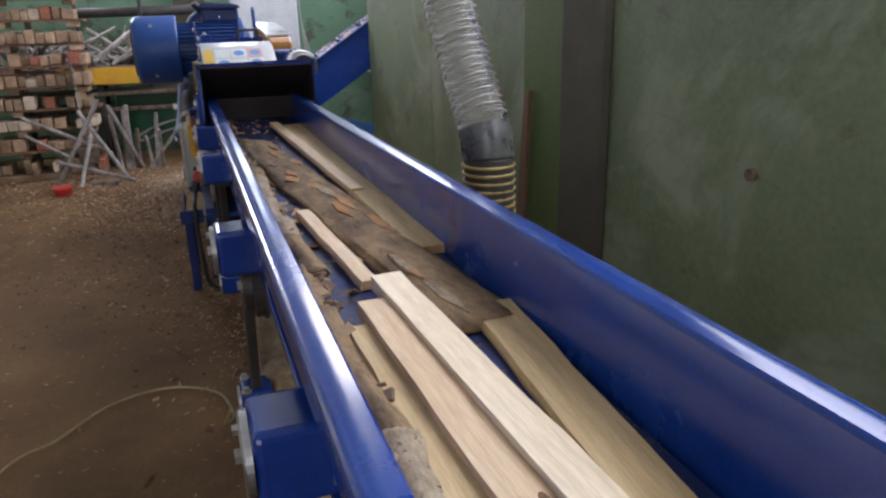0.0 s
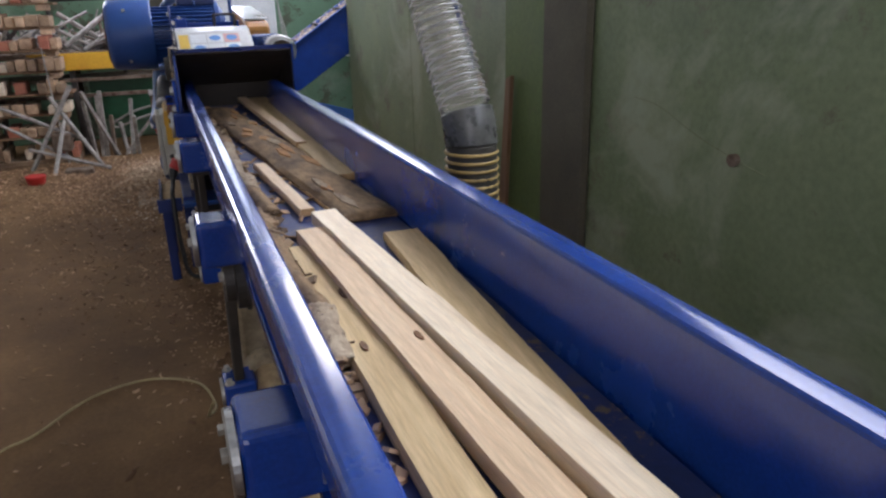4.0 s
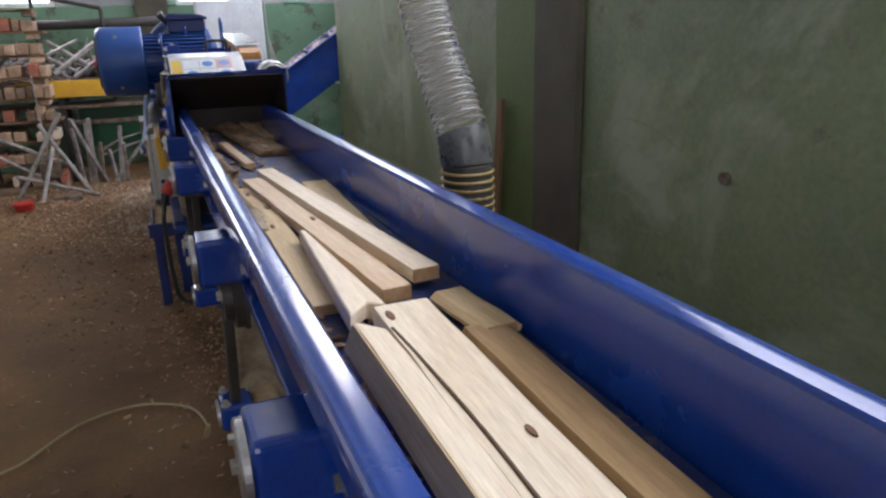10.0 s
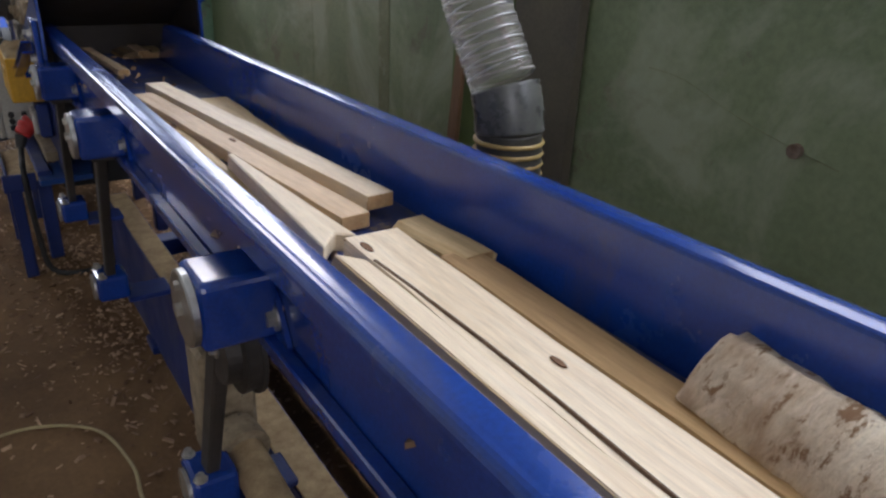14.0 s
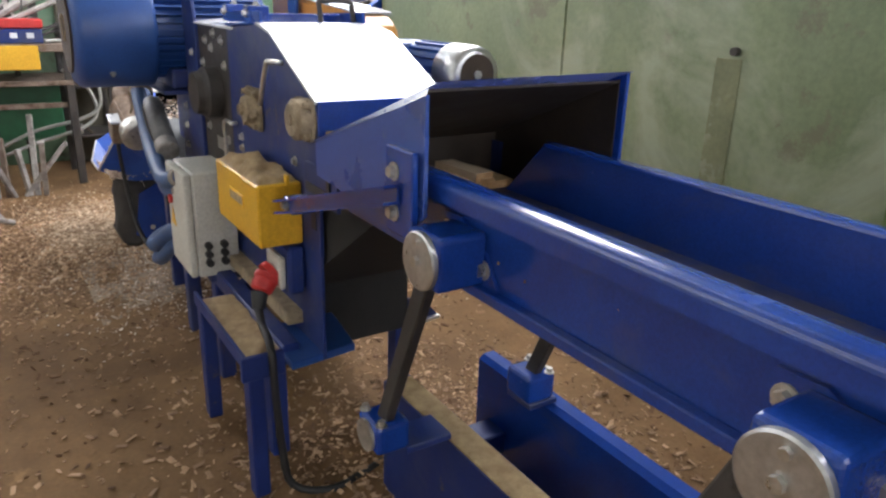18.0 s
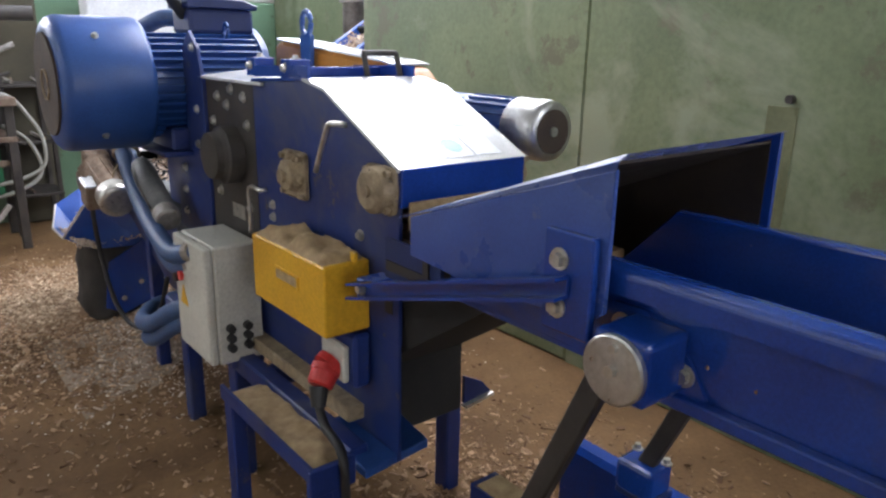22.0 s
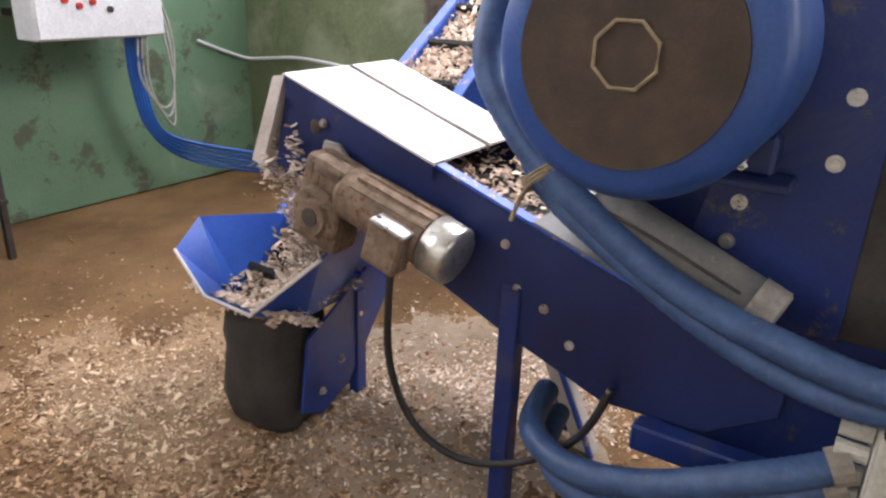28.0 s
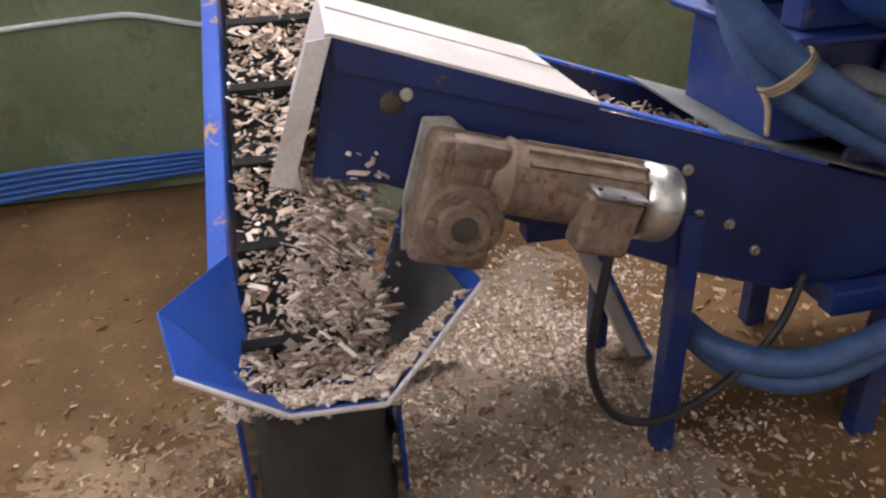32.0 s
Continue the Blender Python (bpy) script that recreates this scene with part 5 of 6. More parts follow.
def conduits():
    runs = (
        ("cable_conduit", [(-0.47, 2.72, 0.86), (-0.50, 2.86, 0.82), (-0.49, 3.05, 0.84), (-0.47, 3.28, 0.90), (-0.45, 3.50, 1.02), (-0.43, 3.68, 1.15), (-0.40, 3.80, 1.32), (-0.34, 3.76, 1.52), (-0.26, 3.58, 1.62), (-0.20, 3.48, 1.63)], 0.034),
        ("cable_conduit", [(-0.46, 2.74, 0.80), (-0.48, 2.92, 0.76), (-0.46, 3.15, 0.80), (-0.43, 3.45, 0.94), (-0.39, 3.66, 1.08), (-0.33, 3.72, 1.28), (-0.24, 3.62, 1.45)], 0.030),
        ("cable_conduit", [(-0.42, 2.90, 0.60), (-0.47, 3.05, 0.53), (-0.48, 3.28, 0.41), (-0.46, 3.48, 0.36), (-0.36, 3.62, 0.36), (-0.18, 3.66, 0.37)], 0.036),
        ("cable_conduit", [(-0.42, 2.90, 0.55), (-0.46, 3.05, 0.47), (-0.47, 3.28, 0.34), (-0.45, 3.46, 0.29), (-0.34, 3.58, 0.29), (-0.16, 3.62, 0.30)], 0.030),
    )
    for name, pts, r in runs:
        ob = thing(name, "dusty blue corrugated conduit looped from the control cabinet", "conduit", "cable conduits")
        part("conduit_wall", tube(pts, r, 14, None, 22, 0.06), CONDUIT, ob, "", True)
        p, q = Vector(pts[0]), Vector(pts[1])
        part("end_collar", rod(p, p.lerp(q, 0.25), r * 1.15, 14), CONDUIT_END, ob, "pale dusty end collar")
    for i in range(4):
        y, z = 2.878, 0.60 + 0.05 * i
        g = part("conduit_gland", rod((-0.42, y, z - 0.07), (-0.42, y + 0.06, z - 0.07), 0.020, 10), GREY_BOX, None)
        tagged(g, "grey plastic gland on the control cabinet", "cable gland", "conduit glands")
    k = thing("conduit_strap", "dusty brown strap tied round the blue conduits", "strap")
    w = Vector((0.03, 0.11, 0.13)).normalized()
    a = w.cross(Vector((1, 0, 0))).normalized()
    b = w.cross(a)
    p = Vector((-0.425, 3.615, 1.075))
    for d in (-0.008, 0.0, 0.008):
        part("strap_turn", tube([p + w * d + a * 0.058 * math.cos(i * math.pi / 6) + b * 0.050 * math.sin(i * math.pi / 6) for i in range(13)], 0.005, 6, None, 2), DUSTY_IRON, k, "", True)
    part("strap_tail", tube([p + a * 0.058, p + a * 0.064 + Vector((-0.03, 0, -0.02)), p + a * 0.06 + Vector((-0.05, 0.01, -0.07))], 0.006, 6), DUSTY_IRON, k, "", True)
    m = thing("pipe_sleeve", "dusty grey split plastic sleeve round the conduits", "sleeve")
    part("sleeve_wall", lathe((-0.405, 3.50, 1.045), (-0.43, 3.14, 0.905), [(0, 0.012), (0.06, 0.040), (0.15, 0.046), (1, 0.046)], 20), SLEEVE, m, "dusty grey plastic wall", True)
    part("sleeve_end", lathe((-0.43, 3.14, 0.905), (-0.434, 3.085, 0.884), [(0, 0.049), (0.9, 0.048), (1, 0.04)], 20), PALE_STEEL, m, "pale dusty end collar")
    part("sleeve_split", tube([(-0.452, 3.46, 1.03), (-0.474, 3.30, 0.98), (-0.476, 3.16, 0.925)], 0.004, 6), IRON, m)


CONDUIT_END = surface("pale_dusty_collar", (0.20, 0.17, 0.14), (0.36, 0.32, 0.27), 9, (0.6, 0.8), 0, 0.2)

conduits()


# ---- warning stickers on the chipper cover ----


def stickers():
    c = thing("warning_stickers", "block of yellow, blue and white safety stickers on the cover", "sticker")
    s = (1.43 - 1.262) / (2.115 - 1.768)

    def patch(x0, x1, v0, v1, mat, lift, label=""):
        y0, y1 = 1.768 + 0.347 * v0, 1.768 + 0.347 * v1
        o = [(y0, 1.262 + s * (y0 - 1.768) + lift), (y1, 1.262 + s * (y1 - 1.768) + lift), (y1, 1.262 + s * (y1 - 1.768) + lift + 0.0008), (y0, 1.262 + s * (y0 - 1.768) + lift + 0.0008)]
        return part("sticker", prism(o, "x", x0, x1), mat, c, label)

    patch(-0.29, -0.235, 0.06, 0.46, STICK_YELLOW, 0.0012, "yellow warning sticker")
    patch(-0.29, -0.235, 0.49, 0.90, STICK_YELLOW, 0.0012, "yellow warning sticker")
    for i in range(3):
        for k in range(3):
            x0, v0 = -0.225 + 0.095 * i, 0.06 + 0.29 * k
            patch(x0, x0 + 0.088, v0, v0 + 0.26, STICK_PINK if (i, k) == (2, 2) else STICK_WHITE, 0.0012)
            if (i + k) % 3 != 2:
                y, r = 1.768 + 0.347 * (v0 + 0.13), 0.032
                bm = bmesh.new()
                bmesh.ops.create_circle(bm, cap_ends=True, segments=24, radius=r, matrix=Matrix.Translation((x0 + 0.044, y, 1.262 + s * (y - 1.768) + 0.0032)) @ Matrix.Rotation(math.atan(s), 4, "X"))
                part("pictogram", bm, STICK_BLUE, c, "round blue pictogram")


STICK_YELLOW = surface("yellow_sticker_film", (0.70, 0.46, 0.05), tuple(v * 1.12 for v in (0.70, 0.46, 0.05)), 14, (0.30, 0.40), 0, 0.03, coat=0.35)
STICK_WHITE = surface("white_sticker_film", (0.70, 0.73, 0.76), tuple(v * 1.12 for v in (0.70, 0.73, 0.76)), 14, (0.30, 0.40), 0, 0.03, coat=0.35)
STICK_BLUE = surface("blue_sticker_ink", (0.07, 0.24, 0.60), tuple(v * 1.12 for v in (0.07, 0.24, 0.60)), 14, (0.30, 0.40), 0, 0.03, coat=0.35)
STICK_PINK = surface("red_sticker_ink", (0.62, 0.32, 0.30), tuple(v * 1.12 for v in (0.62, 0.32, 0.30)), 14, (0.30, 0.40), 0, 0.03, coat=0.35)
stickers()

# ---- beside the trough ----


def dust_hose():
    c = thing("extraction_hose", "clear ribbed dust extraction hose with a dark cuff", "hose")
    pts = [(0.42, 0.10, 3.6), (0.40, 0.0, 2.6), (0.412, -0.12, 2.0), (0.432, -0.23, 1.65), (0.455, -0.33, 1.43), (0.472, -0.43, 1.26)]
    body = tube(pts, 0.080, 28, None, 30, 0.075)
    part("hose_wall", body, HOSE, c, "clear ribbed plastic wall", True)
    wire = bmesh.new()
    path = [Vector(p) for p in pts]
    coil = []
    n = 92 * 10
    lens = [0]
    for a, b in zip(path, path[1:]):
        lens.append(lens[-1] + (b - a).length)
    for i in range(n):
        s = lens[-1] * i / n
        k = max(j for j in range(len(path) - 1) if lens[j] <= s)
        u = (s - lens[k]) / (lens[k + 1] - lens[k])
        d = (path[k + 1] - path[k]).normalized()
        e = d.orthogonal().normalized()
        f = d.cross(e)
        a = 2 * math.pi * i / 10
        coil.append(path[k].lerp(path[k + 1], u) + 0.083 * (e * math.cos(a) + f * math.sin(a)))
    part("spiral_wire", tube(coil, 0.0022, 5, wire, 1), STEEL, c, "steel spiral wire", True)
    part("hose_cuff", tube([(0.473, -0.435, 1.25), (0.477, -0.452, 1.20), (0.478, -0.46, 1.145)], 0.085, 28, None, 6, 0.03), CUFF, c, "dark cuff", True)
    part("lower_hose", tube([(0.478, -0.46, 1.15), (0.482, -0.465, 1.0), (0.49, -0.455, 0.8), (0.50, -0.43, 0.5), (0.52, -0.38, 0.1), (0.53, -0.36, 0.0)], 0.081, 28, None, 12, 0.04), DARK_HOSE, c, "dark hose", True)
    for i in range(26):
        z = 1.125 - 0.026 * i
        x, y = 0.478 + 0.02 * (1.125 - z), -0.461 + 0.005 * (1.125 - z)
        bm = bmesh.new()
        tube([(x + 0.083 * math.cos(a), y + 0.083 * math.sin(a), z) for a in (k * math.pi / 8 for k in range(17))], 0.006, 6, bm, 1)
        part("yellow_rib", bm, RIB, c, "yellow helix rib", True)
    s = thing("leaning_plank", "narrow weathered plank leaning on the wall", "plank")
    part("plank_body", prism([(0.93, 0.0), (1.02, 0.0), (0.89, 1.18), (0.83, 1.20)], "x", 1.26, 1.283, 0.003), PLANK_OLD, s)
    w = thing("floor_cable", "dirty yellow cable lying on the floor", "cable")
    part("cable_run", tube([(-2.3, -1.3, 0.012), (-1.6, -0.65, 0.014), (-1.25, 0.12, 0.014), (-1.08, 0.28, 0.013), (-0.89, 0.50, 0.013), (-0.66, 0.56, 0.014), (-0.46, 0.44, 0.014), (-0.40, 0.16, 0.05), (-0.43, -0.25, 0.25), (-0.41, -0.50, 0.44)], 0.0055, 8, None, 8), CABLE_YELLOW, w, "", True)
    d = thing("drive_shaft", "sawdust-coated drive shaft and spring below the trough", "shaft")
    part("shaft_tube", tube([(-0.24, -0.46, 0.50), (-0.235, -0.75, 0.47), (-0.22, -1.1, 0.44), (-0.21, -1.5, 0.43)], 0.042, 16, None, 4), DUST, d, "sawdust-coated tube", True)
    part("shaft_collar", lathe((-0.245, -0.43, 0.505), (-0.24, -0.50, 0.50), [(0, 0.058), (1, 0.060)], 20), DUSTY_IRON, d)
    part("shaft_bracket", box(-0.30, -0.18, -0.42, -0.30, 0.42, 0.72, 0.01), DUSTY_IRON, d, "dusty bearing bracket")


CUFF = surface("dark_clear_cuff", (0.06, 0.062, 0.06), (0.13, 0.13, 0.115), 20, (0.2, 0.4), 0, 0.1)
DARK_HOSE = surface("dark_grey_hose", (0.035, 0.033, 0.028), (0.07, 0.065, 0.05), 12, (0.4, 0.6), 0, 0.1)
RIB = plain("yellow_hose_rib", (0.42, 0.30, 0.10), 0.5)
dust_hose()

# ---- far end: wall cabinet, bench, scrap and stacked wood ----


def far_end():
    c = thing("wall_cabinet", "large white switch cabinet fixed to the wall", "cabinet")
    part("cabinet_body", box(0.23, 1.02, 6.85, 7.05, 1.09, 1.93, 0.008), WHITE, c)
    part("cabinet_door", box(0.24, 1.01, 6.838, 6.849, 1.10, 1.92, 0.004), WHITE, c, "white door")
    for x, z in ((0.40, 1.30), (0.48, 1.27), (0.56, 1.29), (0.66, 1.25)):
        part("push_button", rod((x, 6.838, z), (x, 6.822, z), 0.018, 12), BLACK if x > 0.6 else RED, c)
    for z in (1.2, 1.75):
        part("wall_bracket", box(0.30, 0.95, 7.05, 7.31, z, z + 0.04, 0.003), IRON, c)
    k = thing("cable_bundle", "blue and grey cables drooping from the switch cabinet along the wall", "cable")
    for i in range(5):
        o = 0.02 * i
        part("blue_cable", tube([(0.82 + o, 6.95, 1.10), (0.84 + o, 6.98, 0.85), (0.95 + o, 7.02, 0.50), (1.25, 7.0 - o, 0.24 + 1.6 * o), (1.7, 6.6, 0.12 + 1.6 * o), (1.97 + 0.3 * o, 6.0, 0.09 + 1.5 * o), (2.02 + 0.2 * o, 5.4, 0.10 + 1.3 * o), (2.03, 4.7, 0.13 + o)], 0.013, 8, None, 5), CABLE_BLUE, k, "", True)
    for i in range(3):
        o = 0.03 * i
        part("grey_cable", tube([(0.86 + o, 6.9, 1.10), (0.82 + o, 6.85, 0.85 - o), (0.95 + o, 6.85, 0.66 - 2 * o), (1.08, 6.9, 0.75), (1.10 + o, 6.98, 1.1), (1.09, 7.1, 1.6), (1.1, 7.2, 2.3)], 0.008, 6, None, 6), CABLE_GREY, k, "", True)
    part("wall_cable", tube([(1.6, 7.27, 1.0), (2.0, 7.26, 0.86), (2.082, 7.1, 0.86), (2.082, 6.75, 0.89), (2.082, 6.2, 0.86), (2.082, 5.97, 0.885), (2.082, 5.5, 0.91), (2.082, 5.33, 0.90), (2.082, 5.02, 0.83), (2.082, 4.6, 0.80)], 0.013, 8, None, 6), WHITE, k, "white cable along the wall", True)
    part("black_cable", tube([(2.08, 4.98, 0.84), (2.06, 5.05, 0.72), (2.06, 5.04, 0.45), (2.07, 4.95, 0.25)], 0.010, 6), BLACK, k, "black cable", True)
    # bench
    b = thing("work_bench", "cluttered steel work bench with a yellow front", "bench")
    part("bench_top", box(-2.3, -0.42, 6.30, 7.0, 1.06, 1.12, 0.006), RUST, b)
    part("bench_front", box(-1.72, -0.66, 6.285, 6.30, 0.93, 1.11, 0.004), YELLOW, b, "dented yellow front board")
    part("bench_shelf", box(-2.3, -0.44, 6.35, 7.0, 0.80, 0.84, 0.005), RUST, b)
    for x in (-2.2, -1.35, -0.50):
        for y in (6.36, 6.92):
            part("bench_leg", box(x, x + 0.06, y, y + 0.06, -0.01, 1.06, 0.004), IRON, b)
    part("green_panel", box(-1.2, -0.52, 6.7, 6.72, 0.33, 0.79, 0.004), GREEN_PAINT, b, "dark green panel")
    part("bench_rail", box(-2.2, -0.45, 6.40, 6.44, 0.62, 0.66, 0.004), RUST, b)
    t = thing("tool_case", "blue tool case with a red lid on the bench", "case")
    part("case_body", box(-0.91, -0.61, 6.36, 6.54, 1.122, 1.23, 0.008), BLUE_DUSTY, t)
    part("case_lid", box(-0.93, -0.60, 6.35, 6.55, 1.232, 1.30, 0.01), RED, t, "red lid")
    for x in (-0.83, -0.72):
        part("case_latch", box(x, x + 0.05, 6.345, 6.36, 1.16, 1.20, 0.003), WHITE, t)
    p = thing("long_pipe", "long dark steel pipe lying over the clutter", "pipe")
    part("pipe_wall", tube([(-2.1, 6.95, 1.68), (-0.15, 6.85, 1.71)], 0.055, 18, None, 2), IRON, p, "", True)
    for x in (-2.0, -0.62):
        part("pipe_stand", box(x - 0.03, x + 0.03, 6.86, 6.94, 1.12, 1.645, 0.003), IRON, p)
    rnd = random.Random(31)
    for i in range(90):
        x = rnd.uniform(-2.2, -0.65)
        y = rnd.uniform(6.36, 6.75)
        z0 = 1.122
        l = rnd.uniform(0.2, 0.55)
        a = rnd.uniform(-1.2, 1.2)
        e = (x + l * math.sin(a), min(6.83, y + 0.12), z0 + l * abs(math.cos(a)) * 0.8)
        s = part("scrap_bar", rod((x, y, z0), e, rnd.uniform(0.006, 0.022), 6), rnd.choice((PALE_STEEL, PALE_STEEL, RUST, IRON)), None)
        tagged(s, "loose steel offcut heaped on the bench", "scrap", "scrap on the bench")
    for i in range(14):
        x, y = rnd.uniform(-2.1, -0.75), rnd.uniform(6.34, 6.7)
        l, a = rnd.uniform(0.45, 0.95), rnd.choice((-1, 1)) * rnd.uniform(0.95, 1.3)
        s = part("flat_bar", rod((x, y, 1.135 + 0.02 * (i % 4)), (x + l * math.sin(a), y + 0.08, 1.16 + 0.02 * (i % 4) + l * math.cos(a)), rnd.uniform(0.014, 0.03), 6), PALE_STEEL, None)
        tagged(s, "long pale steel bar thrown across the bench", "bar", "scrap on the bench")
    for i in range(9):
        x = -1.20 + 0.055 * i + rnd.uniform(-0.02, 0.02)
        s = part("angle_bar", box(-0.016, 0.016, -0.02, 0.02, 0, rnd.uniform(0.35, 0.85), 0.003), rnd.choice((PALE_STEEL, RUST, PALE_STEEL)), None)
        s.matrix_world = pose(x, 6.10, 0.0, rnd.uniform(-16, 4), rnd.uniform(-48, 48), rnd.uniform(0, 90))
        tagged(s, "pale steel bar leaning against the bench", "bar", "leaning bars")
    f = thing("scrap_trestle", "rusty pale steel trestle on splayed legs", "trestle")
    for a, e, r in (((-1.77, 5.35, 0.0), (-1.27, 5.45, 0.85), 0.022), ((-1.07, 5.35, 0.0), (-1.47, 5.45, 0.75), 0.022), ((-1.52, 5.0, 0.0), (-1.37, 5.45, 0.55), 0.020), ((-1.97, 5.4, 0.72), (-1.22, 5.45, 0.30), 0.020), ((-1.72, 5.3, 0.28), (-1.02, 5.25, 0.04), 0.018), ((-1.32, 5.4, 0.1), (-1.97, 5.4, 0.55), 0.016)):
        part("trestle_bar", rod(a, e, r, 8), PALE_STEEL, f)
    part("trestle_block", box(-1.52, -1.34, 5.35, 5.5, 0.22, 0.40, 0.02), RUST, f)
    part("trestle_foot", box(-1.42, -1.17, 5.05, 5.2, 0.0, 0.09, 0.01), RUST, f)
    q = thing("steel_shelf", "dark steel shelf loaded with pale offcuts under the cabinet", "shelf")
    for x in (-0.46, -0.14):
        for y in (6.78, 7.16):
            part("shelf_post", box(x, x + 0.035, y, y + 0.035, -0.01, 1.24, 0.003), IRON, q)
    for z in (0.30, 0.72, 1.16):
        part("shelf_plate", box(-0.47, -0.10, 6.77, 7.20, z, z + 0.025, 0.003), IRON, q)
    for i in range(9):
        x, z = rnd.uniform(-0.42, -0.18), rnd.choice((0.325, 0.745, 1.185))
        part("steel_offcut", rod((x, 6.80, z + 0.015), (x + rnd.uniform(-0.05, 0.05), 7.15, z + 0.015 + rnd.uniform(0, 0.03)), rnd.uniform(0.009, 0.016), 7), rnd.choice((PALE_STEEL, RUST, PALE_STEEL)), q)
    h = thing("air_hose", "pale air hose looped from the bench", "hose")
    part("hose_run", tube([(-0.60, 6.42, 1.132), (-0.48, 6.48, 1.134), (-0.40, 6.52, 1.08), (-0.33, 6.55, 0.98), (-0.25, 6.56, 0.82), (-0.25, 6.56, 0.60), (-0.40, 6.56, 0.50), (-0.75, 6.56, 0.42), (-1.0, 6.56, 0.30), (-0.98, 6.58, 0.24), (-0.75, 6.58, 0.32), (-0.40, 6.58, 0.42), (-0.27, 6.6, 0.55), (-0.34, 6.6, 0.78), (-0.5, 6.55, 0.90)], 0.014, 8, None, 6), CABLE_GREY, h, "", True)
    r = thing("gate_rail", "dark steel hand rail frame by the far wall", "rail")
    for a, e in (((-1.5, 6.9, 0.0), (-1.5, 6.9, 2.02)), ((-0.8, 6.8, 0.0), (-0.8, 6.8, 1.86)), ((-1.5, 6.9, 2.02), (-0.8, 6.8, 1.86))):
        part("rail_bar", rod(a, e, 0.022, 10), IRON, r)
    g = thing("air_duct", "grey round air duct hanging by the windows", "duct")
    part("pipe_wall", rod((1.86, 5.35, 1.22), (1.86, 5.35, HALL), 0.13, 24), PALE_STEEL, g, "", True)
    part("pipe_collar", rod((1.86, 5.35, 1.84), (1.86, 5.35, 1.92), 0.155, 24), PALE_STEEL, g, "grey collar")
    v = thing("red_pot", "small dented red pot on the floor", "pot")
    part("pot_wall", lathe((-1.63, 4.78, 0.005), (-1.63, 4.78, 0.12), [(0, 0.065), (0.9, 0.085), (1, 0.088)], 20), RED, v, "", True)
    part("pot_rim", lathe((-1.63, 4.78, 0.118), (-1.63, 4.78, 0.126), [(0, 0.090), (1, 0.088)], 20), RED, v)


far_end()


def wood_rack():
    c = thing("wood_rack", "tall rack of stacked offcuts drying between boards", "stack")
    rnd = random.Random(77)
    x0, x1, y0 = -2.93, -1.35, 5.90
    z = 0.07
    part("pallet", box(x0, x1, y0, y0 + 0.36, 0.0, 0.06, 0.006), FIREWOOD, c)
    row = 0
    while z < 1.74:
        h = rnd.uniform(0.13, 0.17)
        x = x0 + rnd.uniform(0, 0.05)
        while x < x1 - 0.05:
            w = rnd.uniform(0.05, 0.12)
            if rnd.random() < 0.86:
                bm = box(x, min(x + w, x1), y0 + rnd.uniform(-0.06, 0.05), y0 + 0.34, z, z + h * rnd.uniform(0.62, 1.0), 0.008)
                part("offcut", bm, rnd.choices((FIREWOOD_RED, FIREWOOD_PALE, FIREWOOD), (0.12, 0.22, 0.66))[0], c)
            x += w + rnd.uniform(0.004, 0.016)
        z += h
        for x in (x0 + 0.02, (x0 + x1) / 2, x1 - 0.14):
            part("spacer", box(x, x + 0.10, y0 + 0.02, y0 + 0.33, z + 0.001, z + 0.055, 0.005), FIREWOOD, c)
        z += 0.056
        part("shelf_board", box(x0 - 0.05, x1 + rnd.uniform(-0.04, 0.06), y0 - rnd.uniform(-0.02, 0.04), y0 + 0.36, z, z + 0.020, 0.003), PLANK_OLD, c)
        z += 0.022
        row += 1
    part("rack_wire", tube([(-1.50, 5.82, 1.20), (-1.49, 5.80, 0.8), (-1.47, 5.80, 0.3), (-1.45, 5.78, 0.0)], 0.007, 6), PALE_STEEL, c)
    # an end stack turned the other way
    e = thing("wood_rack", "shorter stack of pale offcuts beside the rack", "stack")
    z = 0.0
    while z < 0.95:
        h = rnd.uniform(0.06, 0.10)
        for x in (-3.25, -3.08, -2.92):
            part("offcut", box(x, x + 0.14, 4.75 + rnd.uniform(-0.05, 0.05), 5.25, z, z + h * 0.95, 0.006), FIREWOOD_PALE, e)
        z += h


FIREWOOD_RED = surface("reddish_offcut_wood", (0.26, 0.08, 0.05), (0.42, 0.17, 0.10), 9, (0.75, 0.9), 0, 0.4, 40, vary=0.2)
FIREWOOD_PALE = surface("pale_offcut_wood", (0.48, 0.38, 0.27), (0.68, 0.57, 0.43), 9, (0.75, 0.9), 0, 0.4, 40, vary=0.2)
wood_rack()


def drift_height(x, y):
    u = math.hypot((x - 0.05) / 0.72, (y - 4.1) / 0.62)
    w = 0.9 - u + 0.45 * noise.noise(Vector((x * 3.1, y * 3.1, 2))) + 0.2 * noise.noise(Vector((x * 11, y * 11, 5)))
    base = 0.06 * math.exp(-2.2 * (math.hypot(x + 0.05, y - 4.1) / 0.65) ** 2)
    return base + 0.020 * max(-1.5, min(w, 0.8)) + 0.004 * noise.noise(Vector((x * 40, y * 40, 1)))


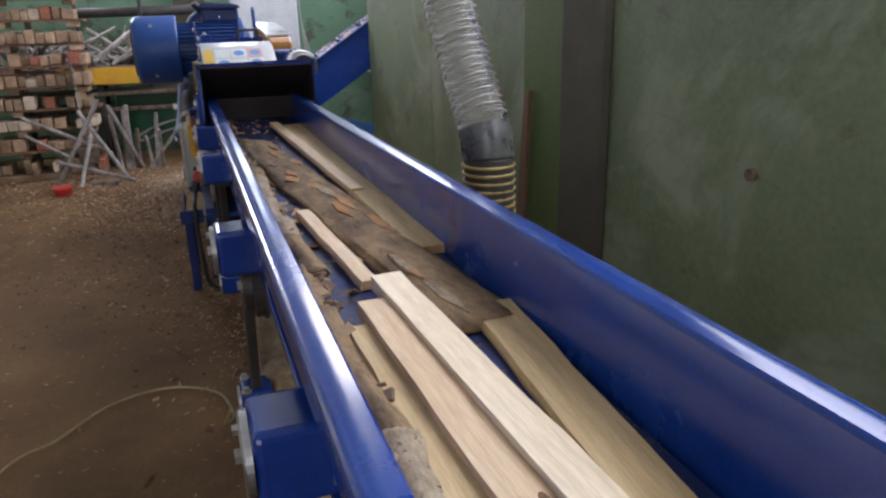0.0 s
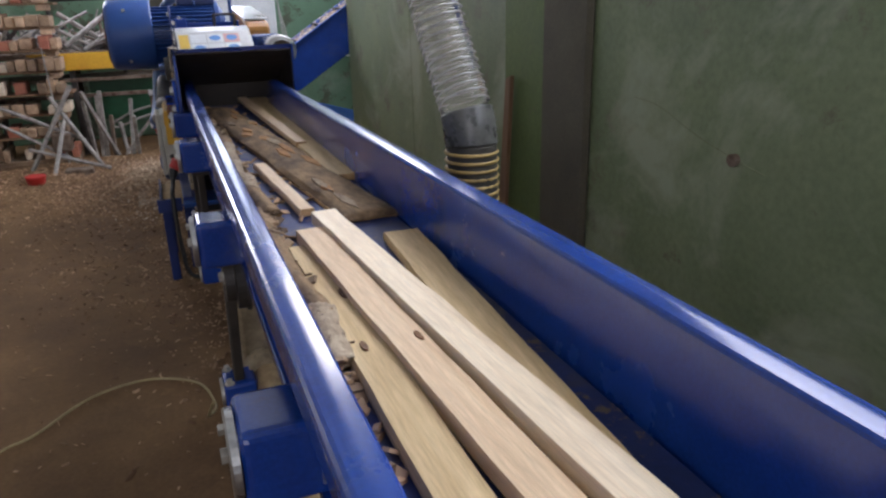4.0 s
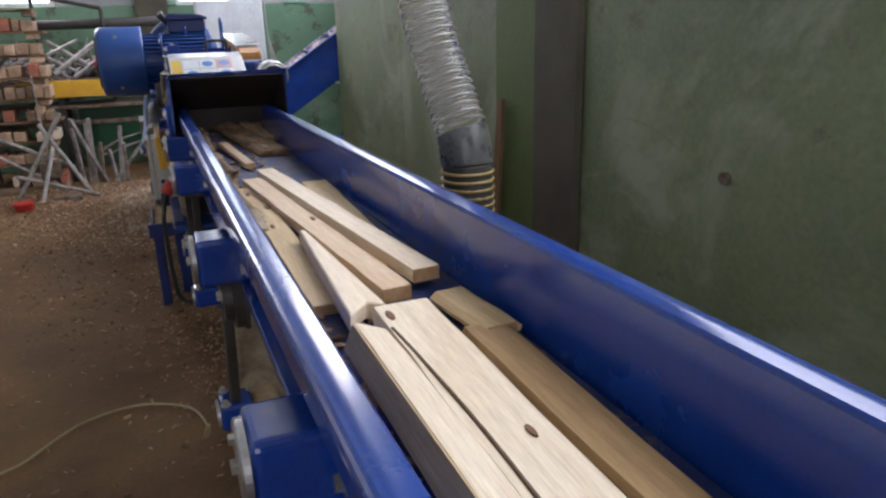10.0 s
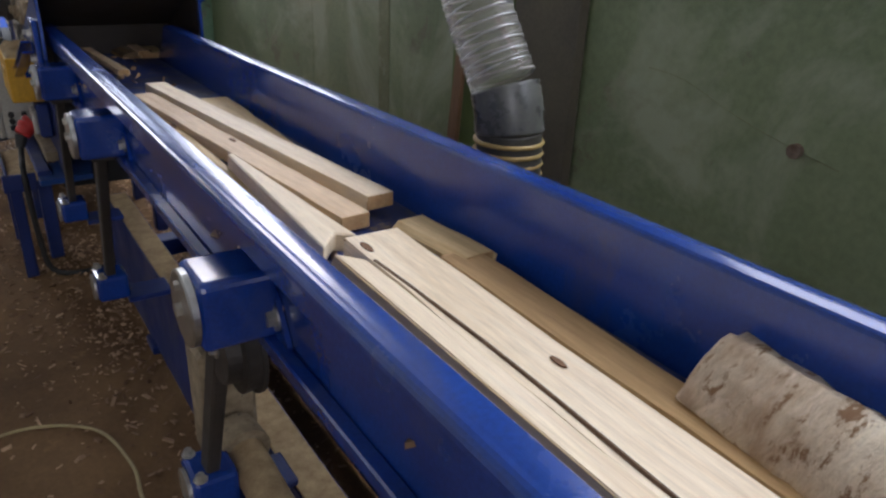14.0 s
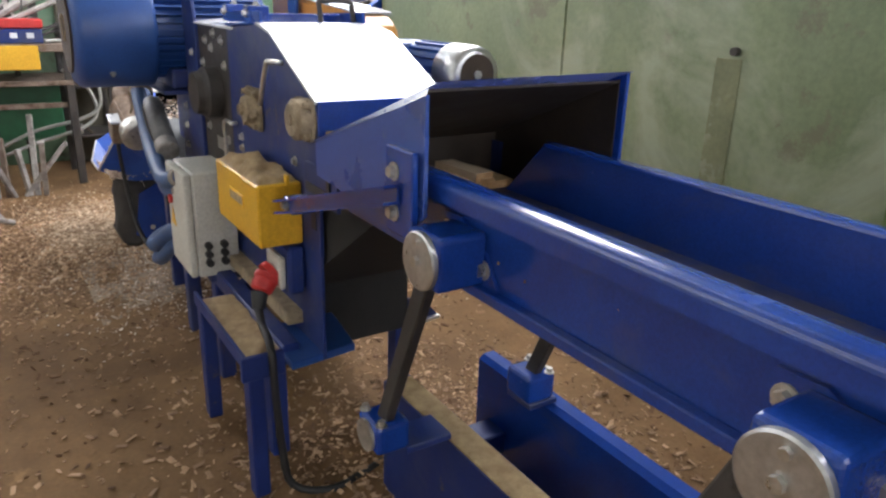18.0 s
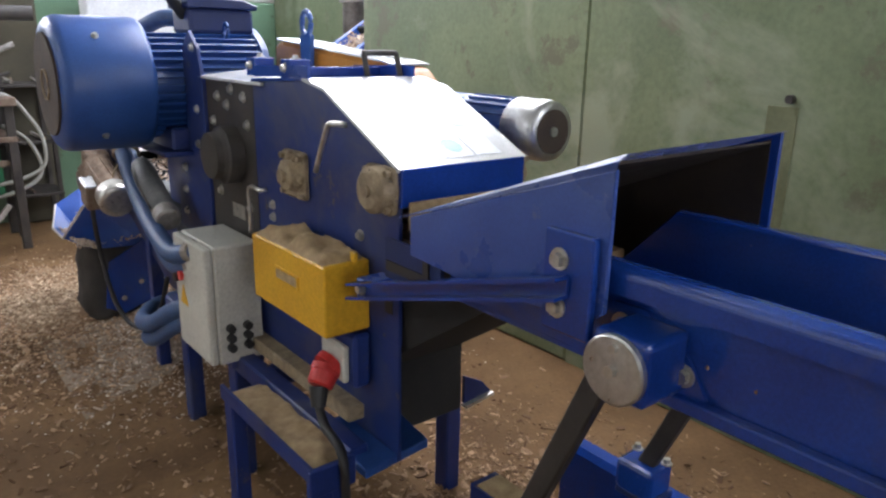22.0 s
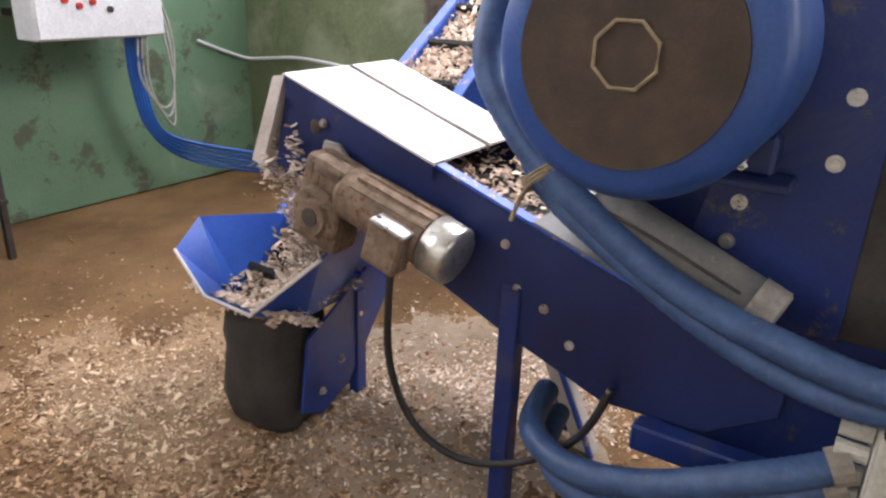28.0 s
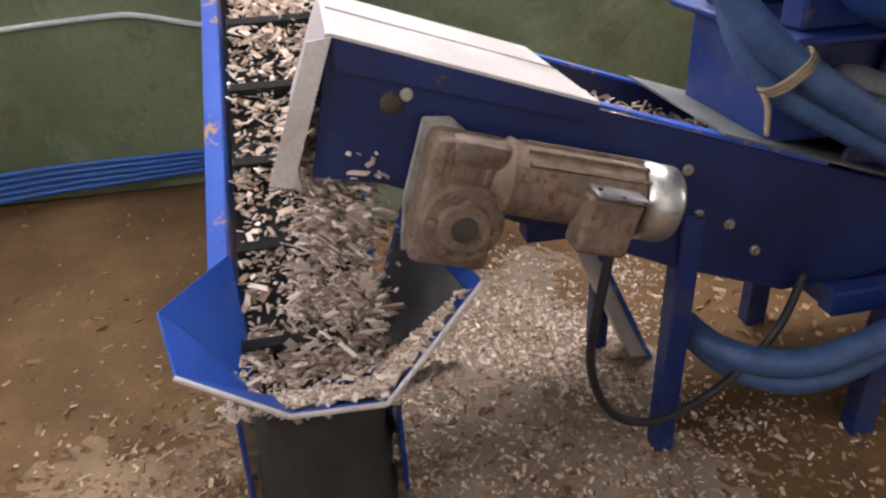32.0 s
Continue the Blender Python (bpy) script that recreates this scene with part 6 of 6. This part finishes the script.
def floor_chips():
    rnd = random.Random(3)
    pts = []
    # (centre x, y, spread x, y, count)
    for cx, cy, sx, sy, n in ((-0.55, 4.75, 0.42, 0.40, 2600), (0.05, 3.95, 0.38, 0.42, 900), (0.0, 1.75, 0.40, 0.45, 2000), (0.1, 0.9, 0.35, 0.6, 1200), (0.38, 1.45, 0.32, 0.5, 3000), (-1.0, 4.35, 0.38, 0.42, 2600), (-0.7, 3.3, 0.55, 0.9, 1000), (-1.6, 5.1, 0.55, 0.40, 3200), (-1.3, 3.2, 0.8, 1.4, 700), (0.6, 4.6, 0.8, 0.9, 700), (-1.2, 1.2, 0.8, 1.0, 220), (0.1, 2.7, 0.5, 0.6, 900), (-0.7, 5.6, 0.5, 0.4, 600)):
        for _ in range(n):
            x, y = rnd.gauss(cx, sx), rnd.gauss(cy, sy)
            if -4.4 < x < 2.05 and y < 7.2 and not (x > 1.28 and y < 4.5):
                z = 0.010 * noise.noise(Vector((x * 2.1, y * 2.1, 0))) + 0.001
                for hx, hy, r, h in ((0.05, 1.75, 0.55, 0.07), (-0.05, 4.1, 0.65, 0.06), (-0.75, 4.9, 0.45, 0.03), (-1.75, 5.1, 0.9, 0.10), (0.1, 2.9, 0.6, 0.06)):
                    d = math.hypot(x - hx, y - hy) / r
                    z += h * math.exp(-2.2 * d * d) * 0.85
                if -0.75 < x < 0.95 and 3.35 < y < 4.85:
                    z = max(z, drift_height(x, y) + 0.002)
                pts.append((x, y, z))
    def lie(x, y):
        z = 0.010 * noise.noise(Vector((x * 2.1, y * 2.1, 0))) + 0.03 * math.exp(-2.2 * (math.hypot(x + 0.75, y - 4.9) / 0.45) ** 2) + 0.004
        z = max(z, warm_height(x, y) + 0.002)
        return max(z, drift_height(x, y) + 0.003) if -0.75 < x < 0.95 and 3.35 < y < 4.85 else z

    big = []
    while len(big) < 4200:
        x, y = rnd.gauss(-0.62, 0.34), rnd.gauss(4.95, 0.42)
        if math.hypot(x + 0.32, y - 4.62) > 0.2:
            big.append((x, y, lie(x, y)))
    chip_object("fresh_chips", big, 0.017, 6, CHIPS_SPILT, None, "fresh coarse chips spilled round the scoop", "stuff")
    under = []
    while len(under) < 4600:
        x, y = rnd.gauss(0.15, 0.42), rnd.gauss(3.85, 0.40)
        if noise.noise(Vector((x * 4, y * 4, 7))) > rnd.uniform(-0.5, 0.4):
            under.append((x, y, lie(x, y)))
    chip_object("pale_chips", under, 0.016, 7, CHIPS_PALE, None, "pale chips lying on the sawdust under the conveyor", "stuff")
    chip_object("wood_chips", pts, 0.021, 4, CHIPS_FLOOR, None, "loose wood chips strewn over the floor", "stuff")


def warm_height(x, y):
    u = math.hypot((x + 0.66) / 0.66, (y - 5.0) / 0.62)
    w = 0.85 - u + 0.5 * noise.noise(Vector((x * 2.7, y * 2.7, 9))) + 0.25 * noise.noise(Vector((x * 12, y * 12, 4)))
    base = 0.010 * noise.noise(Vector((x * 2.1, y * 2.1, 0))) + 0.03 * math.exp(-2.2 * (math.hypot(x + 0.75, y - 4.9) / 0.45) ** 2)
    return base + 0.016 * max(-1.5, min(w, 0.6)) + 0.003 * noise.noise(Vector((x * 40, y * 40, 1)))


def sawdust_drift(label, height, x0, y0, w, d, material):
    """A thin sheet of sawdust whose ragged rim dips under the floor."""
    bm = bmesh.new()
    n, k = 60, 60
    rows = []
    for j in range(k + 1):
        row = []
        for i in range(n + 1):
            x, y = x0 + w * i / n, y0 + d * j / k
            row.append(bm.verts.new((x, y, height(x, y))))
        rows.append(row)
    for j in range(k):
        for i in range(n):
            bm.faces.new((rows[j][i], rows[j][i + 1], rows[j + 1][i + 1], rows[j + 1][i]))
    ob = part("sawdust_drift", bm, material, None, "", True)
    tagged(ob, label, "sawdust", "", "stuff")


DRIFT = surface("pale_sawdust", (0.21, 0.155, 0.105), (0.36, 0.285, 0.21), 5, (0.9, 1.0), 0, 0.8, 160, spots=(0.15, 0.10, 0.055), spot_amount=0.60)
DRIFT_WARM = surface("warm_sawdust", (0.22, 0.135, 0.070), (0.38, 0.26, 0.155), 6, (0.9, 1.0), 0, 0.8, 160, spots=(0.14, 0.08, 0.04), spot_amount=0.60)
sawdust_drift("pale sawdust drifted under the discharge conveyor", drift_height, -0.75, 3.35, 1.7, 1.5, DRIFT)
sawdust_drift("warm brown sawdust trodden round the scoop", warm_height, -1.7, 4.1, 2.0, 1.9, DRIFT_WARM)
floor_chips()

# ---- wood on the trough ----
# creep of the wood along the vibrating trough: seconds, metres
CREEP = ((0, 0.0), (4.4, 0.452), (6.5, 0.735), (8, 1.0), (9, 1.13), (11, 1.42), (12.5, 1.665), (14, 1.89), (16.5, 2.245), (20, 2.78), (25, 3.58), (32, 4.70))
MOVES = []


def creep(t):
    return float(np.interp(t, [a for a, _ in CREEP], [b for _, b in CREEP]))


def uneven(bm, amount, seed, scale=9.0):
    o = Vector((seed * 3.7, seed * 1.3, 0))
    for v in bm.verts:
        v.co += amount * Vector((noise.noise(v.co * scale + o), noise.noise(v.co * scale * 0.5 + o + Vector((5, 0, 0))) * 0.3, noise.noise(v.co * scale + o + Vector((0, 9, 0)))))
    return bm


def slab(length, width, thick, wane=0.0, cuts=14):
    """A sawn piece along y from 0 back to -length, with its underside at 0; wane: rounded bark edges below."""
    bm = bmesh.new()
    rings = []
    for i in range(cuts + 1):
        y = -length * i / cuts
        o = [(-width / 2, 0.0), (width / 2, 0.0), (width / 2 + wane * 0.3, thick * 0.5), (width / 2 - wane, thick), (-width / 2 + wane, thick), (-width / 2 - wane * 0.3, thick * 0.5)]
        rings.append([bm.verts.new((x, y, z)) for x, z in o])
    for a, b in zip(rings, rings[1:]):
        for k in range(6):
            bm.faces.new((a[k], a[(k + 1) % 6], b[(k + 1) % 6], b[k]))
    bm.faces.new(list(reversed(rings[0])))
    bm.faces.new(rings[-1])
    bmesh.ops.recalc_face_normals(bm, faces=bm.faces)
    return bm


def half_log(length, radius, cuts=26, seg=17, flat=0.35):
    bm = bmesh.new()
    cuts = max(cuts, int(length / 0.03))
    rings = []
    for i in range(cuts + 1):
        y = -length * i / cuts
        ring = []
        for k in range(seg + 1):
            a = math.pi * k / seg
            r = radius * (1 + 0.16 * noise.noise(Vector((math.cos(a) * 2.2, y * 3.0, math.sin(a) * 2.2))) + 0.10 * noise.noise(Vector((k * 0.9, y * 22, 4))) + 0.07 * noise.noise(Vector((k * 2.7, y * 2.0, 8))))
            ring.append(bm.verts.new((r * math.cos(a), y + 0.012 * noise.noise(Vector((k, i * 0.1, 2))) * (i in (0, cuts)), r * math.sin(a) * (1 - flat))))
        rings.append(ring)
    for a, b in zip(rings, rings[1:]):
        for k in range(seg):
            bm.faces.new((a[k], a[k + 1], b[k + 1], b[k]))
        bm.faces.new((a[seg], a[0], b[0], b[seg]))
    bm.faces.new(list(reversed(rings[0])))
    bm.faces.new(rings[-1])
    bmesh.ops.recalc_face_normals(bm, faces=bm.faces)
    return bm


def piece(kind, name, label, front, x, length, width, thick, z, turn, material, tilt=0.0, wane=0.0, seed=1, roll=0.0, entry=None, quick=1.0, drift=None, knots=(), grab=9.0, group="wood on the trough"):
    """A piece of wood whose front end lies at front at 0 s and creeps towards the drum. entry: (t0, t1, back) when it is pushed in from behind; drift: its x and turn from 9 s on."""
    if kind == "log":
        bm = half_log(length, width / 2, flat=thick)
    elif kind == "wedge":
        bm = uneven(prism([(-0.006, 0.0), (0.008, -0.004), (width * 0.52, -length * 0.94), (width * 0.10, -length * 0.90), (-width * 0.48, -length)], "z", 0.0, thick, 0.003), 0.002, seed)
    else:
        bm = uneven(slab(length, width, thick, wane), 0.0025 + 0.10 * wane, seed)
    ob = part(name, bm, material, None, "", kind == "log")
    tagged(ob, label, "wood", group)
    if kind == "log":
        part("sawn_face", uneven(box(-width * 0.49, width * 0.49, -length + 0.01, -0.008, -0.010, 0.003, 0.002), 0.002, seed), BOARD_DARK, ob, "pale sawn underside")
    elif kind == "slab":
        for y in (-0.0008, -length + 0.0008):
            part("cut_end", box(-width / 2 + wane, width / 2 - wane, y - 0.0022, y + 0.0022, 0.001, thick - 0.001, 0), END_GRAIN, ob, "darker sawn end grain")
    if roll > 20:
        part("side_face", box(-width / 2 - 0.0025, -width / 2 + 0.001, -length + 0.004, -0.004, 0.002, thick - 0.002, 0), BOARD_TAN, ob, "tan sawn side")
    for kx, ky, r in knots:
        bm = bmesh.new()
        bmesh.ops.create_cone(bm, cap_ends=True, segments=14, radius1=r, radius2=r * 0.9, depth=0.002, matrix=Matrix.Translation((kx, ky, thick + 0.0014)) @ Matrix.Diagonal((0.7, 2.2, 1, 1)))
        part("knot", bm, KNOT, ob, "brown knot")
    stop = max(2.45, 1.42 + length)
    rows = []
    times = sorted({0.0, 2.0, 4.0, 5.0, 6.5, 8.0, 9.0, 10.5, 12.0, 13.5, 14.5, 16.5, 17.0, 17.5, 18.0, 19.0, 20.0, 22.0, 23.0, 25.0, 28.0, 32.0} | ({entry[0], entry[1]} if entry else set()))
    for t in times:
        y = front + quick * creep(t)
        # the feed rollers pull a piece in faster than it creeps
        y = min(y if y < grab else grab + 26 * (y - grab), stop)
        u = min(t / 9.0, 1.0) if drift else 0.0
        xx, tt, zz = (x + (drift[0] - x) * u, turn + (drift[1] - turn) * u, z) if drift else (x, turn, z)
        if entry and t <= entry[0]:
            y = entry[2]
        rows.append((t, pose(xx, y, zz, tilt, roll, tt)))
    MOVES.append((ob, rows))
    return ob


def load():
    B = BED + 0.003
    # first load: slats, plank, bark slab
    piece("slab", "slat", "thick pale sawn slat with a square end", -1.27, -0.088, 1.24, 0.060, 0.030, B + 0.022, 2.4, BOARD_WHITE, 0.3, 0, 1, 0, None, 1.0, (-0.098, 6.2), grab=1.13)
    piece("slab", "slat", "thick pale sawn slat beside the square one", -1.36, -0.137, 1.20, 0.060, 0.030, B + 0.010, 1.5, BOARD, 0.3, 0, 2, 0, None, 1.0, (-0.158, 5.4), ((0.016, -0.62, 0.008),), grab=1.04)
    piece("slab", "slat", "tan sawn slat with brown knots", -1.43, -0.168, 1.12, 0.070, 0.022, B + 0.002, 0.4, BOARD_TAN, 0.2, 0.003, 3, 0, None, 1.0, (-0.180, 0.0), ((0.016, -0.30, 0.012), (-0.006, -0.52, 0.008)), grab=0.97)
    piece("slab", "plank", "flat yellowish sawn plank", -1.41, 0.075, 0.97, 0.086, 0.019, B + 0.002, -4.7, BOARD_TAN, 0.2, 0.003, 4, 0, None, 1.0, (0.045, -2.0), grab=0.99)
    s = piece("log", "bark_slab", "brown bark slab with an orange patch", 0.60, -0.170, 2.10, 0.152, 0.72, B + 0.014, 5.8, BARK, 0.3, 0, 5, 0, None, 1.62)
    rnd = random.Random(8)
    for i in range(16):
        y, x = -rnd.uniform(0.1, 2.02), rnd.uniform(-0.045, 0.045)
        l, w = rnd.uniform(0.03, 0.11), rnd.uniform(0.010, 0.024)
        z = 0.020 * math.sqrt(1 - (x / 0.08) ** 2)
        bm = prism([(x - w, y), (x - w * 0.5, y + l), (x + w * 0.6, y + l * 0.8), (x + w, y - l * 0.1), (x + w * 0.2, y - l)], "z", z - 0.004, z + rnd.uniform(0.003, 0.007), 0.001)
        part("bark_flake", uneven(bm, 0.004, i), FLAKE if i % 3 else BARK_PALE, s, "orange flake of inner bark" if i % 3 else "pale flake of bark")
    piece("slab", "plank", "weathered tan plank along the trough side", 1.05, 0.068, 2.10, 0.100, 0.022, B + 0.006, 0.4, BOARD_TAN, 0.2, 0.004, 6, 0, None, 1.62)
    piece("slab", "slat", "narrow pale slat beside the bark", 1.10, -0.02, 1.55, 0.045, 0.020, B + 0.018, 2.4, BOARD, 0.3, 0.002, 7, 0, None, 1.5)
    piece("slab", "slat", "split pale slat under the bark", -0.62, -0.150, 0.60, 0.040, 0.020, B + 0.006, 4.0, BOARD, 0.3, 0.003, 8, 0, None, 1.2)
    rnd = random.Random(14)
    y = 0.05
    for i in range(9):
        l = rnd.uniform(0.20, 0.36)
        piece("log", "bark_strip", "ragged piece of bark along the trough side", y, -0.226 + rnd.uniform(-0.008, 0.012), l, rnd.uniform(0.05, 0.075), rnd.uniform(0.3, 0.5), B + 0.012, rnd.uniform(-5, 6), BARK if rnd.random() < 0.55 else BARK_PALE, rnd.uniform(-1, 2), 0, 20 + i, rnd.uniform(-14, 14), group="bark in the trough")
        y -= l * rnd.uniform(0.75, 1.0)
    piece("slab", "plank", "pale plank with a waney edge", -2.60, 0.046, 0.20, 0.076, 0.020, B + 0.008, 5.0, BOARD_TAN, 0.2, 0.010, 12, 0, (5.4, 6.5, -3.2))
    piece("wedge", "slat", "split wedge of white wood", -2.14, -0.146, 0.56, 0.080, 0.034, B + 0.022, 0.5, BOARD_WHITE, 0.8, 0, 13, 5, (5.4, 6.5, -3.0))
    # second load, pushed in at about seven seconds
    w = piece("slab", "plank", "wide white sawn plank with a dark split", -2.68, -0.080, 1.45, 0.104, 0.030, B + 0.020, -1.3, BOARD_WHITE, 0.2, 0.002, 14, 0, (5.4, 6.5, -3.5), 1.0, None, ((-0.034, -0.05, 0.010), (0.018, -0.46, 0.007)))
    piece("slab", "plank", "thick sawn beam with a white face and a tan side", -2.77, -0.182, 1.40, 0.058, 0.048, B + 0.016, -0.4, BOARD_WHITE, 0.2, 0.001, 15, 22, (5.4, 6.6, -3.6))
    piece("slab", "plank", "brown weathered plank beside the white one", -2.77, 0.037, 1.40, 0.078, 0.022, B + 0.004, -1.2, BOARD_DARK, 0.2, 0.004, 16, 0, (5.4, 6.4, -3.5))
    part("split", tube([(-0.046, -0.10, 0.0295), (-0.040, -0.22, 0.030), (-0.034, -0.45, 0.030), (-0.038, -0.8, 0.030), (-0.030, -1.15, 0.0295)], 0.0034, 6, None, 5), SPLIT, w, "dark split in the grain")
    # birch logs, pushed in at about eleven seconds
    piece("log", "birch_log", "split birch log with peeling white bark", -3.26, 0.100, 0.86, 0.150, 0.0, B + 0.022, -8.0, BIRCH, 0.4, 0, 17, -4, (10.5, 11.15, -3.0))
    piece("slab", "slat", "split reddish slat beside the birch log", -3.95, 0.085, 0.95, 0.040, 0.022, B + 0.074, -3.0, BOARD_DARK, 0.3, 0.004, 18, 0, (11.4, 12.4, -4.4))
    piece("log", "birch_log", "dark birch log with flaking bark", -4.10, 0.020, 0.80, 0.11, 0.1, B + 0.012, 1.0, BIRCH, 0.3, 0, 19, 0, (11.2, 12.3, -4.9))


BARK_PALE = surface("pale_flaking_bark", (0.18, 0.12, 0.075), (0.50, 0.40, 0.27), 14, (0.85, 0.95), 0, 1.0, 60, (2, 1.4, 2), spots=(0.07, 0.045, 0.03), spot_amount=0.58)
SPLIT = surface("dark_split_wood", (0.09, 0.05, 0.025), (0.17, 0.10, 0.055), 30, (0.8, 0.9), 0, 0.2)
FLAKE = surface("orange_inner_bark", (0.34, 0.16, 0.055), (0.52, 0.29, 0.12), 14, (0.8, 0.95), 0, 0.6, 60, spots=(0.16, 0.10, 0.06), spot_amount=0.58)
KNOT = surface("brown_knot", (0.10, 0.045, 0.02), (0.24, 0.12, 0.05), 40, (0.6, 0.8), 0, 0.2)
BOARD_TAN = surface("yellow_sawn_pine", (0.50, 0.34, 0.15), (0.70, 0.53, 0.28), 5.0, (0.6, 0.75), 0, 0.15, 30, (9, 0.6, 9), vary=0.08)
BOARD_WHITE = surface("white_sawn_birch", (0.74, 0.58, 0.37), (0.90, 0.77, 0.56), 5.0, (0.5, 0.65), 0, 0.15, 30, (9, 0.6, 9), vary=0.05, spots=(0.48, 0.33, 0.19), spot_amount=0.76)
load()


def trough_litter():
    rnd = random.Random(9)
    pts = [(rnd.choice((rnd.uniform(-0.26, -0.20), rnd.uniform(-0.26, -0.20), rnd.uniform(-0.25, 0.0))), rnd.uniform(-2.6, 1.5), BED + rnd.uniform(0.001, 0.008)) for _ in range(520)]
    chip_object("trough_chips", pts, 0.032, 10, CHIPS_FLOOR, None, "bark crumbs and splinters on the trough bed", "stuff")


trough_litter()


def bark_litter():
    """Ragged bark and splinters lying along the near trough side, which creep with the wood."""
    rnd = random.Random(61)
    for i in range(9):
        y0 = 0.62 - 0.32 * i
        pts = [(rnd.triangular(-0.262, -0.185, -0.235), rnd.uniform(-0.17, 0.17), rnd.uniform(0.002, 0.022)) for _ in range(80)]
        ob = chip_object("bark_litter", pts, 0.032, 500 + i, BARK_BITS)
        tagged(ob, "ragged bark crumbs and splinters along the trough side", "bark", "bark crumbs", "stuff")
        rows = [(t, pose(0, min(y0 + 1.1 * creep(t), 2.2), BED)) for t in (0.0, 4.4, 6.5, 8.0, 11.0, 14.0, 16.5, 20.0, 32.0)]
        MOVES.append((ob, rows))


BARK_BITS = island_chip("bark_crumbs", (0.07, 0.042, 0.024), (0.42, 0.29, 0.17))
bark_litter()


def falling_chips():
    """Clumps of chips that drop from the discharge chute into the scoop, and clumps that ride up the belt."""
    rnd = random.Random(42)
    for i in range(44):
        pts = [(rnd.gauss(0, 0.034), rnd.gauss(0, 0.024), rnd.gauss(0, 0.045)) for _ in range(80)]
        ob = chip_object("falling_chips", pts, rnd.choice((0.018, 0.022, 0.028)), 100 + i, CHIPS_STREAM)
        tagged(ob, "clump of chips dropping from the chute", "wood chips", "falling chips", "stuff")
        x, y, turn = rnd.uniform(-0.33, -0.08), rnd.uniform(4.48, 4.63), rnd.uniform(-40, 40)
        high, low = rnd.uniform(0.92, 0.98), rnd.uniform(0.46, 0.49)

        def at(u):
            return pose(x - 0.03 * u, y - 0.03 + 0.03 * u, high + (low - high) * (0.35 * u + 0.65 * u * u), 45 * u, 25 * u, turn + 50 * u)

        # each clump drops every 0.6 s while the scoop fills
        t = 15.0 + 0.6 * i / 44
        rows = [(0.0, at(0))]
        while t < 32.0:
            rows += [(t + 0.54 * u, at(u)) for u in (0, 0.5, 1) if t + 0.54 * u < 31.99]
            t += 0.6
        rows.append((32.0, at(min(1.0, (32.0 - t + 0.6) / 0.54))))
        MOVES.append((ob, rows))
    top = lambda x: 0.68 + RISE * x
    for i in range(20):
        pts = [(rnd.gauss(0, 0.03), rnd.uniform(-0.12, 0.12), rnd.gauss(0.014, 0.016)) for _ in range(150)]
        ob = chip_object("riding_chips", pts, 0.023, 300 + i, CHIPS_PALE)
        tagged(ob, "clump of chips riding up the elevator belt", "wood chips", "riding chips", "stuff")
        x = -0.30 + 0.09 * i
        rows = [(0.0, pose(x, 4.645, top(x) - 0.035, 0, -32.6, 0)), (24.0, pose(x, 4.645, top(x) - 0.035, 0, -32.6, 0)), (32.0, pose(x + 0.9, 4.645, top(x + 0.9) - 0.035, 0, -32.6, 0))]
        MOVES.append((ob, rows))


falling_chips()


def motions():
    for ob, rows in MOVES:
        walk(ob, rows)


motions()
